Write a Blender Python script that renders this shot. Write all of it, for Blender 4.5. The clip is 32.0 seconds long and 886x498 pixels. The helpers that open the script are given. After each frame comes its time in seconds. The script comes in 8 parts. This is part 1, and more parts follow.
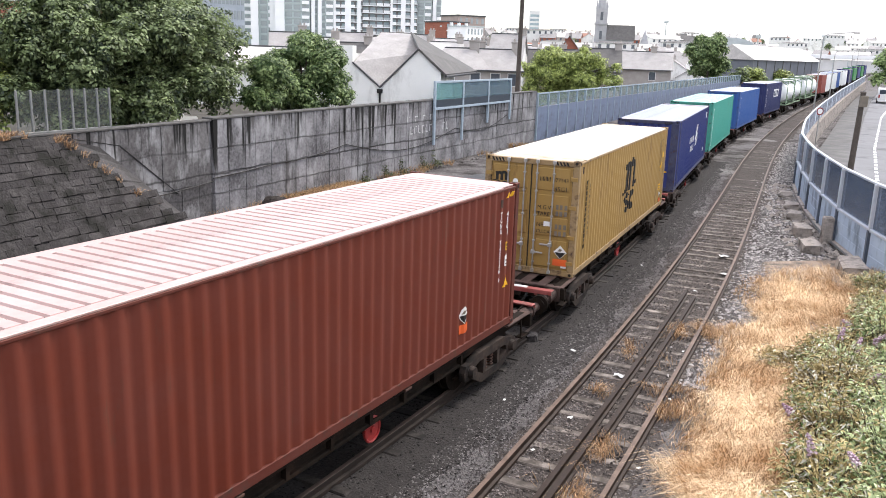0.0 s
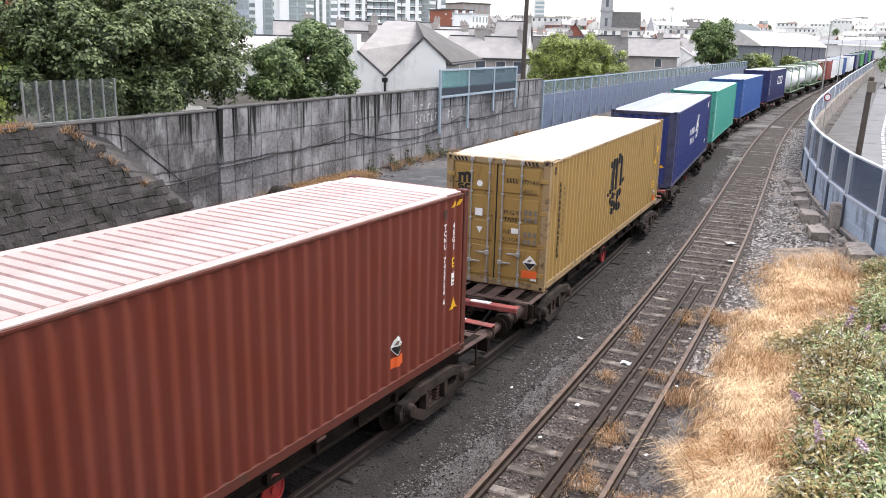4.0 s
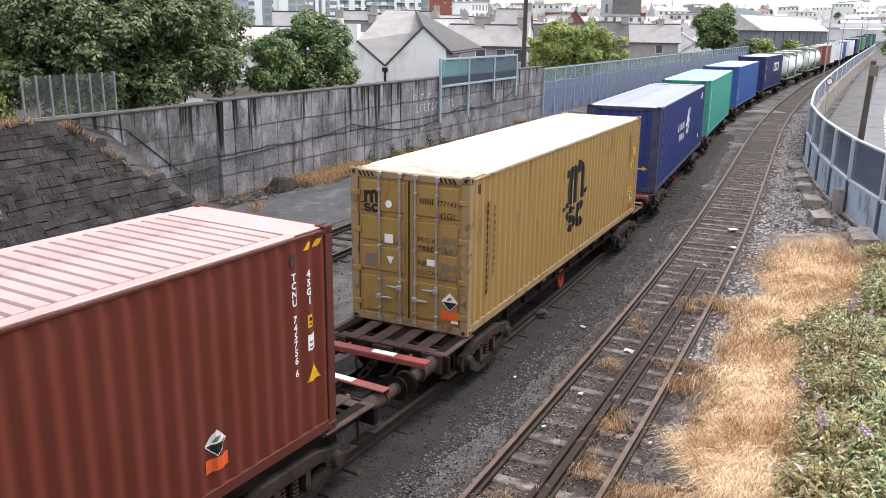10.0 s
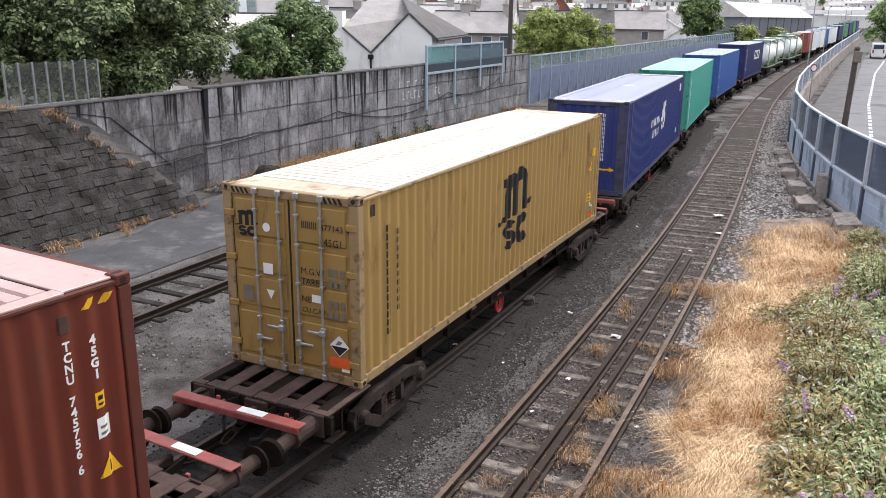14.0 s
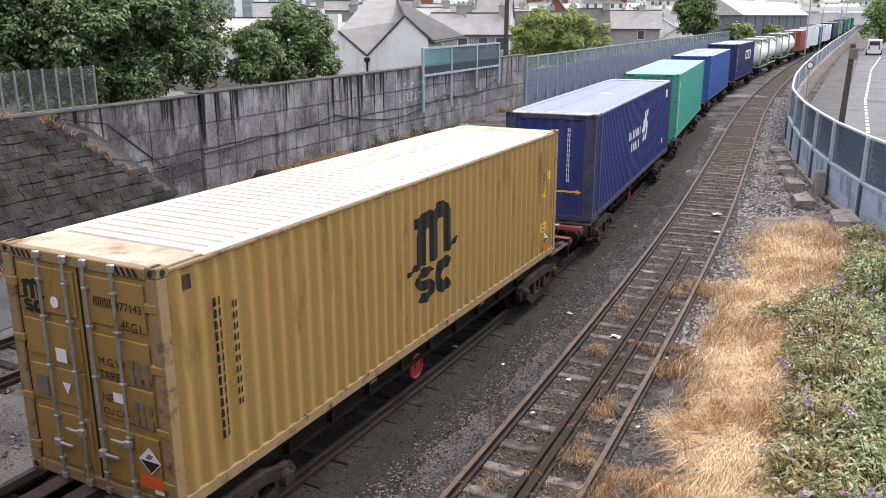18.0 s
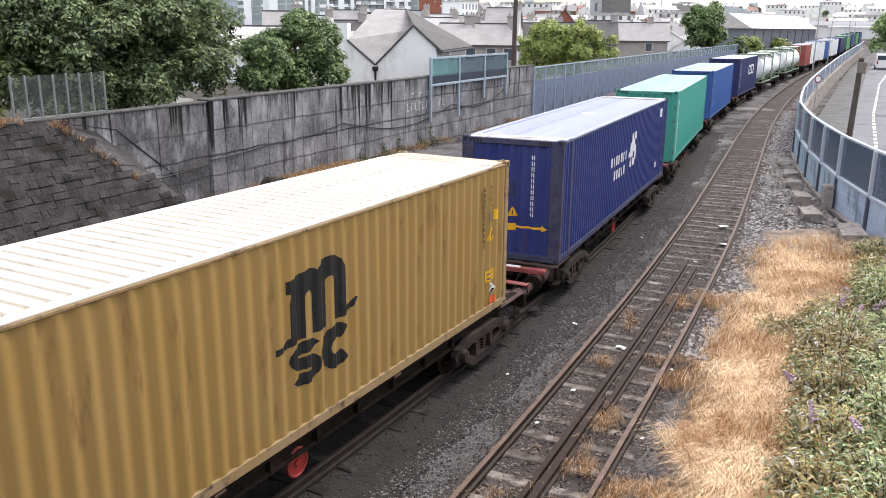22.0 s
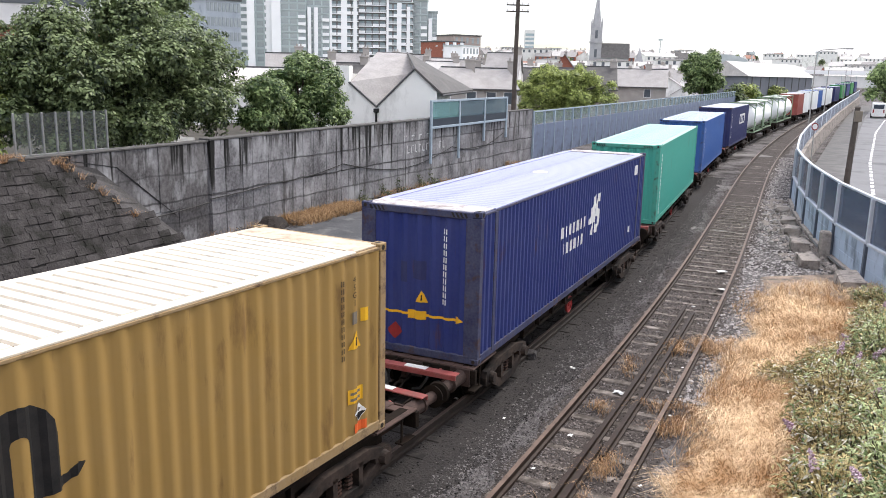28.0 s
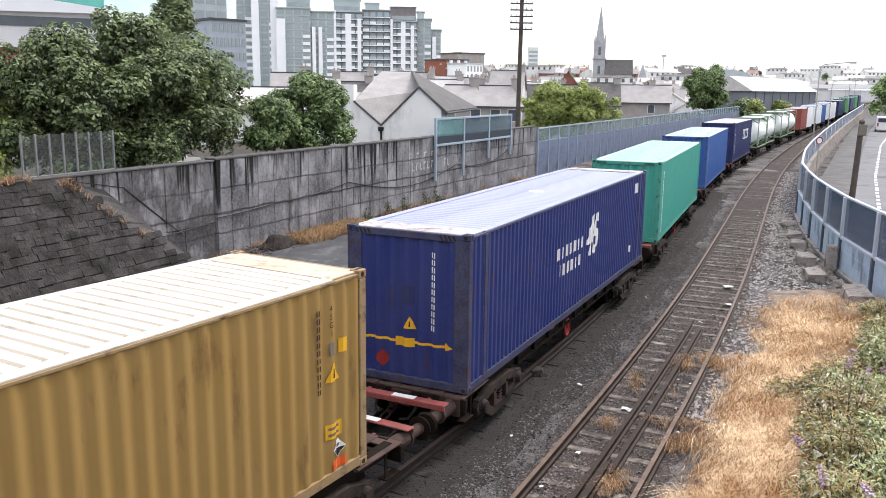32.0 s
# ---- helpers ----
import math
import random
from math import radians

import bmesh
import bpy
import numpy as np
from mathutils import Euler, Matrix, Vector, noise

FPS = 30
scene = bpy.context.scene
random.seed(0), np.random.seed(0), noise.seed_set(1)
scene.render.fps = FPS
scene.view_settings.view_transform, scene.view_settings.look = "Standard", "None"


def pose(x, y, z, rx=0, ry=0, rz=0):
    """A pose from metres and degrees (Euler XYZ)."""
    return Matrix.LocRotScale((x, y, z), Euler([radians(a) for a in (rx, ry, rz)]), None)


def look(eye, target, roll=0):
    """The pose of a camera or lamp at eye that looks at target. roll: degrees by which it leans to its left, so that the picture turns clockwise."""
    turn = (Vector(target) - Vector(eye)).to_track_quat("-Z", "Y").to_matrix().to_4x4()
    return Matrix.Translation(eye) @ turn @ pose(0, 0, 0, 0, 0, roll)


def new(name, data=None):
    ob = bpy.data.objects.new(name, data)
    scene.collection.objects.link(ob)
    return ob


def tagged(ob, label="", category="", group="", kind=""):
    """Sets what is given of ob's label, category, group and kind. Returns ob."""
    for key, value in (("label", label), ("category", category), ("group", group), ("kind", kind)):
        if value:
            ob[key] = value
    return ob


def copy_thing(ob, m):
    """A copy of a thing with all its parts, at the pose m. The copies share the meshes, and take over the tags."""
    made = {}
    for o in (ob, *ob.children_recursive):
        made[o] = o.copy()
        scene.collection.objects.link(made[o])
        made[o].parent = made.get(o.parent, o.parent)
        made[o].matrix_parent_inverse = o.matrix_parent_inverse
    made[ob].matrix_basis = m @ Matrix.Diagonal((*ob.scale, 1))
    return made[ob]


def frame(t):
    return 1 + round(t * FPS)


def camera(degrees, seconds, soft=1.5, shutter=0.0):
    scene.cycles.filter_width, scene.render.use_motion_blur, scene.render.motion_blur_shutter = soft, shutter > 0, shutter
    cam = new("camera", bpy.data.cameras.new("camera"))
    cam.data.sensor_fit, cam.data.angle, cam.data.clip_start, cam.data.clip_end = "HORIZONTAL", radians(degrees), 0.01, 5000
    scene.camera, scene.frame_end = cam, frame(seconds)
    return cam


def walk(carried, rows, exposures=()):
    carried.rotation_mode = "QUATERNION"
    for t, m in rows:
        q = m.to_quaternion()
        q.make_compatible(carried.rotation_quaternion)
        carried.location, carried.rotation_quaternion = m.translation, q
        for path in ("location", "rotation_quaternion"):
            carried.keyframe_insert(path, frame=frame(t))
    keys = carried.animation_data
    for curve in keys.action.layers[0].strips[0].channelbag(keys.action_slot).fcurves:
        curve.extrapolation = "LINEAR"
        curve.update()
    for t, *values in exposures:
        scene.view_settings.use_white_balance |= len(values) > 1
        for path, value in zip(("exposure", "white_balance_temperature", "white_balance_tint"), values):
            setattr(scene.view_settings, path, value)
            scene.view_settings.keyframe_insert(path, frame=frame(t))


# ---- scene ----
cam = camera(56.4, 32.0, soft=0.9)

CAMERA_ROWS = [  # seconds, x, y, z, tilt, roll, turn
    (0, 0.003, -0.003, 6.430, 76.54, -1.76, 0.66),
    (0.5, 0.001, -0.005, 6.429, 76.37, -1.73, 0.71),
    (1, -0.001, -0.002, 6.429, 76.23, -1.82, 0.75),
    (1.5, -0.003, -0.006, 6.426, 76.15, -2.00, 0.82),
    (2, -0.001, 0.000, 6.427, 76.08, -1.84, 0.81),
    (2.5, 0.000, 0.004, 6.429, 75.93, -1.55, 0.78),
    (3, -0.005, -0.002, 6.423, 75.84, -1.56, 0.86),
    (3.5, -0.006, -0.002, 6.420, 75.76, -1.45, 0.92),
    (5.5, -0.002, 0.006, 6.418, 75.77, -1.25, 1.08),
    (6, -0.001, 0.008, 6.417, 75.80, -1.30, 1.21),
    (6.5, 0.000, 0.006, 6.418, 75.84, -1.26, 1.31),
    (7, 0.004, 0.008, 6.423, 75.83, -1.31, 1.39),
    (7.5, 0.005, 0.004, 6.420, 75.84, -1.35, 1.47),
    (8, 0.005, 0.007, 6.420, 75.77, -1.08, 1.39),
    (8.5, 0.008, 0.007, 6.428, 75.66, -1.15, 1.37),
    (9, 0.009, 0.007, 6.432, 75.54, -1.06, 1.31),
    (9.5, 0.008, 0.014, 6.440, 75.39, -0.42, 1.12),
    (10, 0.009, 0.013, 6.435, 75.02, -0.65, 0.99),
    (10.5, 0.007, 0.008, 6.427, 74.70, -0.62, 0.77),
    (11, 0.001, 0.004, 6.424, 74.49, -0.44, 0.53),
    (11.5, 0.002, 0.001, 6.424, 74.27, -0.41, 0.41),
    (12, -0.004, 0.000, 6.424, 74.14, -0.59, 0.30),
    (12.5, -0.001, -0.006, 6.423, 74.08, -0.50, 0.17),
    (13, -0.007, -0.004, 6.434, 74.03, -0.46, 0.06),
    (13.5, -0.012, -0.012, 6.424, 74.11, -0.73, 0.07),
    (14, -0.010, -0.014, 6.425, 74.18, -0.62, 0.02),
    (14.5, -0.011, -0.011, 6.430, 74.23, -0.63, -0.01),
    (16.5, -0.004, -0.009, 6.417, 74.46, -0.88, 0.01),
    (17, -0.006, -0.005, 6.425, 74.51, -0.81, -0.04),
    (17.5, -0.005, -0.005, 6.427, 74.45, -1.06, 0.07),
    (18, -0.002, 0.001, 6.430, 74.31, 0.09, -0.25),
    (18.5, -0.004, 0.005, 6.428, 74.16, 0.56, -0.37),
    (19, 0.002, 0.005, 6.424, 74.02, 0.59, -0.27),
    (19.5, -0.003, 0.000, 6.420, 73.98, 0.14, -0.13),
    (20, -0.004, -0.005, 6.415, 74.00, 0.35, -0.16),
    (20.5, -0.008, -0.009, 6.416, 74.09, 0.04, -0.02),
    (21, -0.009, -0.012, 6.414, 74.31, -0.23, 0.11),
    (21.5, -0.004, -0.017, 6.415, 74.64, -0.37, 0.21),
    (22, -0.008, -0.017, 6.418, 74.97, -0.47, 0.31),
    (22.5, -0.007, -0.015, 6.422, 75.30, -0.52, 0.43),
    (23, -0.004, -0.008, 6.421, 75.65, -0.68, 0.52),
    (23.5, -0.003, -0.002, 6.418, 75.93, -0.49, 0.49),
    (24, 0.002, -0.001, 6.418, 76.21, -0.52, 0.54),
    (24.5, 0.002, 0.005, 6.418, 76.46, -0.42, 0.50),
    (25, 0.005, 0.004, 6.416, 76.66, -0.43, 0.49),
    (25.5, 0.005, 0.008, 6.421, 76.87, -0.58, 0.50),
    (27.5, 0.005, 0.014, 6.415, 77.65, -1.09, 0.38),
    (28, 0.007, 0.013, 6.420, 77.83, -1.23, 0.39),
    (28.5, 0.005, 0.010, 6.423, 78.08, -1.38, 0.46),
    (29, 0.005, 0.005, 6.426, 78.23, -1.17, 0.44),
    (29.5, 0.003, 0.004, 6.423, 78.40, -1.11, 0.38),
    (30, 0.005, -0.000, 6.426, 78.51, -0.98, 0.44),
    (30.5, 0.008, 0.002, 6.424, 78.64, -0.84, 0.52),
    (31, 0.009, 0.001, 6.426, 78.78, -0.75, 0.55),
    (31.5, 0.007, 0.001, 6.431, 78.87, -0.67, 0.60),
    (32, 0.006, -0.003, 6.430, 79.01, -0.69, 0.67),
]
walk(cam, [(t, pose(x, y, z, rx, ry, rz)) for t, x, y, z, rx, ry, rz in CAMERA_ROWS],
     [(0, 0.82), (6, 0.80), (9, 0.70), (11, 0.63), (14, 0.52), (17, 0.46), (19, 0.58), (22, 0.66), (25, 0.68), (28, 0.64), (32, 0.63)])

# ---- light: a bright, thinly clouded sky and a soft, high sun ----
world = bpy.data.worlds.new("sky")
scene.world = world
world.use_nodes = True
wt = world.node_tree
wt.nodes.clear()


def wnode(kind, **values):
    n = wt.nodes.new(kind)
    for key, value in values.items():
        n.inputs[key].default_value = value
    return n


SUN_HIGH, SUN_TURN = radians(50), radians(48)
sky = wnode("ShaderNodeTexSky")
sky.sky_type, sky.sun_disc, sky.sun_elevation, sky.sun_rotation = "NISHITA", False, SUN_HIGH, SUN_TURN
sky_gain = wnode("ShaderNodeVectorMath")
sky_gain.operation = "SCALE"
sky_gain.inputs[3].default_value = 0.12
place = wnode("ShaderNodeTexCoord")
split = wnode("ShaderNodeSeparateXYZ")
rise = wnode("ShaderNodeMapRange")          # an overcast sky is three times brighter overhead
for key, value in zip(("From Min", "From Max", "To Min", "To Max"), (0.0, 1.0, 0.74, 2.85)):
    rise.inputs[key].default_value = value
grey = wnode("ShaderNodeCombineColor")
stretch = wnode("ShaderNodeMapping", Scale=(1.6, 1.6, 7.0))
cloud = wnode("ShaderNodeTexNoise", Scale=2.2, Detail=6.0, Roughness=0.55)
mask = wnode("ShaderNodeMapRange")
for key, value in zip(("From Min", "From Max", "To Min", "To Max"), (0.42, 0.58, 0.0, 0.98)):
    mask.inputs[key].default_value = value
blend = wnode("ShaderNodeMix")
blend.data_type = "RGBA"
back = wnode("ShaderNodeBackground", Strength=1.0)
out = wnode("ShaderNodeOutputWorld")
link = wt.links.new
link(sky.outputs[0], sky_gain.inputs[0])
link(place.outputs["Generated"], split.inputs[0])
link(split.outputs["Z"], rise.inputs["Value"])
for key, gain in (("Red", 1.025), ("Green", 1.0), ("Blue", 1.06)):
    shade = wnode("ShaderNodeMath")
    shade.operation = "MULTIPLY"
    shade.inputs[1].default_value = gain
    link(rise.outputs[0], shade.inputs[0])
    link(shade.outputs[0], grey.inputs[key])
link(place.outputs["Generated"], stretch.inputs[0])
link(stretch.outputs[0], cloud.inputs["Vector"])
link(cloud.outputs["Fac"], mask.inputs["Value"])
link(mask.outputs[0], blend.inputs[0])
link(sky_gain.outputs[0], blend.inputs[6])
link(grey.outputs[0], blend.inputs[7])
link(blend.outputs[2], back.inputs["Color"])
link(back.outputs[0], out.inputs["Surface"])

sun = new("sun", bpy.data.lights.new("sun", "SUN"))
sun.data.energy, sun.data.angle, sun.data.color = 2.0, radians(14), (1.0, 0.95, 0.88)
sun.matrix_world = look((0, 0, 0), (-math.sin(SUN_TURN) * math.cos(SUN_HIGH), -math.cos(SUN_TURN) * math.cos(SUN_HIGH), -math.sin(SUN_HIGH)))

# ---- building helpers ----
class Geo:
    """Vertices and faces of one mesh."""

    def __init__(self):
        self.v, self.f = [], []

    def add(self, verts, faces):
        n = len(self.v)
        self.v.extend(tuple(p) for p in verts)
        self.f.extend(tuple(i + n for i in f) for f in faces)
        return self

    def box(self, x0, x1, y0, y1, z0, z1, bevel=0.0):
        if bevel <= 0:
            vs = [(x, y, z) for x in (x0, x1) for y in (y0, y1) for z in (z0, z1)]
            return self.add(vs, [(0, 1, 3, 2), (4, 6, 7, 5), (0, 4, 5, 1), (2, 3, 7, 6), (0, 2, 6, 4), (1, 5, 7, 3)])
        b, vs, ix = bevel, [], {}
        lo, hi = (x0, y0, z0), (x1, y1, z1)
        for s in [(i, j, k) for i in (0, 1) for j in (0, 1) for k in (0, 1)]:
            for a in range(3):
                p = [(hi[c] - (b if c != a else 0)) if s[c] else (lo[c] + (b if c != a else 0)) for c in range(3)]
                ix[s, a] = len(vs)
                vs.append(p)
        fs = []
        for a in range(3):
            o = [c for c in range(3) if c != a]
            for e in (0, 1):
                ring = []
                for i, j in ((0, 0), (1, 0), (1, 1), (0, 1)):
                    s = [0, 0, 0]
                    s[a], s[o[0]], s[o[1]] = e, i, j
                    ring.append(ix[tuple(s), a])
                fs.append(ring)
            for i in (0, 1):
                for j in (0, 1):
                    s, t = [0, 0, 0], [0, 0, 0]
                    s[o[0]], s[o[1]], s[a] = i, j, 0
                    t[o[0]], t[o[1]], t[a] = i, j, 1
                    fs.append([ix[tuple(s), o[0]], ix[tuple(t), o[0]], ix[tuple(t), o[1]], ix[tuple(s), o[1]]])
        for s in [(i, j, k) for i in (0, 1) for j in (0, 1) for k in (0, 1)]:
            fs.append([ix[s, 0], ix[s, 1], ix[s, 2]])
        mid = Vector([(lo[c] + hi[c]) / 2 for c in range(3)])
        good = []
        for f in fs:
            pts = [Vector(vs[i]) for i in f]
            n = (pts[1] - pts[0]).cross(pts[2] - pts[0])
            c = sum(pts, Vector()) / len(pts) - mid
            good.append(f if n.dot(c) > 0 else f[::-1])
        return self.add(vs, good)

    def cyl(self, p0, p1, r0, r1=None, n=12, caps=True):
        p0, p1 = Vector(p0), Vector(p1)
        r1 = r0 if r1 is None else r1
        d = (p1 - p0).normalized()
        a = d.orthogonal().normalized()
        b = d.cross(a)
        ring = [(math.cos(2 * math.pi * i / n), math.sin(2 * math.pi * i / n)) for i in range(n)]
        vs = [p0 + (a * c + b * s) * r0 for c, s in ring] + [p1 + (a * c + b * s) * r1 for c, s in ring]
        fs = [(i, (i + 1) % n, n + (i + 1) % n, n + i) for i in range(n)]
        if caps:
            fs += [tuple(range(n))[::-1], tuple(range(n, 2 * n))]
        return self.add(vs, fs)

    def tube(self, pts, r, n=8):
        """One bent round bar."""
        pts, k = [Vector(p) for p in pts], len(pts)
        up, o = None, len(self.v)
        for i, p in enumerate(pts):
            d = (pts[min(i + 1, k - 1)] - pts[max(i - 1, 0)]).normalized()
            up = d.orthogonal().normalized() if up is None else (up - d * up.dot(d)).normalized()
            b = d.cross(up)
            self.v.extend(tuple(p + (up * math.cos(6.2832 * j / n) + b * math.sin(6.2832 * j / n)) * r) for j in range(n))
        self.f.extend((o + i * n + j, o + i * n + (j + 1) % n, o + (i + 1) * n + (j + 1) % n, o + (i + 1) * n + j) for i in range(k - 1) for j in range(n))
        self.f.extend([tuple(o + j for j in range(n))[::-1], tuple(o + (k - 1) * n + j for j in range(n))])
        return self

    def prism(self, poly, axis, lo, hi):
        """A flat outline pushed from lo to hi along axis; its two coordinates are the other axes, in order."""
        def put(p, h):
            q = list(p)
            q.insert(axis, h)
            return tuple(q)
        n = len(poly)
        vs = [put(p, lo) for p in poly] + [put(p, hi) for p in poly]
        area = sum(poly[i][0] * poly[(i + 1) % n][1] - poly[(i + 1) % n][0] * poly[i][1] for i in range(n))
        flip = (area > 0) == (axis == 1)
        top, bottom = tuple(range(n, 2 * n)), tuple(range(n))[::-1]
        sides = [(i, (i + 1) % n, n + (i + 1) % n, n + i) for i in range(n)]
        fs = [top, bottom] + sides
        return self.add(vs, [f[::-1] for f in fs] if flip else fs)

    def moved(self, m):
        self.v = [tuple(m @ Vector(p)) for p in self.v]
        return self

    def join(self, other, m=None):
        return self.add([m @ Vector(p) for p in other.v] if m else other.v, other.f)

    def mesh(self, name, material=None, smooth=False):
        me = bpy.data.meshes.new(name)
        me.from_pydata(self.v, [], self.f)
        if smooth:
            me.polygons.foreach_set("use_smooth", [True] * len(me.polygons))
        if material:
            me.materials.append(material)
        me.update()
        return me


TANGLE = {"stem_tangle", "green_foliage", "dry_foliage", "lettering_block", "serial_block", "owner_block", "figure_block", "emblem_block", "height_warning_band", "white_sticker_text", "caution_text", "yellow_sticker_text"}


def part(name, geo, material, parent=None, label="", smooth=False, at=None):
    me = geo if isinstance(geo, bpy.types.Mesh) else geo.mesh(name, material, smooth)
    ob = new(name, me)
    ob.parent = parent
    if at is not None:
        ob.matrix_basis = at
    if label:
        ob["label"] = label
    if name in TANGLE:
        tagged(ob, label, kind="stuff")
    return ob


def thing(name, label, category, at=None, group="", kind=""):
    ob = new(name)
    ob.empty_display_size = 0.2
    if at is not None:
        ob.matrix_basis = at
    return tagged(ob, label, category, group, kind)


def heading(x, y, z, degrees_right):
    """A pose whose x axis points degrees_right clockwise of world +y."""
    return pose(x, y, z, 0, 0, 90 - degrees_right)


# ---- materials ----
def surface(name, a, b, scale=6.0, rough=0.6, metal=0.0, bump=0.15, fine=60.0, spread=0.5, dirt=None, dirt_at=0.62, dirt_scale=1.5,
            streak=0.0, island=0.0, rough_var=0.1, spec=0.2, bump_dist=0.01, sheet="Object", tight=1.0):
    """Two shades mixed by coarse and fine noise, with patches or runs of dirt and a fine relief."""
    mat = bpy.data.materials.new(name)
    mat.use_nodes = True
    t = mat.node_tree
    bs = t.nodes["Principled BSDF"]
    mk, ln = t.nodes.new, t.links.new
    co = mk("ShaderNodeTexCoord")
    place_at = mk("ShaderNodeNewGeometry").outputs["Position"] if sheet == "World" else co.outputs[sheet]
    n1 = mk("ShaderNodeTexNoise")
    n1.inputs["Scale"].default_value, n1.inputs["Detail"].default_value = scale, 5
    n2 = mk("ShaderNodeTexNoise")
    n2.inputs["Scale"].default_value, n2.inputs["Detail"].default_value = fine, 3
    ln(place_at, n1.inputs["Vector"])
    ln(place_at, n2.inputs["Vector"])
    ad = mk("ShaderNodeMath")
    ad.operation = "MULTIPLY_ADD"
    ln(n2.outputs["Fac"], ad.inputs[0])
    ad.inputs[1].default_value = spread
    ln(n1.outputs["Fac"], ad.inputs[2])
    last = ad.outputs[0]
    mr = mk("ShaderNodeMapRange")
    mr.inputs["From Min"].default_value, mr.inputs["From Max"].default_value = 0.5 + spread * 0.5 - (0.2 + spread * 0.2) * tight, 0.5 + spread * 0.5 + (0.2 + spread * 0.2) * tight
    if island:
        gi, oi = mk("ShaderNodeNewGeometry"), mk("ShaderNodeObjectInfo")
        m0, m1 = mk("ShaderNodeMath"), mk("ShaderNodeMath")
        m0.operation = m1.operation = "MULTIPLY_ADD"
        ln(gi.outputs["Random Per Island"], m0.inputs[0])
        m0.inputs[1].default_value, m0.inputs[2].default_value = island, -island / 2
        ln(oi.outputs["Random"], m1.inputs[0])
        m1.inputs[1].default_value = island * 0.5
        m3 = mk("ShaderNodeMath")
        ln(m0.outputs[0], m3.inputs[0])
        m3.inputs[1].default_value = -island * 0.25
        ln(m3.outputs[0], m1.inputs[2])
        m2 = mk("ShaderNodeMath")
        ln(last, m2.inputs[0])
        ln(m1.outputs[0], m2.inputs[1])
        last = m2.outputs[0]
    ln(last, mr.inputs["Value"])
    mx = mk("ShaderNodeMix")
    mx.data_type = "RGBA"
    mx.inputs[6].default_value, mx.inputs[7].default_value = (*a, 1), (*b, 1)
    ln(mr.outputs[0], mx.inputs[0])
    colour = mx.outputs[2]
    if dirt:
        mp = mk("ShaderNodeMapping")
        mp.inputs["Scale"].default_value = (1, 1, 1 - 0.94 * streak)
        nd = mk("ShaderNodeTexNoise")
        nd.inputs["Scale"].default_value, nd.inputs["Detail"].default_value, nd.inputs["Roughness"].default_value = dirt_scale, 6, 0.65
        ln(place_at, mp.inputs[0])
        ln(mp.outputs[0], nd.inputs["Vector"])
        dr = mk("ShaderNodeMapRange")
        dr.inputs["From Min"].default_value, dr.inputs["From Max"].default_value = dirt_at - 0.1, dirt_at + 0.08
        ln(nd.outputs["Fac"], dr.inputs["Value"])
        md = mk("ShaderNodeMix")
        md.data_type = "RGBA"
        ln(dr.outputs[0], md.inputs[0])
        ln(colour, md.inputs[6])
        md.inputs[7].default_value = (*dirt, 1)
        colour = md.outputs[2]
    ln(colour, bs.inputs["Base Color"])
    rr = mk("ShaderNodeMapRange")
    rr.inputs["To Min"].default_value, rr.inputs["To Max"].default_value = rough - rough_var, min(1.0, rough + rough_var)
    ln(n1.outputs["Fac"], rr.inputs["Value"])
    ln(rr.outputs[0], bs.inputs["Roughness"])
    bs.inputs["Metallic"].default_value = metal
    bs.inputs["Specular IOR Level"].default_value = spec
    if bump:
        bp = mk("ShaderNodeBump")
        bp.inputs["Strength"].default_value, bp.inputs["Distance"].default_value = bump, bump_dist
        ln(ad.outputs[0], bp.inputs["Height"])
        ln(bp.outputs[0], bs.inputs["Normal"])
    return mat


def glass(name, tint, rough=0.1, clear=0.75):
    mat = bpy.data.materials.new(name)
    mat.use_nodes = True
    t = mat.node_tree
    bs, out = t.nodes["Principled BSDF"], t.nodes["Material Output"]
    bs.inputs["Base Color"].default_value = (*tint, 1)
    bs.inputs["Roughness"].default_value = rough
    tr, mx = t.nodes.new("ShaderNodeBsdfTransparent"), t.nodes.new("ShaderNodeMixShader")
    tr.inputs["Color"].default_value = (*[min(1, 0.4 + c) for c in tint], 1)
    mx.inputs[0].default_value = 1 - clear
    t.links.new(tr.outputs[0], mx.inputs[1])
    t.links.new(bs.outputs[0], mx.inputs[2])
    t.links.new(mx.outputs[0], out.inputs["Surface"])
    return mat


# the wide tone range also paints in sunlit leaves and dark gaps
def leaf_material(name, a, b):
    mat = surface(name, a, b, scale=1.5, rough=0.5, bump=0, fine=7.0, island=0.5, spec=0.3, tight=0.74)
    t = mat.node_tree
    bs, out = t.nodes["Principled BSDF"], t.nodes["Material Output"]
    src = bs.inputs["Base Color"].links[0].from_socket
    tl, mx = t.nodes.new("ShaderNodeBsdfTranslucent"), t.nodes.new("ShaderNodeMixShader")
    t.links.new(src, tl.inputs["Color"])
    mx.inputs[0].default_value = 0.25
    t.links.new(bs.outputs[0], mx.inputs[1])
    t.links.new(tl.outputs[0], mx.inputs[2])
    t.links.new(mx.outputs[0], out.inputs["Surface"])
    return mat


def paint(name, c, fade=0.15, rust=(0.09, 0.04, 0.025), rust_at=0.72):
    f = tuple(x + (0.55 - x) * fade for x in c)
    return surface(name, c, f, scale=1.3, rough=0.58, bump=0.05, fine=14, spread=0.35, dirt=rust, dirt_at=rust_at, dirt_scale=3.0, streak=0.8, spec=0.22)


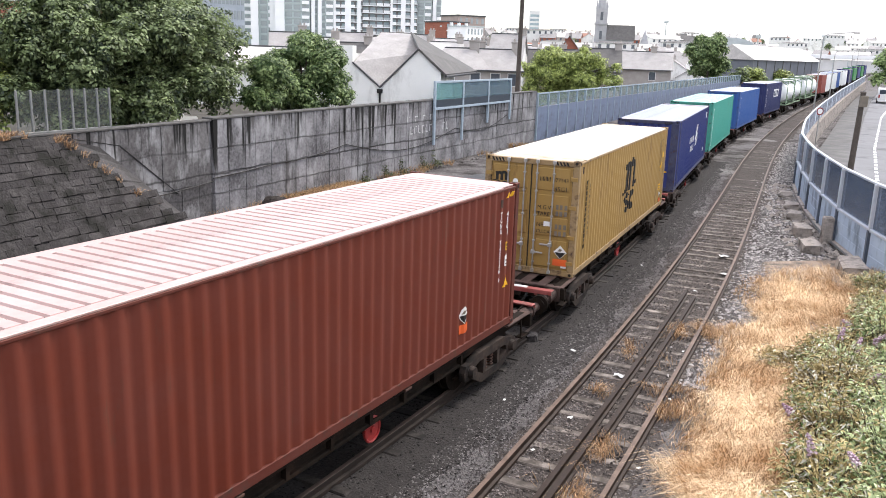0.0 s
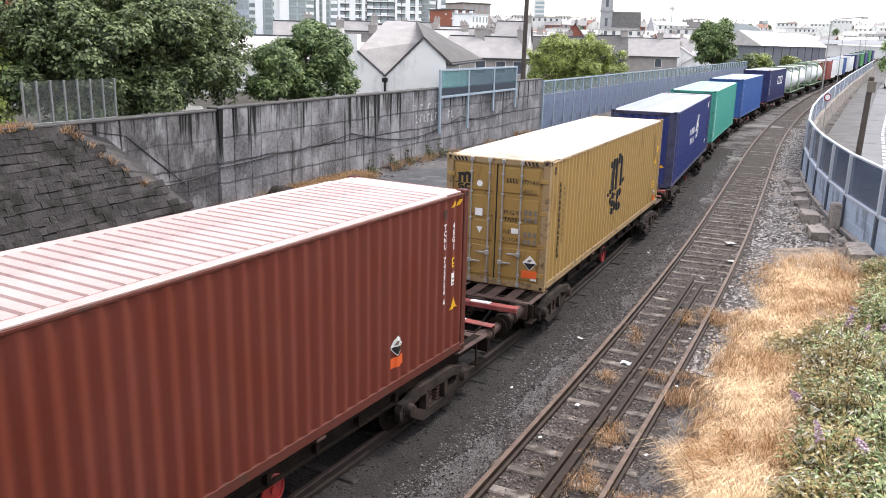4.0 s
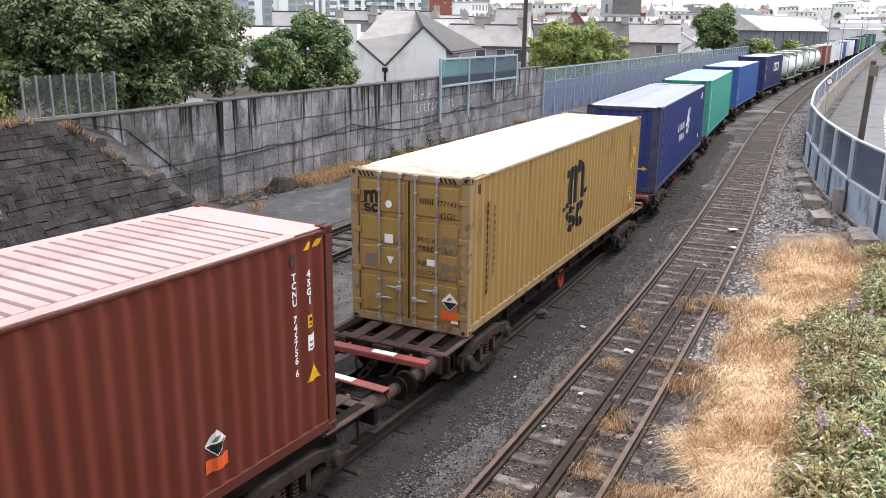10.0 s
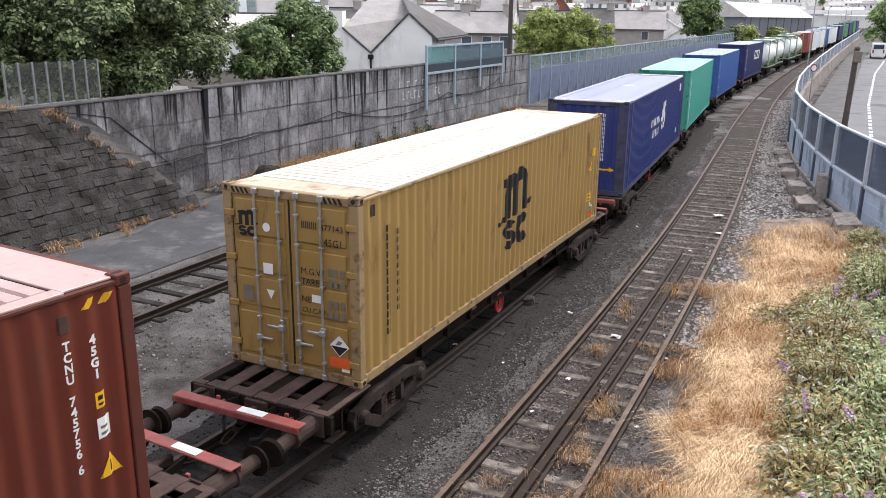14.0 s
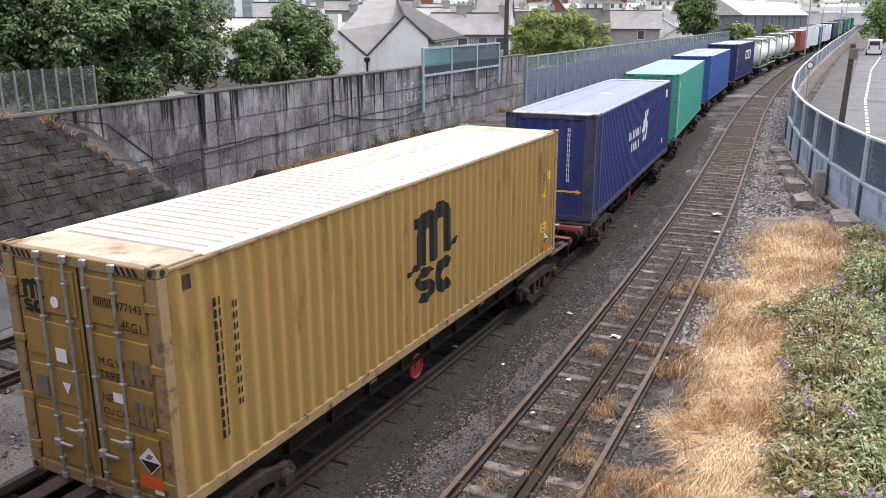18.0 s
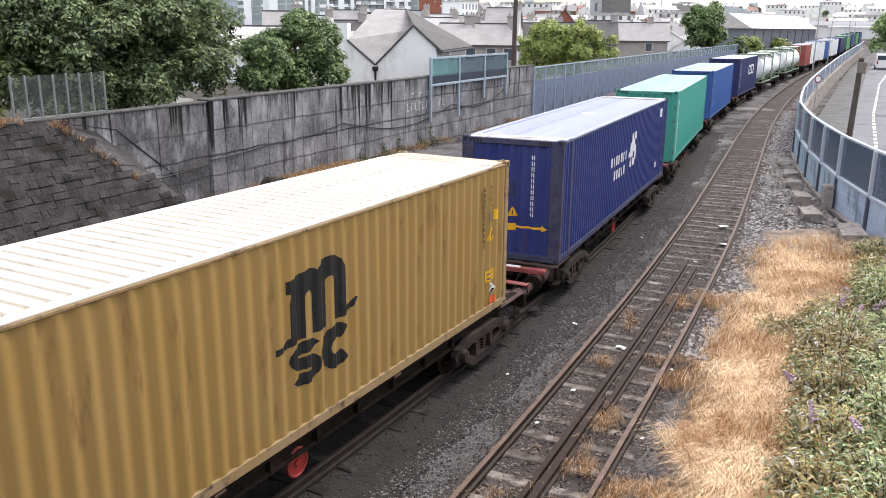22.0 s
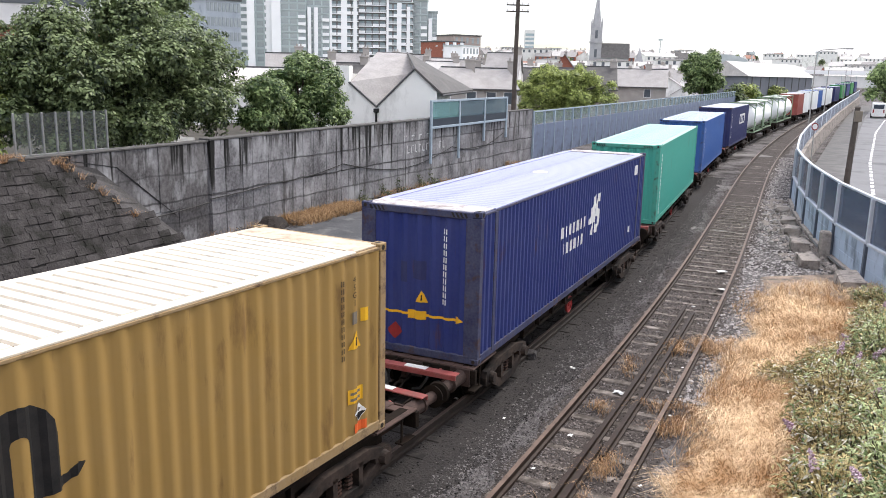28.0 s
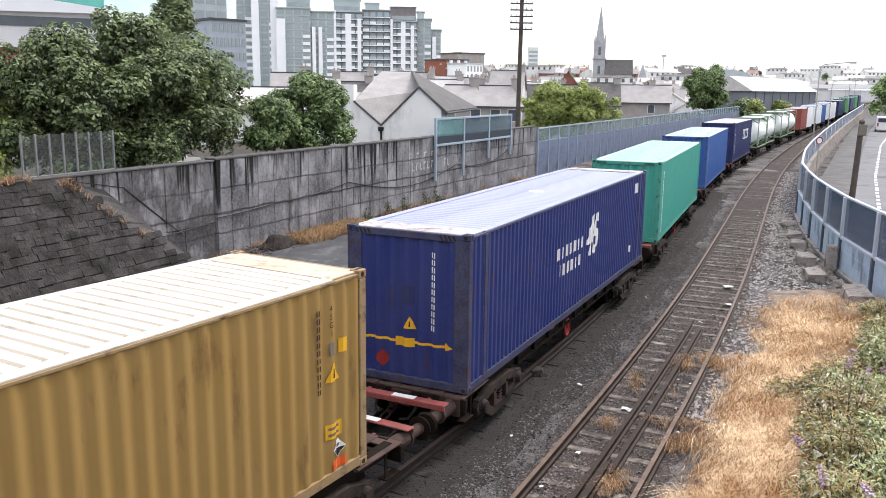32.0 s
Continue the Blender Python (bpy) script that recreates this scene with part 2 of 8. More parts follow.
RED, YELLOW = paint("red_brown_paint", (0.132, 0.0265, 0.0135), 0.02), paint("ochre_paint", (0.30, 0.186, 0.054), 0.03, (0.14, 0.075, 0.03), 0.675)
BLUE, GREEN = paint("blue_paint", (0.017, 0.029, 0.14), 0.04), paint("sea_green_paint", (0.042, 0.30, 0.232), 0.06)
MIDBLUE, NAVY = paint("mid_blue_paint", (0.02, 0.085, 0.29), 0.06), paint("navy_paint", (0.014, 0.02, 0.09), 0.05)
ORANGE_RED, LEAF_GREEN = paint("dull_red_paint", (0.25, 0.05, 0.035), 0.1), paint("bright_green_paint", (0.03, 0.2, 0.05), 0.1)


def worn(name, c, scuff):
    """The same paint on posts and rails: scuffed pale, with rust at the knocks."""
    return surface(name, c, tuple(x + (0.42 - x) * scuff for x in c), scale=2.6, rough=0.62, bump=0.12, fine=22, spread=0.7, dirt=(0.065, 0.036, 0.027), dirt_at=0.635, dirt_scale=4.5, spec=0.2)


WORN = {RED: worn("scuffed_red_brown_paint", (0.098, 0.023, 0.014), 0.03), YELLOW: worn("scuffed_ochre_paint", (0.27, 0.175, 0.07), 0.18), BLUE: worn("scuffed_blue_paint", (0.018, 0.023, 0.07), 0.14),
        GREEN: worn("scuffed_green_paint", (0.04, 0.27, 0.2), 0.12), MIDBLUE: worn("scuffed_mid_blue_paint", (0.02, 0.075, 0.25), 0.12)}


# faded paint, paled further so the colour carries the sky's glare on top
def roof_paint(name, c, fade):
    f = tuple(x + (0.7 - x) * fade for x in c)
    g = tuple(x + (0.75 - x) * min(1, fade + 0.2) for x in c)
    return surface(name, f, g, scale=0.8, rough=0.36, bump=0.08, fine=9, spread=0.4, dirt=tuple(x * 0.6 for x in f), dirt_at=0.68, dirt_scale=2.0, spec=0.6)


RED_ROOF, YELLOW_ROOF = roof_paint("sky_paled_red_roof_paint", (0.34, 0.165, 0.128), 0.13), roof_paint("sky_paled_cream_roof_paint", (0.5, 0.36, 0.14), 0.45)
BLUE_ROOF, GREEN_ROOF = roof_paint("sky_paled_blue_roof_paint", (0.10, 0.12, 0.33), 0.15), roof_paint("sky_paled_green_roof_paint", (0.10, 0.44, 0.33), 0.22)
MIDBLUE_ROOF, NAVY_ROOF = roof_paint("sky_paled_mid_blue_roof_paint", (0.10, 0.2, 0.45), 0.3), roof_paint("sky_paled_navy_roof_paint", (0.12, 0.14, 0.28), 0.3)
PALE_TANK = surface("white_tank_cladding", (0.84, 0.85, 0.83), (0.74, 0.76, 0.75), scale=1.0, rough=0.4, bump=0.03)
TANK_FRAME = surface("grey_green_frame_paint", (0.17, 0.24, 0.15), (0.27, 0.35, 0.24), scale=3, rough=0.5)
STEEL = surface("galvanised_steel", (0.42, 0.42, 0.40), (0.30, 0.29, 0.27), scale=8, rough=0.45, metal=0.5, dirt=(0.16, 0.10, 0.07), dirt_at=0.66)
RUST = surface("rusty_brown_steel", (0.06, 0.034, 0.026), (0.11, 0.06, 0.044), scale=5, rough=0.75, fine=40, dirt=(0.05, 0.035, 0.03), dirt_at=0.55)
GRIME = surface("grimy_black_steel", (0.008, 0.0065, 0.0055), (0.022, 0.016, 0.012), scale=5, rough=0.8, fine=30, dirt=(0.034, 0.021, 0.015), dirt_at=0.66, spec=0.05)
BOGIE = surface("rust_browned_bogie_steel", (0.018, 0.0135, 0.011), (0.06, 0.042, 0.033), scale=4, rough=0.8, fine=20, spread=0.7, dirt=(0.012, 0.01, 0.009), dirt_at=0.55, dirt_scale=3.0)
DECK_BROWN = surface("rusty_brown_deck_steel", (0.038, 0.025, 0.021), (0.098, 0.062, 0.052), scale=4, rough=0.8, fine=25)
RUST_DARK = surface("dark_rusty_casting", (0.026, 0.017, 0.014), (0.065, 0.042, 0.035), scale=4, rough=0.8, fine=25)
RED_STEEL = surface("faded_red_steel", (0.20, 0.038, 0.034), (0.31, 0.10, 0.09), scale=6, rough=0.5, dirt=(0.14, 0.07, 0.06), dirt_at=0.62)
BRIGHT_RED = surface("red_disc_paint", (0.30, 0.028, 0.026), (0.2, 0.03, 0.028), scale=8, rough=0.5, dirt=(0.1, 0.05, 0.04), dirt_at=0.63)
# rail sides are coloured darker for the shade on the web
RAIL = surface("brown_rail_steel", (0.016, 0.010, 0.0075), (0.042, 0.027, 0.020), scale=7, rough=0.6, metal=0.2, fine=40)
# rails under the train: the shade there is put into the steel colour
DARK_RAIL = surface("shade_darkened_rail_steel", (0.014, 0.010, 0.008), (0.035, 0.026, 0.021), scale=6, rough=0.7, fine=40)
DARK_RAIL_TOP = surface("dull_rail_head", (0.05, 0.036, 0.029), (0.10, 0.075, 0.062), scale=4, rough=0.5, metal=0.3)
# head colour: wear, plus the light on the rail's top painted in
RAIL_TOP = surface("worn_lit_rail_head", (0.08, 0.053, 0.040), (0.19, 0.135, 0.105), scale=4, rough=0.55, metal=0.1)
SLEEPER = surface("weathered_timber_sleeper", (0.125, 0.107, 0.093), (0.35, 0.305, 0.268), scale=4, rough=0.9, fine=45, island=0.5, dirt=(0.06, 0.05, 0.042), dirt_at=0.52, dirt_scale=3.0, sheet="World")
BLACK = surface("black_marking_paint", (0.012, 0.012, 0.013), (0.03, 0.028, 0.026), scale=6, rough=0.55, bump=0)
WHITE = surface("white_marking_paint", (0.78, 0.78, 0.76), (0.66, 0.66, 0.64), scale=6, rough=0.5, bump=0)
SIGN_YELLOW = surface("yellow_sticker", (0.75, 0.42, 0.02), (0.66, 0.36, 0.03), scale=6, rough=0.45, bump=0)
ORANGE = surface("orange_sticker", (0.70, 0.13, 0.03), (0.6, 0.1, 0.03), scale=6, rough=0.5, bump=0)
GREYBOX = surface("grey_plate", (0.14, 0.12, 0.10), (0.2, 0.17, 0.13), scale=6, rough=0.6, bump=0)
RUBBER = surface("black_door_gasket", (0.015, 0.013, 0.012), (0.03, 0.026, 0.022), rough=0.7)

# ---- the lines of the rails: headings, clockwise of +y, at stations along y ----
class Line:
    def __init__(self, x10, stations, degrees, off=0.0):
        ys = np.arange(-30, 400.1, 0.25)
        th = np.radians(np.interp(ys, stations, degrees))
        tn = np.tan(th)
        xs = np.concatenate([[0], np.cumsum((tn[1:] + tn[:-1]) / 2 * 0.25)])
        xs += x10 - np.interp(10.0, ys, xs)
        self.x, self.y = xs + off * np.cos(th), ys - off * np.sin(th)
        s = np.concatenate([[0], np.cumsum(np.hypot(np.diff(self.x), np.diff(self.y)))])
        self.s = s - np.interp(0.0, self.y, s)

    def at(self, s):
        return float(np.interp(s, self.s, self.x)), float(np.interp(s, self.s, self.y))

    def turn(self, s, reach=0.5):
        (x0, y0), (x1, y1) = self.at(s - reach), self.at(s + reach)
        return math.degrees(math.atan2(x1 - x0, y1 - y0))

    def along_y(self, y):
        return float(np.interp(y, self.y, self.s))


NEAR_PLAN = (1.02, [-30, 5, 15, 30, 45, 60, 80, 105, 130, 180, 260, 400], [26.9, 26.5, 25.4, 22.8, 22.35, 23.8, 26.1, 27.8, 28.8, 29.9, 31.3, 33.7])
TRAIN_PLAN = (-3.268, [-30, 6, 18, 26, 36, 48, 60, 80, 105, 130, 180, 260, 400], [32.0, 30.2, 26.2, 23.7, 21.6, 21.7, 23.6, 27.2, 29.2, 29.5, 28.2, 28.0, 28.0])
NEAR, TRAINLINE, THIRD = Line(*NEAR_PLAN), Line(*TRAIN_PLAN), Line(*TRAIN_PLAN, off=-6.75)


def lift(y):
    """The ground climbs gently in the distance."""
    return 0.0145 * (math.sqrt((y - 72) ** 2 + 160) + y - 72) / 2 if y > 30 else 0.0


def ribbon(geo, line, s0, s1, off, section, step=1.0):
    """Sweeps a closed outline of (across, up) along a line."""
    n, k = max(1, round((s1 - s0) / step)), len(section)
    rings = []
    for i in range(n + 1):
        s = s0 + (s1 - s0) * i / n
        x, y = line.at(s)
        a = radians(line.turn(s))
        rings += [(x + (off + u) * math.cos(a), y - (off + u) * math.sin(a), h + lift(y)) for u, h in section]
    fs = [(i * k + j, i * k + (j + 1) % k, (i + 1) * k + (j + 1) % k, (i + 1) * k + j) for i in range(n) for j in range(k)]
    fs += [tuple(range(k))[::-1], tuple(range(n * k, (n + 1) * k))]
    return geo.add(rings, [f[::-1] for f in fs])


RAIL_SECTION = [(-0.07, 0.0), (0.07, 0.0), (0.07, 0.022), (0.026, 0.036), (0.026, 0.108), (0.041, 0.115), (0.041, 0.145), (-0.041, 0.145), (-0.041, 0.115), (-0.026, 0.108), (-0.026, 0.036), (-0.07, 0.022)]
HEAD_SECTION = [(-0.04, 0.1455), (0.04, 0.1455), (0.036, 0.152), (-0.036, 0.152)]
SLEEPER_MESH = Geo().box(-0.105, 0.105, -1.02, 1.02, -0.09, 0.0, 0.02).mesh("sleeper", SLEEPER)


def railway_track(label, line, s0, s1, spacing, single_until, mesh=SLEEPER_MESH, steel=(RAIL, RAIL_TOP)):
    t = thing("railway_track", label, "railway track", kind="structure")
    for side in (-0.835, 0.835):
        r = part("rail", ribbon(Geo(), line, s0, s1, side, [(u, h + 0.035 if h else 0.0) for u, h in RAIL_SECTION]), steel[0], t)
        part("rail_head", ribbon(Geo(), line, s0, s1, side, [(u, h + 0.035) for u, h in HEAD_SECTION]), steel[1], r, "worn rail head, lighter with a lit tone in its colour")
    s, rng = s0, random.Random(5)
    rest = Geo()
    while s < s1:
        x, y = line.at(s)
        m = heading(x + rng.uniform(-0.04, 0.04), y, lift(y) + (0.002 if s < 46 else -0.026) + rng.uniform(-0.02, 0.014), line.turn(s) + rng.uniform(-1.2, 1.2))
        if s < single_until:
            part("sleeper", mesh, None, t, at=m)
        else:
            rest.box(-0.125, 0.125, -1.29, 1.29, -0.09, 0.0)
            rest.v[-8:] = [tuple(m @ Vector(p)) for p in rest.v[-8:]]
        s += spacing
    if rest.v:
        tagged(part("sleepers", rest, mesh.materials[0], t), kind="stuff")
    return t


def ballast_bed(line, s0, s1, left, right, z):
    """A low sheet of ballast with ragged edges, feathered into the ground."""
    g, n = Geo(), int((s1 - s0) / 0.4)
    for i in range(n + 1):
        s = s0 + (s1 - s0) * i / n
        x, y = line.at(s)
        a = radians(line.turn(s))
        for k, o in enumerate((left - 0.3, left, right, right + 0.3)):
            o += 0.32 * noise.noise(Vector((s * 0.9, k * 7.0, 1.5))) + 0.2 * noise.noise(Vector((s * 2.7, k * 3.0, 9.5)))
            g.v.append((x + o * math.cos(a), y - o * math.sin(a), lift(y) + (z if k in (1, 2) else -0.05)))
    g.f = [(4 * i + k, 4 * i + k + 1, 4 * i + k + 5, 4 * i + k + 4) for i in range(n) for k in range(3)]
    return g


# sleepers coloured dark for the shade of the train and the bridge
SHADED_SLEEPER = surface("shade_darkened_sleeper", (0.02, 0.0165, 0.0145), (0.105, 0.092, 0.082), scale=2.5, rough=0.85, fine=40, island=0.6, dirt=(0.014, 0.012, 0.011), dirt_at=0.5, dirt_scale=1.6, sheet="World")
SHADED_MESH = Geo().box(-0.105, 0.105, -1.2, 1.2, -0.09, 0.0, 0.02).mesh("sleeper", SHADED_SLEEPER)
tagged(part("track_bed", ballast_bed(NEAR, 4, 150, -1.05, 1.05, -0.02), surface("brown_stained_ballast", (0.026, 0.021, 0.018), (0.10, 0.084, 0.076), scale=1.8, rough=0.95, fine=30, spread=1.5, bump=0.9, bump_dist=0.03)), "brown-stained ballast bed of the unused track", "ballast", kind="structure")
railway_track("rusty unused railway track on dark timber sleepers", NEAR, 4, 150, 0.72, 95)
# the bed's near-black colour stands in for the shadow beneath the wagons
tagged(part("track_bed", ballast_bed(TRAINLINE, -24, 60, -1.5, 2.0, -0.016), surface("shade_darkened_ballast", (0.013, 0.011, 0.0105), (0.046, 0.041, 0.038), scale=2.0, rough=0.9, fine=26, spread=1.2, bump=0.8, bump_dist=0.03)), "dark ballast bed with the train's shade put into its colour", "ballast", kind="structure")
railway_track("railway track in dark ballast under the container train", TRAINLINE, -24, 330, 0.72, 60, SHADED_MESH, (DARK_RAIL, DARK_RAIL_TOP))
railway_track("railway track beside the asphalt yard", THIRD, -6, 70, 0.72, 40, SHADED_MESH, (DARK_RAIL, DARK_RAIL_TOP))

# two spare rails left lying between the running rails
for off, s0, s1 in ((-0.02, 6, 24.6), (0.14, 6, 14.9), (0.27, 14.5, 24.2)):
    r = part("spare_rail", ribbon(Geo(), NEAR, s0, s1, off, [(u, h + 0.02) for u, h in RAIL_SECTION]), RAIL)
    tagged(r, "loose rusty spare rail lying between the running rails", "rail", "spare rails")

# ---- ground ----
GROUND = surface("dark_cinder_ballast", (0.072, 0.066, 0.065), (0.215, 0.198, 0.193), scale=1.6, rough=0.95, fine=34, spread=1.6, bump=1.0, bump_dist=0.04, dirt=(0.034, 0.028, 0.025), dirt_at=0.56, dirt_scale=0.45)
ASPHALT = surface("old_asphalt", (0.035, 0.036, 0.039), (0.10, 0.10, 0.104), scale=0.9, rough=0.85, fine=22, spread=0.8, bump=0.7, bump_dist=0.02, dirt=(0.15, 0.147, 0.145), dirt_at=0.62, dirt_scale=1.1)
ROADMAT = surface("grey_road_asphalt", (0.14, 0.14, 0.145), (0.20, 0.20, 0.205), scale=0.5, rough=0.85, fine=40, spread=0.4, bump=0.2, dirt=(0.07, 0.07, 0.072), dirt_at=0.62, dirt_scale=0.3)
PAVING = surface("pale_footway_concrete", (0.075, 0.072, 0.07), (0.17, 0.165, 0.16), scale=0.9, rough=0.9, fine=30, bump=0.2, dirt=(0.10, 0.10, 0.10), dirt_at=0.6, dirt_scale=0.5)

def stained_wall(name, a, b):
    """Board-marked concrete: blotches, black water runs from the coping, pale lime runs and a dirty foot."""
    mat = surface(name, a, b, scale=0.7, rough=0.92, fine=9, spread=0.7, bump=0.5, bump_dist=0.02, dirt=(0.34, 0.335, 0.335), dirt_at=0.60, dirt_scale=1.15, streak=0.45, island=0.3, sheet="World")
    t = mat.node_tree
    mk, ln = t.nodes.new, t.links.new
    bs = t.nodes["Principled BSDF"]
    src = bs.inputs["Base Color"].links[0].from_socket
    pos, cut = mk("ShaderNodeNewGeometry"), mk("ShaderNodeSeparateXYZ")
    ln(pos.outputs["Position"], cut.inputs[0])
    for scale, tall, reach, strength, shade in ((2.7, 0.05, 0.14, 1.0, (0.018, 0.017, 0.016)), (1.1, 0.22, 0.05, 0.75, (0.055, 0.05, 0.045))):
        mp, nz, up, ad, mr, sc, mx = mk("ShaderNodeMapping"), mk("ShaderNodeTexNoise"), mk("ShaderNodeMapRange"), mk("ShaderNodeMath"), mk("ShaderNodeMapRange"), mk("ShaderNodeMath"), mk("ShaderNodeMix")
        mp.inputs["Scale"].default_value = (1, 1, tall)
        nz.inputs["Scale"].default_value, nz.inputs["Detail"].default_value, nz.inputs["Roughness"].default_value = scale, 5, 0.6
        ln(pos.outputs["Position"], mp.inputs[0])
        ln(mp.outputs[0], nz.inputs["Vector"])
        for key, value in zip(("From Min", "From Max", "To Min", "To Max"), (1.2, 3.75, 0.0, reach)):
            up.inputs[key].default_value = value
        ln(cut.outputs["Z"], up.inputs["Value"])
        ln(nz.outputs["Fac"], ad.inputs[0])
        ln(up.outputs[0], ad.inputs[1])
        mr.inputs["From Min"].default_value, mr.inputs["From Max"].default_value = 0.62, 0.70
        ln(ad.outputs[0], mr.inputs["Value"])
        sc.operation = "MULTIPLY"
        sc.inputs[1].default_value = strength
        ln(mr.outputs[0], sc.inputs[0])
        mx.data_type = "RGBA"
        ln(sc.outputs[0], mx.inputs[0])
        ln(src, mx.inputs[6])
        mx.inputs[7].default_value = (*shade, 1)
        src = mx.outputs[2]
    # grime gathered along the lift joints, which waver a little
    for level in (0.86, 1.66, 2.6):
        nz, sh, df, ab, mr, mx = mk("ShaderNodeTexNoise"), mk("ShaderNodeMath"), mk("ShaderNodeMath"), mk("ShaderNodeMath"), mk("ShaderNodeMapRange"), mk("ShaderNodeMix")
        nz.inputs["Scale"].default_value, nz.inputs["Detail"].default_value = 0.9, 4
        ln(pos.outputs["Position"], nz.inputs["Vector"])
        sh.operation, df.operation, ab.operation = "MULTIPLY_ADD", "SUBTRACT", "ABSOLUTE"
        sh.inputs[1].default_value, sh.inputs[2].default_value = 0.26, level - 0.13
        ln(nz.outputs["Fac"], sh.inputs[0])
        ln(cut.outputs["Z"], df.inputs[0])
        ln(sh.outputs[0], df.inputs[1])
        ln(df.outputs[0], ab.inputs[0])
        for key, value in zip(("From Min", "From Max", "To Min", "To Max"), (0.015, 0.055, 0.75 if level == 1.66 else 0.45, 0.0)):
            mr.inputs[key].default_value = value
        ln(ab.outputs[0], mr.inputs["Value"])
        mx.data_type = "RGBA"
        ln(mr.outputs[0], mx.inputs[0])
        ln(src, mx.inputs[6])
        mx.inputs[7].default_value = (0.028, 0.026, 0.026, 1)
        src = mx.outputs[2]
    ln(src, bs.inputs["Base Color"])
    return mat


CONCRETE = stained_wall("stained_board_marked_concrete", (0.085, 0.081, 0.083), (0.33, 0.32, 0.328))
OLD_CONCRETE = stained_wall("older_darker_concrete", (0.05, 0.046, 0.046), (0.20, 0.19, 0.188))
WALL_CAP = surface("mossy_wall_cap", (0.06, 0.058, 0.055), (0.13, 0.125, 0.12), scale=3, rough=0.9, fine=25, bump=0.4)
STONE = surface("dark_rubble_stone", (0.038, 0.034, 0.033), (0.085, 0.077, 0.074), scale=2.2, rough=0.92, fine=16, spread=0.9, bump=0.9, bump_dist=0.04, island=0.75, dirt=(0.02, 0.019, 0.016), dirt_at=0.55, dirt_scale=1.6, sheet="World")
MORTAR = surface("dark_mortar", (0.04, 0.036, 0.034), (0.075, 0.068, 0.064), scale=5, rough=0.95, bump=0.3)
BROWN_BALLAST = surface("brown_ballast_stones", (0.03, 0.025, 0.022), (0.22, 0.188, 0.17), scale=3, rough=0.9, fine=60, spread=0.4, bump=0.2, island=1.1)
# stones under the train, darkened in colour for its shade
SHADED_BALLAST = surface("shade_darkened_stones", (0.011, 0.0095, 0.009), (0.062, 0.055, 0.052), scale=3, rough=0.85, fine=60, bump=0.2, island=1.0)
BALLAST = surface("ballast_stones", (0.055, 0.05, 0.048), (0.215, 0.198, 0.192), scale=3, rough=0.9, fine=60, spread=0.4, bump=0.2, island=0.8)
SOIL = surface("dry_straw_litter", (0.15, 0.12, 0.098), (0.42, 0.32, 0.24), scale=1.3, rough=0.95, fine=34, spread=1.1, bump=0.8, bump_dist=0.03, dirt=(0.10, 0.088, 0.078), dirt_at=0.54, dirt_scale=0.9)
STRAW = surface("dry_straw_grass", (0.40, 0.225, 0.10), (0.97, 0.78, 0.53), scale=0.75, rough=0.85, fine=3.0, spread=0.5, bump=0, island=0.35, tight=0.72, spec=0.2)
RUSSET = surface("russet_dry_grass", (0.22, 0.12, 0.06), (0.60, 0.40, 0.23), scale=0.8, rough=0.8, fine=3, bump=0, island=0.8, spec=0.2)
WEED = leaf_material("dull_weed_leaf", (0.035, 0.05, 0.018), (0.13, 0.14, 0.06))
TIMBER = surface("weathered_pole_timber", (0.055, 0.045, 0.038), (0.11, 0.092, 0.078), scale=3, rough=0.85, fine=30, bump=0.3)

g = Geo()
ROWS = [-300, 30] + list(range(36, 140, 6)) + [160, 200, 260, 330, 420, 4000]
for y in ROWS:
    g.v += [(-3000, y, lift(min(y, 420)) - 0.03), (3000, y, lift(min(y, 420)) - 0.03)]
g.f = [(2 * i, 2 * i + 1, 2 * i + 3, 2 * i + 2) for i in range(len(ROWS) - 1)]
tagged(part("ground", g, GROUND), "dark cinder and ballast ground of the railway yard", "ground", kind="structure")


def noise_at(x, y, s=1.0):
    return noise.noise(Vector((x * s, y * s, 3.7)))


def bank_height(x, y):
    """The verge between the unused track and the fence rises a little towards the bridge."""
    a = x - (1.02 + (y - 10) * 0.46)
    return max(0.0, min(1.0, (a - 1.5) / 3.0)) * (0.12 + 0.5 * max(0.0, min(1.0, (16 - y) / 10))) + 0.05 * noise_at(x, y, 0.7)


# dry verge beside the unused track
g, n, k = Geo(), 46, 16
for i in range(n + 1):
    y = 3 + 23.5 * i / n
    x0, x1 = 1.02 + (y - 10) * 0.455 + 2.0 + 0.45 * noise_at(3, y, 0.6), (12.9 if y < 26 else 12.9 + (y - 26) * 0.27) - max(0, (y - 24)) * 0.06
    for j in range(k + 1):
        x = x0 + (max(x1, x0 + 0.6) - x0) * j / k
        g.v.append((x, y, (bank_height(x, y) if j else -0.05) + (0.02 if j else 0)))
g.f = [(i * (k + 1) + j, i * (k + 1) + j + 1, (i + 1) * (k + 1) + j + 1, (i + 1) * (k + 1) + j) for i in range(n) for j in range(k)]
tagged(part("verge", g, SOIL, smooth=True), "dry straw-covered verge beside the unused track", "verge", kind="structure")


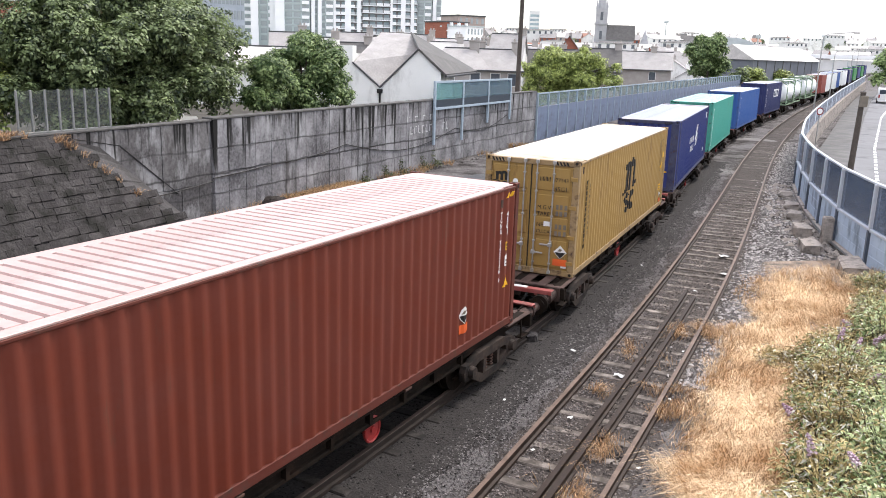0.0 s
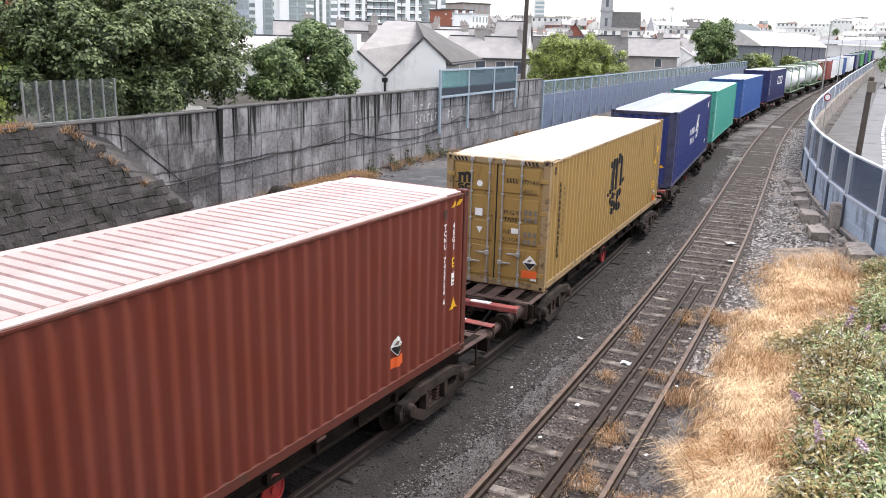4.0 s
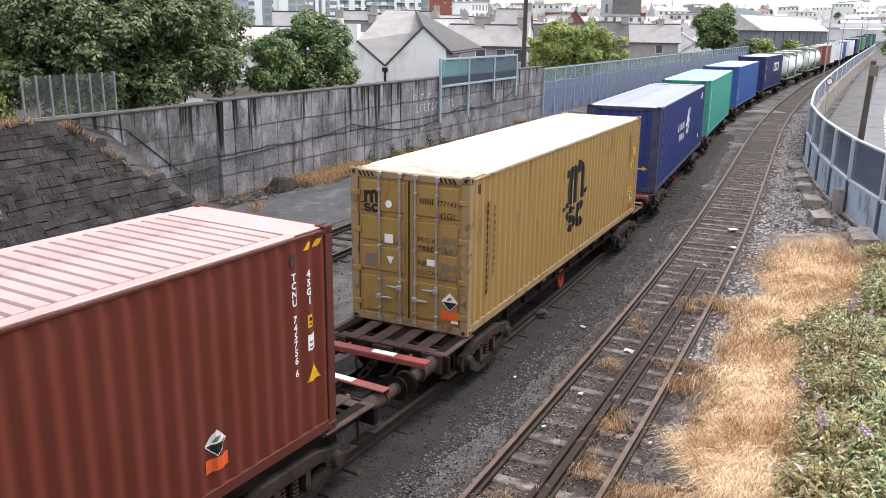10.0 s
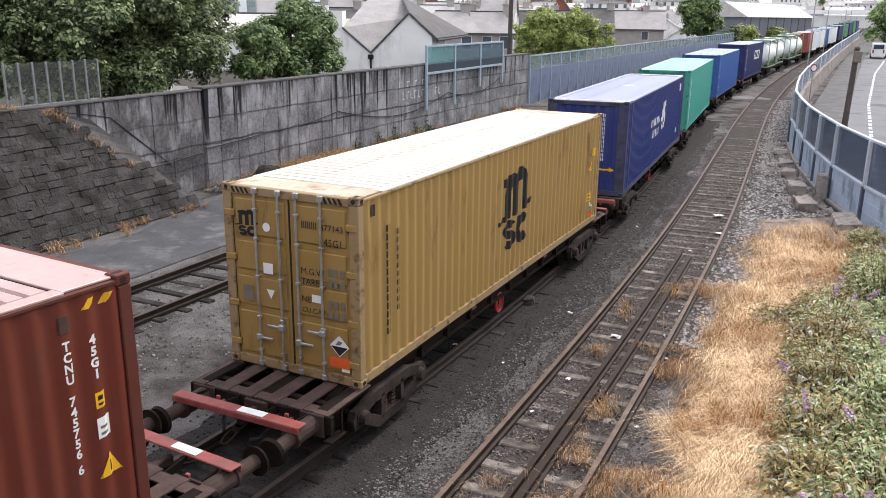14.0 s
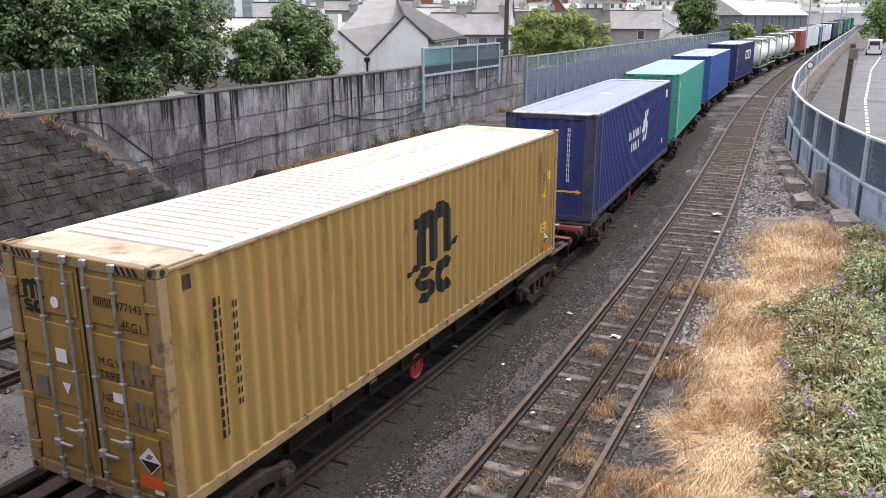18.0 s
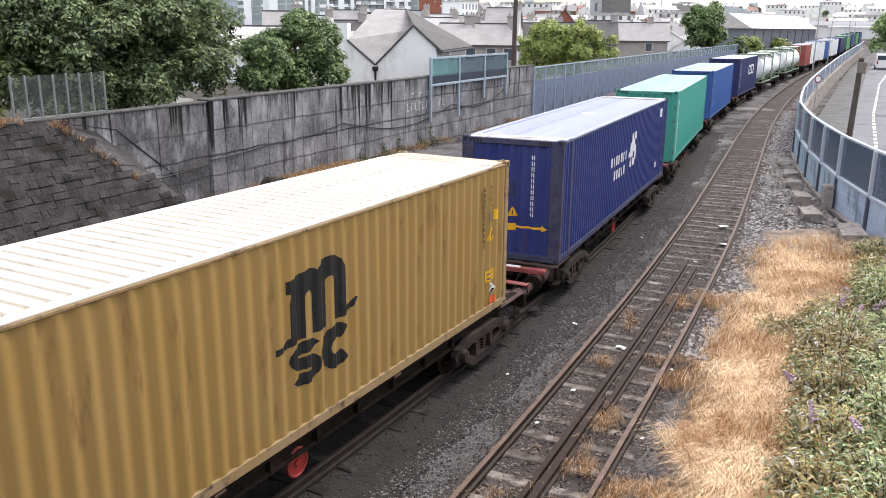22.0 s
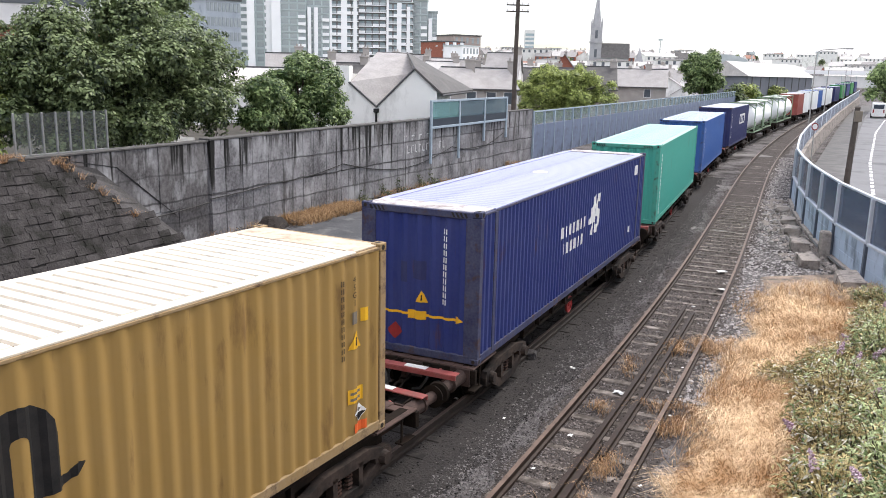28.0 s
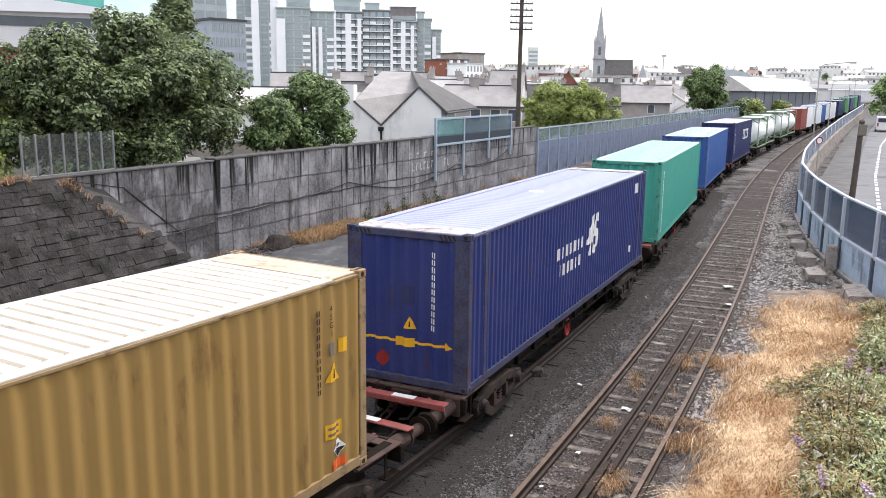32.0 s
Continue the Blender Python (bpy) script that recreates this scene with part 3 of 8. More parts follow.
def blades(count, where, tall, seed, wide=0.012, lean=0.6, tufts=1, comb=None):
    """Bent grass blades as one mesh; where(rng) gives x, y, z or None."""
    rng, g = random.Random(seed), Geo()
    left = count
    while left > 0:
        p = where(rng)
        if p is None:
            continue
        swirl = math.atan2(comb[1], comb[0]) + 1.6 * noise_at(p[0], p[1], 0.8) if comb else 0.0
        for _ in range(tufts):
            left -= 1
            x, y, z = p[0] + rng.gauss(0, 0.05), p[1] + rng.gauss(0, 0.05), p[2]
            h, a, l = tall * rng.uniform(0.45, 1.15), swirl + rng.gauss(0, 0.6) if comb else rng.uniform(0, 6.283), lean * rng.uniform(0.2, 1.2)
            w = wide * rng.uniform(0.7, 1.4)
            b = rng.uniform(0, 6.283)
            dx, dy, wx, wy = math.cos(a), math.sin(a), math.cos(b) * w, math.sin(b) * w
            m = (x + dx * h * l * 0.35, y + dy * h * l * 0.35, z + h * 0.6)
            t = (x + dx * h * l, y + dy * h * l, z + h * (1 - 0.35 * l))
            g.add([(x - wx, y - wy, z), (x + wx, y + wy, z), (m[0] + wx * 0.8, m[1] + wy * 0.8, m[2]), (m[0] - wx * 0.8, m[1] - wy * 0.8, m[2]), t], [(0, 1, 2, 3), (3, 2, 4)])
    return g


def stones(count, where, lo, hi, seed):
    rng, g = random.Random(seed), Geo()
    for _ in range(count):
        p = where(rng)
        if p is None:
            continue
        x, y, z = p
        r = lo + (hi - lo) * rng.random() ** 2
        a = rng.uniform(0, 6.283)
        ring = [(x + r * rng.uniform(0.7, 1.2) * math.cos(a + i * 1.5708), y + r * rng.uniform(0.7, 1.2) * math.sin(a + i * 1.5708), z + r * rng.uniform(-0.1, 0.35)) for i in range(4)]
        g.add(ring + [(x + rng.uniform(-0.3, 0.3) * r, y + rng.uniform(-0.3, 0.3) * r, z + r * rng.uniform(0.6, 0.95))], [(0, 1, 4), (1, 2, 4), (2, 3, 4), (3, 0, 4)])
    return g


def along(line, s0, s1, o0, o1, z=-0.02, bias=1.0, soft=0.0):
    def where(rng):
        s = s0 + (s1 - s0) * rng.random() ** bias
        x, y = line.at(s)
        o, a = rng.uniform(o0, o1) + rng.gauss(0, soft), radians(line.turn(s))
        return x + o * math.cos(a), y - o * math.sin(a), z + lift(y)
    return where


BED = [("near the unused track", along(NEAR, 6, 45, -0.95, 0.95, z=-0.012, bias=1.7), 20000, 0.01, 0.036), ("on the shoulders of the unused track", along(NEAR, 6, 60, -2.0, -0.9, bias=1.7), 12000, 0.01, 0.036), ("beside the verge", along(NEAR, 6, 45, 0.9, 2.3, bias=1.6), 12000, 0.01, 0.036), ("between the tracks", along(TRAINLINE, 6, 50, 1.9, 3.2, bias=1.7, soft=0.25), 44000, 0.006, 0.024),
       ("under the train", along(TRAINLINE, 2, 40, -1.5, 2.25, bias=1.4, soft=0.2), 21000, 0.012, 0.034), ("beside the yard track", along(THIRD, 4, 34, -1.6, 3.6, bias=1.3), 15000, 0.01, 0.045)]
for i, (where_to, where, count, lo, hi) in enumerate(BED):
    tagged(part("ballast", stones(count, where, lo, hi, 20 + i), SHADED_BALLAST if where_to == "under the train" else BROWN_BALLAST if where_to == "near the unused track" else BALLAST), "loose grey ballast stones " + where_to, "ballast", kind="stuff")
tagged(part("pale_ballast", stones(15000, along(NEAR, 18, 75, 1.0, 3.4, bias=1.4, soft=0.25), 0.018, 0.075, 31), surface("pale_ballast_stones", (0.12, 0.11, 0.104), (0.44, 0.41, 0.39), scale=3, rough=0.9, bump=0.2, island=1.0)),
       "pale broken stones beside the unused track", "ballast", kind="stuff")

# pale dust trodden and spilt between the two tracks
PALE_DUST = surface("pale_spilt_dust", (0.10, 0.094, 0.088), (0.28, 0.265, 0.25), scale=1.1, rough=0.95, fine=14, spread=1.2, bump=0.6, bump_dist=0.02)
for i, (x, y, rx, ry, turn) in enumerate(((15.6, 49.4, 1.3, 1.6, 32), (10.2, 35.5, 0.5, 2.2, 28), (24.6, 70.0, 1.4, 2.4, 25))):
    g, ring = Geo(), 26
    g.v = [(0, 0, 0)]
    for k in range(ring):
        a = k * 6.283 / ring
        r = 1 + 0.45 * noise.noise(Vector((math.cos(a) * 1.4, math.sin(a) * 1.4, i * 5.0))) + 0.22 * noise.noise(Vector((math.cos(a) * 5, math.sin(a) * 5, i * 3.0)))
        g.v.append((r * rx * math.cos(a), r * ry * math.sin(a), 0))
    g.f = [(0, k + 1, (k + 1) % ring + 1) for k in range(ring)]
    tagged(part("dust_patch", g, PALE_DUST, at=heading(x, y, lift(y) - 0.02 + 0.0008 * i, turn)), "pale dust trodden into the dark cinders", "ground", kind="structure")

# dry grass on the verge and between the rails
def on_verge(rng):
    y = 7 + 20.5 * rng.random() ** 1.15
    if rng.random() < (y - 16.5) / 9.0:
        return None
    o = rng.uniform(1.45, 6.5)
    x = 1.02 + (y - 10) * 0.455 + o
    if noise_at(x, y, 0.45) + 0.5 * noise_at(x, y, 1.5) < -0.22 - 0.2 * (o > 2.5) or o > 1.9 + 3.2 * rng.random() + (0.0 if y < 20 else 1.4):
        return None
    if rng.random() > ((o - 1.3) / 1.4) ** 2:
        return None
    return x, y, bank_height(x, y)


tagged(part("dry_grass", blades(66000, on_verge, 0.46, 41, 0.0042, 1.7, 7, (-0.5, -0.8)), STRAW), "pale bleached dry grass on the verge", "grass", kind="stuff")


def russet_place(rng):
    y = 7 + 12.5 * rng.random() ** 1.3
    o = rng.choice([rng.gauss(2.3, 0.8), rng.gauss(1.45, 0.32), rng.gauss(1.3, 0.25), rng.gauss(-0.35, 0.16) if noise_at(5, y, 0.9) > 0.12 else rng.gauss(0.55, 0.12)])
    x = 1.02 + (y - 10) * 0.455 + o
    if noise_at(x + 9, y, 0.6) < -0.12 + 0.2 * rng.random() or noise_at(x, y + 4, 1.7) < -0.15:
        return None
    return x, y, max(0.0, bank_height(x, y)) if o > 1.6 else 0.0


tagged(part("russet_grass", blades(8000, russet_place, 0.32, 43, 0.0034, 1.3, 3, (-0.4, -0.7)), RUSSET), "russet dried weeds between and beside the rails", "grass", kind="stuff")

# ---- the far side: yard, retaining wall, stone revetment ----
WALL0, WALL1 = Vector((-12.9, 22.5)), Vector((6.4, 63.1))
WALL_TURN = math.degrees(math.atan2(WALL1.x - WALL0.x, WALL1.y - WALL0.y))
WALL_LONG = (WALL1 - WALL0).length
WALL_AT = heading(WALL0.x, WALL0.y, 0, WALL_TURN)


def by_wall(x, y, z=0.0, turn=0.0):
    """A pose beside the wall: x along it, y behind its face."""
    return WALL_AT @ pose(x, y, z, 0, 0, turn)


# old asphalt strip between the wall and the yard track
g = Geo()
for i in range(26):
    s = -2 + i * 2.0
    x, y = THIRD.at(s + 6)
    a = radians(THIRD.turn(s + 6))
    o = -1.75 + 0.2 * noise_at(s, 1, 0.4)
    w = WALL_AT @ Vector((s - 4.5, -2.6 if s < 12 else max(-2.6, -1.2), 0))
    g.v += [(w.x, w.y, -0.012), (x + o * math.cos(a), y - o * math.sin(a), -0.008)]
g.f = [(2 * i, 2 * i + 1, 2 * i + 3, 2 * i + 2) for i in range(25)]
tagged(part("yard_strip", g, ASPHALT), "old dark asphalt strip in front of the wall", "asphalt", kind="structure")

wall_left = thing("wall_left", "tall stained concrete retaining wall with board marks", "wall", WALL_AT, kind="structure")
part("wall_core", Geo().box(9.4, WALL_LONG, 0.05, 0.45, -0.1, 3.68), CONCRETE, wall_left)
part("wall_core", Geo().box(-9, 9.38, 0.12, 0.45, -0.1, 3.62), OLD_CONCRETE, wall_left)
rng = random.Random(11)
rows = [(0.0, 0.86), (0.87, 1.66), (1.67, 2.60), (2.61, 3.68)]
widths = [0.62, 0.82, 1.02]
panels = {(i, w): Geo().box(0.011, w - 0.011, 0, 0.06, z0 + 0.008, z1 - 0.008, 0.006).mesh("panel", CONCRETE) for i, (z0, z1) in enumerate(rows) for w in widths}
x = 9.4
while x < WALL_LONG - 0.3:
    w = rng.choice(widths)
    for i in range(4):
        part("panel", panels[i, w], None, wall_left, at=pose(x, rng.uniform(-0.008, 0.006), 0))
    x += w
tall = {(w, h): Geo().box(0.004, w - 0.004, 0, 0.07, 0.003, h, 0.006).mesh("panel", OLD_CONCRETE) for w in (0.62, 0.9) for h in (1.3, 2.3)}
x = -5.0
while x < 8.9:
    w = rng.choice((0.62, 0.9))
    part("panel", tall[w, 1.3], None, wall_left, at=pose(x, 0.06 + rng.uniform(-0.015, 0.01), 0.0))
    part("panel", tall[w, 2.3], None, wall_left, at=pose(x, 0.06 + rng.uniform(-0.015, 0.01), 1.31))
    x += w
part("wall_cap", Geo().box(9.35, WALL_LONG + 0.05, -0.03, 0.5, 3.68, 3.76, 0.015), WALL_CAP, wall_left, "dark weathered coping")
part("wall_cap", Geo().box(-9, 9.36, 0.02, 0.5, 3.62, 3.69, 0.015), WALL_CAP, wall_left, "dark weathered coping")
# a sloping band where the stone revetment dies into the wall
g = Geo().prism([(3.2, 3.43), (3.22, 3.45), (4.99, 3.10), (6.1, 2.25), (7.52, 1.17), (7.5, 1.14), (6.07, 2.22), (4.97, 3.075)], 1, 0.045, 0.07)
part("sloping_joint", g, BLACK, wall_left, "dark sloping joint")
# hanging cable on the wall
g = Geo()
pts = []
for x0, x1, z0, z1, sag in ((4.8, 9.3, 1.18, 1.38, 0.04), (9.3, 13.0, 1.5, 1.66, 0.03), (13.0, 18.5, 1.66, 2.0, 0.12), (18.5, 30.7, 2.0, 1.95, 0.75), (30.7, 39.0, 1.95, 2.3, 0.55)):
    pts.append([(x0 + (x1 - x0) * i / 14, -0.035, z0 + (z1 - z0) * i / 14 - sag * math.sin(math.pi * i / 14)) for i in range(15)])
for p in pts:
    g.tube(p, 0.022, 6)
cable = part("wall_cable", g, BLACK, at=WALL_AT)
tagged(cable, "black cable hanging in loops along the concrete wall", "cable")
# chalked letters on the wall, too faint to read
CHALK = surface("faded_white_chalk", (0.42, 0.415, 0.41), (0.6, 0.595, 0.59), scale=2.5, rough=0.9, fine=9, dirt=(0.2, 0.195, 0.19), dirt_at=0.56, dirt_scale=4)
graffiti = thing("graffiti", "faded white chalk marks on the wall", "graffiti", WALL_AT)
for k in range(9):
    x = 25.0 + k * 0.45 + (0.8 if k > 6 else 0)
    part("chalk_mark", Geo().box(x, x + 0.09, -0.02, -0.016, 1.95 + (k % 3) * 0.03, 2.42).box(x + 0.09, x + 0.26, -0.02, -0.016, 1.97 + (k % 2) * 0.36, 2.04 + (k % 2) * 0.36), CHALK, graffiti)
for k in range(4):
    part("chalk_mark", Geo().box(24.6 + k * 0.9, 24.68 + k * 0.9, -0.02, -0.016, 2.65, 2.95).box(24.68 + k * 0.9, 24.9 + k * 0.9, -0.02, -0.016, 2.88, 2.95), CHALK, graffiti)

# stone revetment leaning on the wall
revetment = thing("stone_revetment", "sloping revetment of dark coursed rubble stone", "stone wall", WALL_AT, kind="structure")
part("backing", Geo().prism([(-1.94, -0.1), (-0.04, 3.5), (0.08, 3.5), (0.08, -0.1)], 0, -9, 0.9), MORTAR, revetment)
part("backing", Geo().add([(0.9, -1.94, -0.1), (6.6, -1.94, -0.1), (0.9, -0.04, 3.5), (2.4, -0.04, 3.5), (0.9, 0.08, -0.1), (6.6, 0.08, -0.1), (0.9, 0.08, 3.5), (2.4, 0.08, 3.5)],
                          [(0, 1, 3, 2), (2, 3, 7, 6), (1, 5, 7, 3)]), MORTAR, revetment)
shapes = []
for k in range(18):
    w, h = (0.22, 0.30, 0.38, 0.48, 0.60, 0.27)[k % 6], 0.225 + 0.02 * (k % 3)
    q = Geo().box(0.002, w - 0.002, -0.03, 0.08, 0.002, h - 0.002, 0.014)
    q.v = [(a + rng.uniform(-0.018, 0.018), b + rng.uniform(-0.015, 0.01), c + rng.uniform(-0.016, 0.016)) for a, b, c in q.v]
    shapes.append((w, q.mesh("stone", STONE)))
lean = math.degrees(math.atan2(1.9, 3.6))
for row in range(17):
    z = row * 0.212
    x, stop = -3.4 + rng.uniform(0, 0.4), 2.5 + max(0.0, (3.45 - z)) * 1.15 + rng.uniform(-0.15, 0.25)
    while x < stop:
        w, me = rng.choice(shapes)
        zz = z + 0.04 * noise_at(x, row, 0.7) + rng.uniform(-0.008, 0.008)
        part("stone", me, None, revetment, at=pose(x, -1.92 * (1 - zz / 3.6) + rng.uniform(-0.016, 0.016), zz, -lean + rng.uniform(-1, 1), rng.uniform(-1, 1), rng.uniform(-0.8, 0.8)))
        x += w * 0.98
SKIRT = surface("weathered_dark_concrete", (0.035, 0.032, 0.031), (0.10, 0.094, 0.092), scale=1.6, rough=0.95, fine=14, spread=0.8, bump=0.6, bump_dist=0.03, sheet="World")
# concrete skirt between the last stones and the wall, in board-wide strips
for k in range(10):
    u0, u1 = k / 10, (k + 1) / 10 - 0.004
    g = Geo()
    for u in (u0, u1):
        e = 0.06 * noise_at(k + u, 2, 3.1)
        x, y, z = 2.55 + 3.95 * u, -0.05 - 1.85 * u, 3.45 * (1 - u) + 0.02
        g.v += [(x - 0.1 + e, y - 0.02, z), (x + 0.35, y + 0.1, z - 0.05 + e), (x + 1.6 + 0.5 * u, 0.045, max(0.0, z - 0.35)), (x + 1.6 + 0.5 * u, 0.1, -0.1), (x - 0.1, y + 0.3, -0.1)]
    g.f = [(0, 5, 6, 1), (1, 6, 7, 2), (2, 7, 8, 3), (0, 4, 9, 5), (0, 1, 2, 3, 4), (9, 8, 7, 6, 5)]
    part("skirt_strip", g, SKIRT, revetment, "sloping stained concrete skirt")

# raised ground behind the wall
tagged(part("raised_ground", Geo().box(-9, WALL_LONG - 2, 0.44, 17, -0.1, 2.6), surface("trodden_grey_earth", (0.03, 0.028, 0.022), (0.07, 0.062, 0.05), scale=0.8, rough=0.95, fine=14, bump=0.4), at=WALL_AT), "raised grey ground behind the retaining wall", "ground", kind="structure")

# glazed screen on the wall's low end
STEELPOST = surface("dull_grey_post", (0.17, 0.175, 0.17), (0.26, 0.26, 0.25), scale=5, rough=0.5, metal=0.3)
SMOKED = glass("scuffed_clear_screen", (0.5, 0.52, 0.51), 0.3, 0.95)
screen = thing("glazed_screen", "scuffed clear screen between grey steel posts on the wall", "screen", by_wall(0, 0.22, 3.69))
for k in range(8):
    x = 1.45 + k * 0.48
    part("post", Geo().box(x - 0.03, x + 0.03, -0.03, 0.03, 0, 1.27, 0.006), STEELPOST, screen)
    if k < 7:
        pane = part("pane", Geo().box(x + 0.03, x + 0.45, -0.006, 0.006, 0.05, 1.25), SMOKED, screen, "scuffed clear pane")
        pane.visible_shadow = False
part("bottom_rail", Geo().box(1.4, 4.85, -0.03, 0.03, 0.0, 0.05, 0.005), STEELPOST, screen)

# framed noise screen standing up from the wall's far end
FRAME_BLUE = surface("pale_blue_grey_frame", (0.26, 0.32, 0.38), (0.36, 0.42, 0.47), scale=4, rough=0.5)
TEAL_GLASS, GREY_GLASS = glass("teal_tinted_screen", (0.22, 0.38, 0.38), 0.15, 0.58), glass("grey_blue_tinted_screen", (0.20, 0.27, 0.30), 0.12, 0.6)
DARK_STRIP = surface("dark_screen_strip", (0.03, 0.04, 0.055), (0.05, 0.06, 0.075), scale=4, rough=0.4)
panel_screen = thing("framed_screen", "tinted glass screen in pale blue frame on concrete wall", "screen", by_wall(0, -0.14, 0))
xs = (27.6, 31.4, 35.3, 39.2)
for i, x in enumerate(xs):
    part("post", Geo().box(x - 0.09, x + 0.09, -0.06, 0.06, 1.2 if i < 2 else 2.0, 4.78, 0.01), FRAME_BLUE, panel_screen)
for a, b in zip(xs, xs[1:]):
    part("top_rail", Geo().box(a + 0.09, b - 0.09, -0.05, 0.05, 4.66, 4.78, 0.01), FRAME_BLUE, panel_screen)
    part("bottom_rail", Geo().box(a + 0.09, b - 0.09, -0.05, 0.05, 3.16, 3.30, 0.01), FRAME_BLUE, panel_screen)
    pane = part("pane", Geo().box(a + 0.09, b - 0.09, -0.012, 0.012, 3.72, 4.66), TEAL_GLASS if a < 30 else GREY_GLASS, panel_screen, "tinted glass pane")
    part("lower_strip", Geo().box(a + 0.09, b - 0.09, -0.02, 0.02, 3.30, 3.72), DARK_STRIP, panel_screen, "dark lower strip")

# long blue-grey barrier that carries the wall on
BARRIER = surface("blue_grey_barrier_paint", (0.125, 0.155, 0.225), (0.17, 0.205, 0.285), scale=1.2, rough=0.5, bump=0.05, dirt=(0.08, 0.09, 0.12), dirt_at=0.6, dirt_scale=0.7)
BARRIER_GLASS = glass("green_tinted_barrier_glass", (0.40, 0.47, 0.47), 0.15, 0.70)
barrier = thing("noise_barrier", "long blue-grey panel barrier with a tinted glass strip on top", "barrier", by_wall(WALL_LONG + 0.1, -0.05, 0))
bay_panel = Geo().box(0.05, 2.45, -0.05, 0.05, -0.1, 2.55, 0.01).mesh("barrier_panel", BARRIER)
bay_post = Geo().box(-0.06, 0.06, -0.09, 0.09, -0.1, 3.62, 0.01).mesh("post", FRAME_BLUE)
bay_glass = Geo().box(0.06, 2.44, -0.01, 0.01, 2.6, 3.5).mesh("pane", BARRIER_GLASS)
bay_rail = Geo().box(0.06, 2.44, -0.05, 0.05, 3.5, 3.6, 0.008).mesh("top_rail", FRAME_BLUE)
for k in range(66):
    x, bend = k * 2.5, 0.0
    part("post", bay_post, None, barrier, at=pose(x, 0, 0))
    part("barrier_panel", bay_panel, None, barrier, at=pose(x, 0, 0))
    part("pane", bay_glass, None, barrier, at=pose(x, 0, 0))
    part("top_rail", bay_rail, None, barrier, at=pose(x, 0, 0))

# weeds, litter and grass at the foot of the wall
def wall_foot(rng):
    x = 13.0 + 5.6 * rng.random() if rng.random() < 0.6 else rng.uniform(9.0, 44)
    if not 13 < x < 18.7 and noise_at(x, 5, 0.45) < 0.05:
        return None
    p = WALL_AT @ Vector((x, -0.1 - rng.random() ** 1.4 * (1.5 if 13 < x < 18.7 else 0.9), 0))
    return p.x, p.y, -0.02


def revet_foot(rng):
    r, u = rng.random(), rng.random() ** 1.6
    if r < 0.45:
        p = WALL_AT @ Vector((rng.uniform(-3, 9), -2.0 - abs(rng.gauss(0, 0.35)), 0))
    elif r < 0.75:
        p = WALL_AT @ Vector((rng.uniform(-2, 1.5), rng.uniform(-0.15, 0.4), 3.6))
    else:
        p = WALL_AT @ Vector((2.5 + 2.2 * u + rng.gauss(0, 0.12), -0.08 - 1.0 * u, 3.45 * (1 - 0.55 * u)))
    return p.x, p.y, p.z


tagged(part("foot_grass", blades(9000, wall_foot, 0.46, 51, 0.006, 1.3, 14), surface("brown_foot_grass", (0.16, 0.095, 0.045), (0.46, 0.30, 0.16), scale=0.8, rough=0.85, fine=3, bump=0, island=0.8)), "brown dry grass along the foot of the concrete wall", "grass", kind="stuff")
tagged(part("revetment_grass", blades(2000, revet_foot, 0.34, 52, 0.006, 1.5, 26), RUSSET), "dry grass along the stone revetment", "grass", kind="stuff")


# rubble, dead branches and a dumped dark heap at the wall's foot
def rubble_place(rng):
    p = WALL_AT @ Vector((rng.uniform(8.8, 20) if rng.random() < 0.7 else rng.uniform(20, 44), -0.1 - abs(rng.gauss(0, 0.55)), 0))
    return p.x, p.y, -0.02


tagged(part("rubble", stones(1500, rubble_place, 0.03, 0.13, 57), surface("mixed_grey_rubble", (0.05, 0.045, 0.042), (0.22, 0.2, 0.19), scale=3, rough=0.95, bump=0.3, island=1.1)), "broken grey rubble along the foot of the wall", "rubble", kind="stuff")
twigs, rng = Geo(), random.Random(58)
for k in range(46):
    x, y, a = rng.uniform(9.2, 13.5), -rng.uniform(0.2, 1.5), rng.uniform(0, 3.14)
    l, h = rng.uniform(0.3, 0.9), rng.uniform(0.03, 0.25)
    q = [(x + math.cos(a) * l * u, y + math.sin(a) * l * u * 0.5, 0.02 + h * u + rng.uniform(-0.03, 0.03) * (u > 0)) for u in (0, 0.4, 0.75, 1.0)]
    twigs.tube([tuple(WALL_AT @ Vector(v)) for v in q], rng.uniform(0.008, 0.02), 5)
tagged(part("dead_branches", twigs, TIMBER), "tangle of dead grey branches at the wall foot", "branches", kind="stuff")
heap = Geo()
for i in range(9):
    for j in range(13):
        u, w = i / 8, j * 6.2832 / 13
        r = math.cos(u * 1.57)
        k = 1 + 0.3 * noise.noise(Vector((math.cos(w) * r * 1.6, math.sin(w) * r * 1.6, u * 2 + 7)))
        heap.v.append((12.0 + 0.85 * r * math.cos(w) * k, -0.75 + 0.5 * r * math.sin(w) * k, -0.05 + 0.55 * math.sin(u * 1.57) * k))
heap.f = [(i * 13 + j, i * 13 + (j + 1) % 13, (i + 1) * 13 + (j + 1) % 13, (i + 1) * 13 + j) for i in range(8) for j in range(13)]
tagged(part("spoil_mound", heap, surface("dark_damp_spoil", (0.018, 0.015, 0.013), (0.06, 0.05, 0.044), scale=3, rough=0.95, fine=18, spread=1.0, bump=0.9, bump_dist=0.04), at=WALL_AT), "low heap of dark spoil dumped against the wall", "spoil mound")


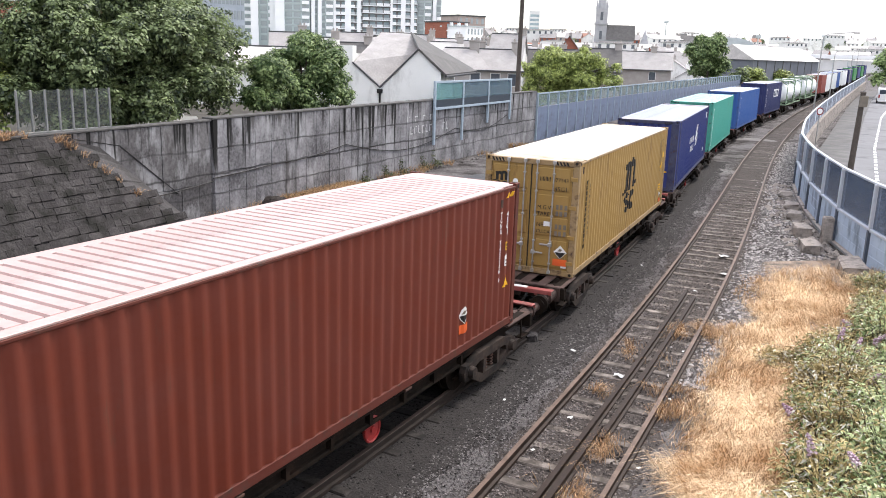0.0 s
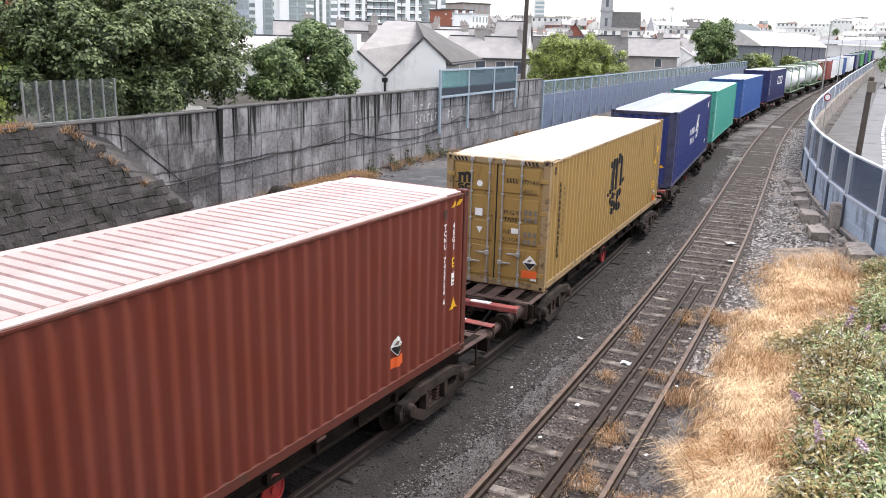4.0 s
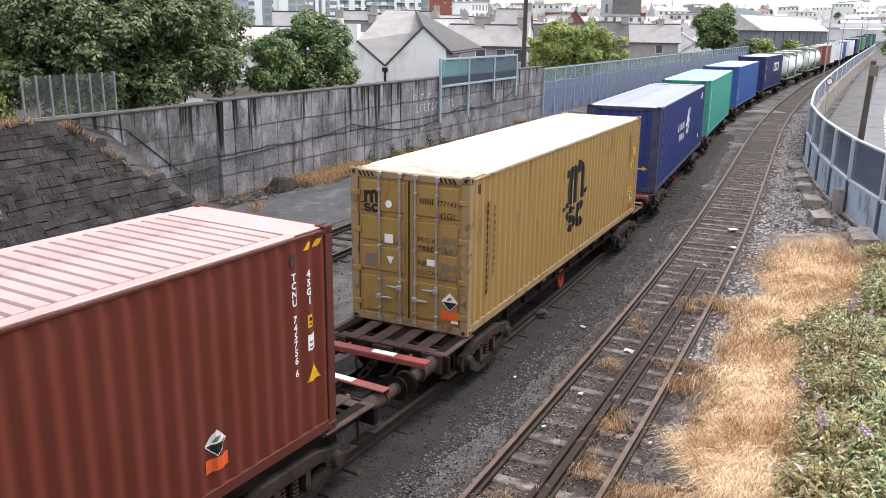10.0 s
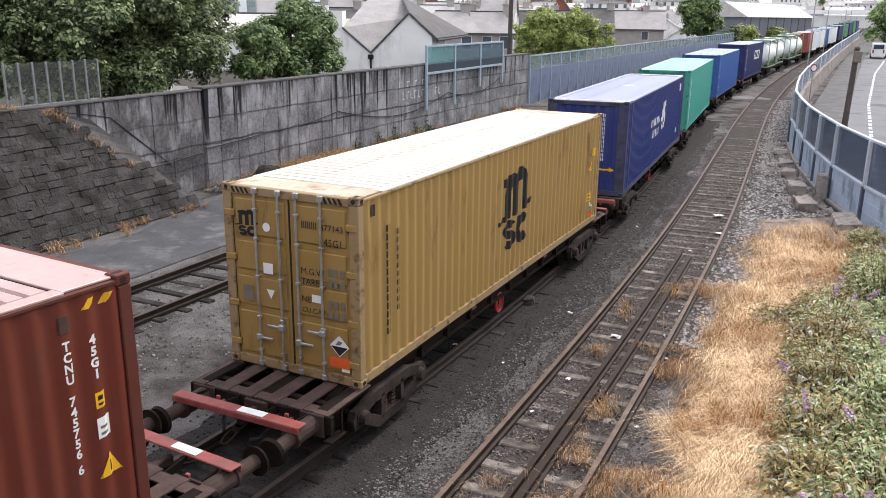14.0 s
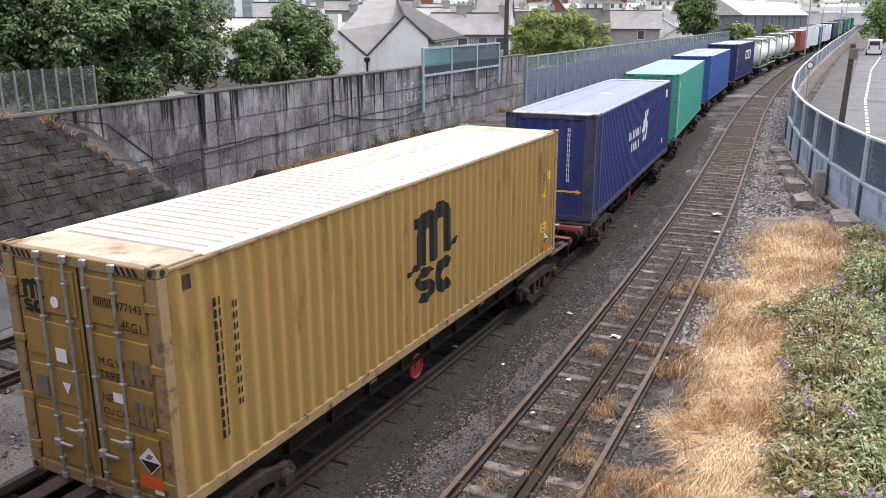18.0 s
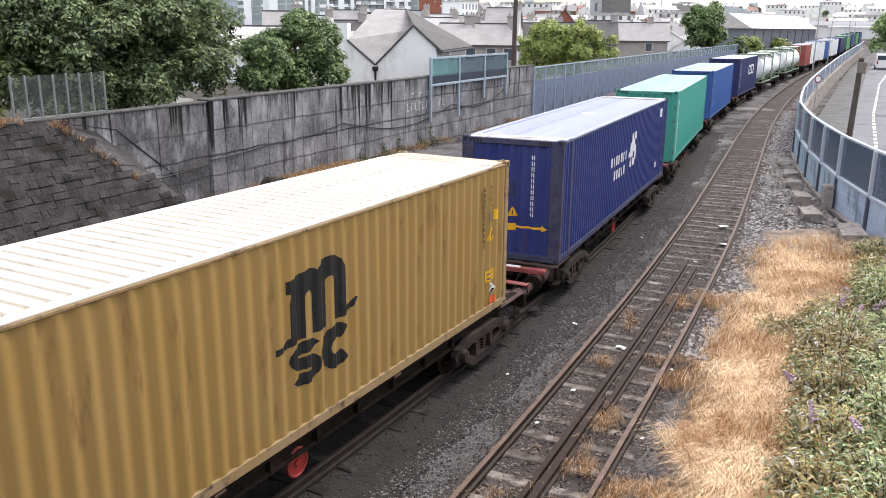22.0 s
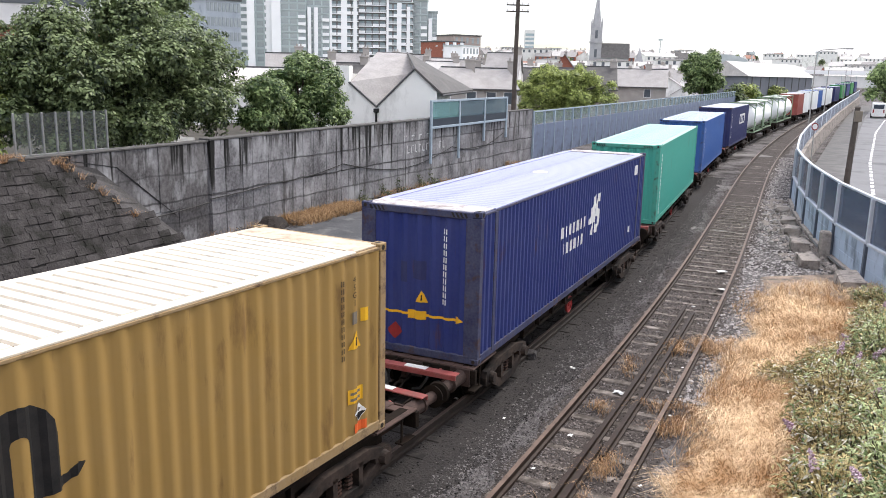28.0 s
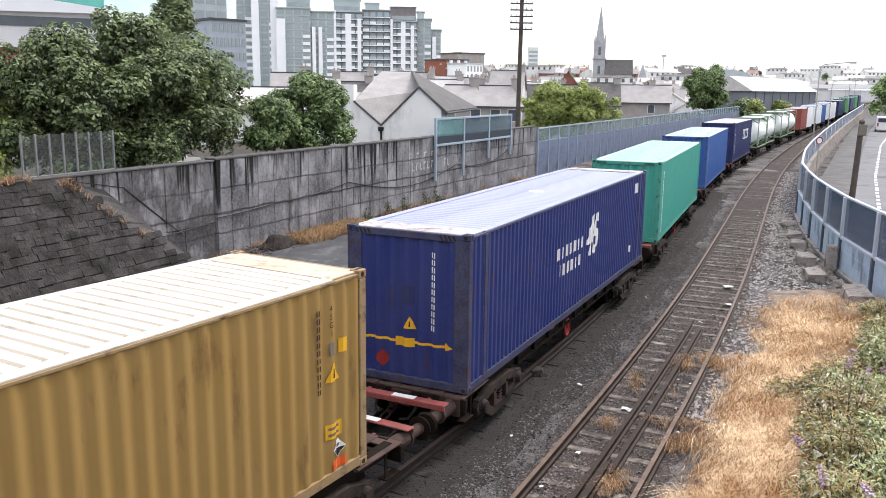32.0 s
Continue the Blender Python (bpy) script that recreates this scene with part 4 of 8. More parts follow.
# ---- plants ----
BARK = surface("grey_brown_bark", (0.05, 0.04, 0.032), (0.11, 0.09, 0.07), scale=6, rough=0.9, fine=30, bump=0.5)
LEAF_DARK, LEAF_LIGHT = leaf_material("dark_green_leaf", (0.016, 0.030, 0.014), (0.24, 0.30, 0.135)), leaf_material("fresh_green_leaf", (0.045, 0.085, 0.024), (0.36, 0.46, 0.19))
LEAF_YELLOW = leaf_material("yellow_green_leaf", (0.08, 0.11, 0.022), (0.46, 0.53, 0.16))


def leaf_clumps(lobes, count, size, seed, per=7, spread=0.2, inner=0.25):
    """Drooping whorls of leaves over uneven lobes (x, y, z, rx, rz)."""
    rng, g = random.Random(seed), Geo()
    weights = [l[3] * l[3] for l in lobes]
    for _ in range(count):
        cx, cy, cz, rx, rz = rng.choices(lobes, weights)[0]
        v = Vector((rng.gauss(0, 1), rng.gauss(0, 1), rng.gauss(0.2, 1))).normalized()
        r = rng.uniform(0.3, 0.85) if rng.random() < inner else rng.uniform(0.86, 1.06)
        r *= 1 + 0.3 * noise.noise(Vector((cx + v.x * 3, cy + v.y * 3, v.z * 3)))
        p = Vector((cx + v.x * rx * r, cy + v.y * rx * r, cz + v.z * rz * r))
        axis = (v * 0.6 + Vector((rng.gauss(0, 0.3), rng.gauss(0, 0.3), 0.75 + rng.gauss(0, 0.2)))).normalized()
        a = axis.orthogonal().normalized()
        b = axis.cross(a)
        turn = rng.uniform(0, 6.283)
        for k in range(per):
            w = turn + k * 6.283 / per + rng.gauss(0, 0.25)
            o = a * math.cos(w) + b * math.sin(w)
            q = p + o * rng.uniform(0.1, 1.0) * spread + axis * rng.gauss(0, spread * 0.35)
            d = (o - axis * rng.uniform(0.0, 0.7)).normalized()
            e, z = d.cross(axis).normalized(), size * rng.uniform(0.65, 1.25)
            m = q + d * z * 0.9
            g.add([q, m + e * z * 0.62 - axis * z * 0.08, q + d * z * 2.0 - axis * z * 0.2, m - e * z * 0.62 - axis * z * 0.08], [(0, 1, 2, 3)])
    return g


def tree(label, x, y, base, lobes, count, size, leaf, seed, trunk_r=0.16, per=7, spread=0.2, name="tree"):
    t = thing(name, label, "tree" if name == "tree" else "bush", pose(x, y, base))
    rng = random.Random(seed)
    top = max(l[2] for l in lobes)
    fork = Vector((rng.uniform(-0.1, 0.1), rng.uniform(-0.1, 0.1), max(0.4, top * 0.38)))
    g = Geo().cyl((0, 0, -0.2), fork, trunk_r, trunk_r * 0.75, n=10)
    for cx, cy, cz, rx, rz in lobes[::max(1, len(lobes) // 12)]:
        end = Vector((cx, cy, cz + rz * 0.3))
        mid = fork.lerp(end, 0.5) + Vector((rng.uniform(-0.2, 0.2), rng.uniform(-0.2, 0.2), 0.2))
        g.cyl(fork, mid, trunk_r * 0.5, trunk_r * 0.32, n=7).cyl(mid, end, trunk_r * 0.32, trunk_r * 0.1, n=6)
        for _ in range(4):
            g.cyl(mid.lerp(end, rng.random()), end + Vector((rng.gauss(0, rx * 0.5), rng.gauss(0, rx * 0.5), rng.gauss(0, rz * 0.5))), trunk_r * 0.12, trunk_r * 0.04, n=5)
    part("trunk", g, BARK, t, "branching brown trunk")
    part("crown", leaf_clumps(lobes, count, size, seed + 1, per, spread), leaf, t, "uneven leafy crown")
    return t


def lobe_set(seed, n, wide, deep, low, high, r0, r1):
    rng = random.Random(seed)
    out = []
    for _ in range(n):
        a, u = rng.uniform(0, 6.283), rng.random() ** 0.6
        z = rng.uniform(low, high)
        k = 1 - 0.55 * max(0.0, (z - low) / (high - low)) ** 2
        r = rng.uniform(r0, r1)
        out.append((math.cos(a) * u * (wide - r) * k, math.sin(a) * u * (deep - r) * k, z, r, r * rng.uniform(0.7, 0.95)))
    return out


def dome(seed, n, rx, ry, rz, cz, r0, r1):
    """Lobes over a broad round crown."""
    rng, out = random.Random(seed), []
    while len(out) < n:
        v = Vector((rng.gauss(0, 1), rng.gauss(0, 1), rng.gauss(0.2, 1))).normalized()
        if v.z < -0.9:
            continue
        r, u = rng.uniform(r0, r1), rng.uniform(0.45, 1.0) ** 0.5
        out.append((v.x * u * (rx - r), v.y * u * (ry - r), cz + v.z * u * (rz - r), r, r * rng.uniform(0.65, 0.9)))
    return out


def wall_tree(label, x, y, base, lobes, *rest):
    """A tree behind the wall, its lobes along (x) and behind (y) it."""
    t = tree(label, 0, 0, base, lobes, *rest)
    t.matrix_basis = by_wall(x, y, base)
    return t


crown_lobes = [(x, y, max(z, h + (1.75 if 0.2 < x < 3.2 else 0.9)), r, h) for x, y, z, r, h in dome(3, 150, 6.7, 3.9, 4.2, 2.75, 0.55, 0.95) + dome(31, 30, 5.0, 3.0, 3.0, 2.3, 1.0, 1.4)]
wall_tree("broad dark green leafy tree behind the concrete wall", 9.7, 4.7, 2.6, crown_lobes + [(x, -0.6, 0.9, 1.0, 0.6) for x in (-3.4, -1.8)], 20000, 0.082, LEAF_DARK, 61, 0.22, 9, 0.10)
wall_tree("smaller bright green tree behind the concrete wall", 20.3, 3.6, 2.6, dome(4, 60, 3.4, 2.5, 2.85, 2.2, 0.45, 0.75), 5200, 0.082, LEAF_LIGHT, 63, 0.14, 9, 0.10)
wall_tree("yellow-green tree behind the glazed screen", 2.9, 5.6, 2.6, lobe_set(5, 22, 2.5, 1.9, 1.0, 6.0, 0.6, 1.0), 2600, 0.085, LEAF_YELLOW, 65, 0.15, 9, 0.10)
wall_tree("leafy shrub growing along the top of the wall", 15.9, 2.2, 2.7, lobe_set(8, 12, 2.4, 1.4, 1.2, 3.0, 0.45, 0.75), 1700, 0.08, LEAF_LIGHT, 66, 0.1, 9, 0.10)
tree("yellow-green tree behind the blue-grey barrier", 12.97, 94.1, 1.6, dome(6, 54, 6.6, 3.4, 4.2, 2.5, 0.55, 1.0) + dome(62, 14, 4.6, 2.6, 3.2, 2.6, 1.0, 1.4), 7000, 0.12, LEAF_YELLOW, 67, 0.18, 8, 0.24)
tree("dark green tree beyond the barrier", 49.6, 164.7, 1.5, dome(7, 34, 4.9, 4.5, 5.6, 5.4, 1.0, 1.7), 3000, 0.26, LEAF_LIGHT, 69, 0.25, 8, 0.4)
tree("tall dark green poplar behind the broad tree", -21.8, 66.0, 2.0, dome(9, 14, 1.9, 1.9, 5.0, 8.2, 0.7, 1.1), 1100, 0.15, LEAF_DARK, 68, 0.18, 8, 0.22)
for k in range(5):
    p = WALL_AT @ Vector((19.6 + k * 2.0 + 0.7 * math.sin(k * 3), -0.35, 0))
    tree("straggling green weed at the foot of the wall", p.x, p.y, 0, [(0, 0, 0.42 + 0.14 * (k % 3), 0.16, 0.4), (0.2, 0.1, 0.2, 0.3, 0.2)], 42, 0.05, WEED, 80 + k, 0.02, 5, 0.09, name="wall_weed")
# ivy-like shrub spilling over the revetment
p = WALL_AT @ Vector((-1.2, -0.6, 2.0))
tree("dark shrub growing out of the stone revetment", p.x, p.y, p.z - 0.5, [(0, 0, 0.4, 0.6, 0.4), (0.5, -0.4, 0.2, 0.45, 0.35)], 160, 0.09, LEAF_DARK, 90, 0.03, 6, 0.12, name="shrub")

# ---- the near side: curved fence, road, bushes ----
FENCE_GLASS = glass("smoky_blue_fence_glass", (0.12, 0.155, 0.215), 0.12, 0.35)
FENCE_PANEL = surface("pale_blue_fence_panel", (0.38, 0.46, 0.57), (0.48, 0.56, 0.66), scale=1.5, rough=0.5, bump=0.05, dirt=(0.14, 0.17, 0.21), dirt_at=0.6, dirt_scale=1.5, streak=0.6)
FENCE_RAIL = surface("pale_grey_fence_rail", (0.42, 0.45, 0.50), (0.55, 0.58, 0.62), scale=4, rough=0.4, bump=0.03)
OLDCONC = surface("brown_stained_concrete", (0.23, 0.195, 0.17), (0.48, 0.435, 0.39), scale=2, rough=0.9, fine=18, bump=0.4, dirt=(0.08, 0.065, 0.055), dirt_at=0.56, dirt_scale=2.0)
POSTS = [(12.3, 14.6), (12.7, 18.4), (13.1, 22.2), (13.6, 26.0), (14.3, 29.8), (15.05, 32.9), (15.95, 36.2), (17.1, 39.8), (18.6, 44.1)]
fence = thing("curved_fence", "curved fence of smoky glass, pale blue panels, white top rail", "fence")


def span(geo_fn, a, b, z=0.0):
    """A pose whose x axis runs from a to b, and their distance."""
    d = Vector((b[0] - a[0], b[1] - a[1]))
    climb = lift(b[1]) - lift(a[1])
    return pose(a[0], a[1], z + lift(a[1]), 0, -math.degrees(math.atan2(climb, d.length)), math.degrees(math.atan2(d.y, d.x))), d.length


FENCE_STEEL = surface("dark_blue_grey_post_steel", (0.075, 0.09, 0.115), (0.14, 0.16, 0.195), scale=3, rough=0.5, bump=0.05, dirt=(0.07, 0.06, 0.05), dirt_at=0.62, dirt_scale=2.5)
for i, (a, b) in enumerate(zip(POSTS, POSTS[1:])):
    m, w = span(None, a, b)
    part("glass_panel", Geo().box(0.05, w - 0.05, -0.015, 0.015, 1.33, 2.70), FENCE_GLASS, fence, "smoky blue glass panel", at=m)
    part("top_rail", Geo().box(0.0, w, -0.06, 0.06, 2.72, 2.80, 0.015), FENCE_RAIL, fence, "white top rail", at=m)
    part("ledge", Geo().box(0.07, w - 0.07, -0.03, 0.11, 1.24, 1.33, 0.012), FENCE_RAIL, fence, "pale ledge over the lower panel", at=m)
    for z in range(3):
        part("lower_panel", Geo().box(0.09, w - 0.09, 0.0, 0.06, 0.13 + z * 0.37, 0.494 + z * 0.37, 0.008), FENCE_PANEL, fence, "pale blue ribbed panel", at=m)
for i, (x, y) in enumerate(POSTS):
    b = POSTS[min(i + 1, len(POSTS) - 1)] if i + 1 < len(POSTS) else (x + 1.5, y + 4.3)
    m = pose(x, y, 0, 0, 0, math.degrees(math.atan2(b[1] - y, b[0] - x)))
    part("post", Geo().box(-0.065, 0.065, -0.06, 0.12, 1.2, 2.75, 0.012), FENCE_RAIL, fence, "white upper post", at=m)
    part("lower_post", Geo().box(-0.075, 0.075, 0.1, 0.14, 0.0, 1.28, 0.006).box(-0.02, 0.02, -0.1, 0.1, 0.0, 1.28).box(-0.075, 0.075, -0.14, -0.1, 0.0, 1.28, 0.006), FENCE_STEEL, fence, "dark steel lower post", at=m)
    if i == 4:
        part("concrete_stub", Geo().box(-0.3, 0.16, 0.16, 0.52, -0.1, 0.98, 0.04), OLDCONC, fence, "stained concrete stub against the post", at=m)
for i, (a, b) in enumerate(zip(POSTS, POSTS[1:])):
    m, w = span(None, a, b)
    part("base_beam", Geo().box(0, w, -0.15, 0.2, -0.1, 0.12, 0.02), OLDCONC, fence, at=m)

# the fence goes on along a brown concrete wall
FAR_POSTS = [(18.6, 44.1), (21.3, 50.4), (23.6, 55.6), (28.0, 64.9), (35.5, 80.0), (50.0, 108.2), (66.5, 139.5), (86.0, 176.5)]
far_fence = thing("far_fence", "railing of grey-blue panels on a brown concrete wall beside the track", "fence")
for i, (a, b) in enumerate(zip(FAR_POSTS, FAR_POSTS[1:])):
    m, w = span(None, a, b)
    part("concrete_wall", Geo().box(0, w, -0.28, 0.0, -1.2, 1.5, 0.02), OLDCONC, far_fence, "brown stained concrete wall", at=m)
    part("top_rail", Geo().box(0, w, -0.05, 0.06, 2.70, 2.80, 0.012), FENCE_RAIL, far_fence, at=m)
    n = max(2, round(w / 1.6))
    for k in range(n):
        x0, x1 = w * k / n, w * (k + 1) / n
        part("glass_panel", Geo().box(x0 + 0.04, x1 - 0.04, -0.012, 0.012, 1.55, 2.7), FENCE_PANEL if k % 5 == 2 else FENCE_GLASS, far_fence, at=m)
        part("post", Geo().box(x0 - 0.045, x0 + 0.045, -0.05, 0.05, 1.5, 2.7, 0.008), FENCE_RAIL, far_fence, at=m)
# old concrete blocks in front of the fence
rng = random.Random(17)
for x, y, w, h in ((16.55, 40.3, 0.9, 0.24), (15.45, 36.8, 1.1, 0.30), (14.65, 34.4, 1.0, 0.32), (13.6, 31.1, 1.15, 0.40), (12.8, 28.5, 1.2, 0.34), (12.55, 24.9, 1.75, 0.52)):
    q = Geo().box(-w / 2, w / 2, -0.32, 0.32, -0.05, h, 0.05)
    q.v = [(a + rng.uniform(-0.07, 0.07), b + rng.uniform(-0.06, 0.06), c + rng.uniform(-0.06, 0.04) * (c > 0.1)) for a, b, c in q.v]
    tagged(part("concrete_block", q, OLDCONC, at=pose(x, y, 0, 0, 0, 70 + rng.uniform(-9, 9))), "chipped stained concrete block below the fence", "concrete block", "concrete blocks")

def fence_foot(rng):
    i = rng.randrange(2, len(POSTS) - 1)
    u, (x0, y0), (x1, y1) = rng.random(), POSTS[i], POSTS[i + 1]
    return x0 + (x1 - x0) * u - 0.35 - abs(rng.gauss(0, 0.7)), y0 + (y1 - y0) * u, -0.01


tagged(part("concrete_rubble", stones(900, fence_foot, 0.04, 0.19, 33), OLDCONC), "broken concrete rubble along the foot of the fence", "rubble", kind="stuff")

# road and footway beyond the fence
def strip(name, pts_left, pts_right, z, material, label, category):
    g = Geo()
    for (a, b), (c, d) in zip(pts_left, pts_right):
        g.v += [(a, b, z + lift(b)), (c, d, z + lift(d))]
    g.f = [(2 * i, 2 * i + 1, 2 * i + 3, 2 * i + 2) for i in range(len(pts_left) - 1)]
    return tagged(part(name, g, material), label, category, kind="structure")


EDGE = [(15.2, 22.0), (16.5, 30.0), (19.2, 39.0), (22.6, 47.0), (30.5, 62.5), (48.4, 98.2), (65.1, 130.8), (84.0, 166.0)]
def finer(pts, step=4.0):
    out = []
    for a, b in zip(pts, pts[1:]):
        n = max(1, int(math.dist(a, b) / step))
        out += [(a[0] + (b[0] - a[0]) * k / n, a[1] + (b[1] - a[1]) * k / n) for k in range(n)]
    return out + [pts[-1]]


EDGE = finer(EDGE)
strip("road", EDGE, [(x + 12, y - 6) for x, y in EDGE], 0.0, ROADMAT, "worn grey asphalt road beyond the fence", "road")
strip("footway", [(x - 2.4, y + 0.6) for x, y in EDGE], EDGE, 0.10, PAVING, "pale cracked concrete footway", "footway")
g = Geo()
for (a, b), (c, d) in zip(EDGE, EDGE[1:]):
    m, w = span(None, (a, b), (c, d))
    q = Geo().box(0, w, 0, 0.14, -0.05, 0.12, 0.012).moved(m)
    g.join(q)
tagged(part("kerb", g, PAVING), "concrete kerb between footway and road", "kerb", kind="structure")
CENTRE = finer([(17.2, 32.2), (21.8, 41.5), (25.1, 48.4), (33.2, 65.0), (50.2, 97.9), (63.7, 122.1)], 8.0)
for (a, b), (c, d) in zip(CENTRE, CENTRE[1:]):
    m, w = span(None, (a, b), (c, d), 0.006)
    k = 0.0
    while k < w - 1:
        tagged(part("road_dash", Geo().box(k, k + 1.1, -0.1, 0.1, 0, 0.004), WHITE, at=m), "white painted road dash", "road marking", "centre line of the road", "structure")
        k += 2.0
# timber pole with a box, leaning a little
p = thing("utility_pole", "weathered timber pole with a grey box, standing on the footway", "pole", pose(22.6, 46.6, 0, 0, 1.5, 0))
part("shaft", Geo().cyl((0, 0, -0.1), (0, 0, 4.9), 0.17, 0.14, n=14), TIMBER, p)
part("meter_box", Geo().box(-0.2, 0.2, -0.3, -0.12, 4.15, 4.75, 0.02), GREYBOX, p, "pale grey box")
part("cap", Geo().cyl((0, 0, 4.9), (0, 0, 4.98), 0.18, 0.12, n=14), TIMBER, p)
# street lamps along the road
def street_lamp(x, y, high, turn):
    t = thing("street_lamp", "tall grey steel street lamp with a curved arm", "street lamp", pose(x, y, lift(y), 0, 0, turn), "street lamps")
    part("column", Geo().cyl((0, 0, 0), (0, 0, high * 0.93), 0.09, 0.055, n=10).cyl((0, 0, 0), (0, 0, 1.1), 0.12, n=10), STEEL, t)
    part("arm", Geo().tube([(0, 0, high * 0.93), (0.1, 0, high * 0.965), (0.5, 0, high * 0.99), (1.6, 0, high), (3.0, 0, high * 1.015)], 0.05), STEEL, t)
    part("lantern", Geo().box(2.9, 3.6, -0.12, 0.12, high * 1.0, high * 1.0 + 0.16, 0.04), STEEL, t)
    return t


street_lamp(40.4, 93.6, 9.3, -20)
street_lamp(56.0, 125.0, 7.5, -20)
street_lamp(75.0, 160.0, 7.5, -20)
street_lamp(95.0, 200.0, 8.0, -20)
# no-entry-like round sign on the fence
s = thing("round_sign", "round white traffic sign with red rim beside the fence", "sign", pose(27.0, 61.5, 0, 0, 0, 10))
part("sign_post", Geo().cyl((0, 0, 0), (0, 0, 3.3), 0.04, n=8), STEEL, s)
part("rim", Geo().cyl((0, -0.05, 3.0), (0, -0.03, 3.0), 0.28, n=24), BRIGHT_RED, s, "red rim")
part("disc", Geo().cyl((0, -0.06, 3.0), (0, -0.045, 3.0), 0.2, n=24), WHITE, s, "white disc")


# white van far along the road
def van(x, y, turn):
    v = thing("van", "white delivery van parked far along the road", "van", pose(x, y, lift(y), 0, 0, turn))
    prof = [(-2.4, 0.35), (2.35, 0.35), (2.45, 0.95), (1.75, 1.25), (1.2, 2.0), (0.9, 2.25), (-2.3, 2.3), (-2.45, 2.1)]
    part("body", Geo().prism(prof, 1, -0.95, 0.95), WHITE, v)
    part("windscreen", Geo().add([(1.78, -0.8, 1.27), (1.78, 0.8, 1.27), (1.26, 0.75, 1.98), (1.26, -0.75, 1.98)], [(0, 1, 2, 3)]), DARK_STRIP, v, "dark windscreen")
    part("rear_window", Geo().box(-2.47, -2.44, -0.7, 0.7, 1.4, 2.0), DARK_STRIP, v, "dark rear window")
    for a in (-1.5, 1.5):
        for b in (-0.97, 0.97):
            w = part("wheel", Geo().cyl((a, b - 0.1, 0.33), (a, b + 0.1, 0.33), 0.33, n=18), RUBBER, v)
            part("rim", Geo().cyl((a, b - 0.105, 0.33), (a, b + 0.105, 0.33), 0.18, n=14), STEEL, w)
    for b in (-0.7, 0.7):
        part("tail_light", Geo().box(-2.48, -2.42, b - 0.1, b + 0.1, 0.8, 1.3, 0.01), BRIGHT_RED, v)
        part("headlight", Geo().box(2.38, 2.44, b - 0.18, b + 0.18, 0.8, 1.0, 0.01), STEEL, v)
    return v


van(66.0, 128.6, 62)

# ---- flowering bushes on the verge ----
BUD_LEAF = leaf_material("grey_green_bush_leaf", (0.12, 0.175, 0.06), (0.60, 0.68, 0.38))
BUD_DRY = leaf_material("yellowing_bush_leaf", (0.20, 0.145, 0.055), (0.60, 0.50, 0.25))
BUD_PALE = leaf_material("pale_felted_leaf_underside", (0.42, 0.40, 0.32), (0.80, 0.78, 0.68))
PURPLE = surface("faded_purple_blossom", (0.33, 0.21, 0.28), (0.57, 0.45, 0.51), scale=5, rough=0.8, fine=20, bump=0, island=0.8)


def flower_spike(rng, base, way, long):
    g, d = Geo(), Vector(way).normalized()
    a = d.orthogonal().normalized()
    b = d.cross(a)
    for k in range(22):
        u = k / 22
        r = 0.046 * (1 - u) ** 0.7 + 0.008
        t = k * 2.4 + rng.random()
        p = Vector(base) + d * long * u + (a * math.cos(t) + b * math.sin(t)) * r - Vector((0, 0, 0.12 * long * u * u))
        s = 0.022 + 0.016 * (1 - u)
        g.add([p + a * s, p + b * s, p - a * s, p - b * s, p + d * s, p - d * s], [(0, 1, 4), (1, 2, 4), (2, 3, 4), (3, 0, 4), (1, 0, 5), (2, 1, 5), (3, 2, 5), (0, 3, 5)])
    return g


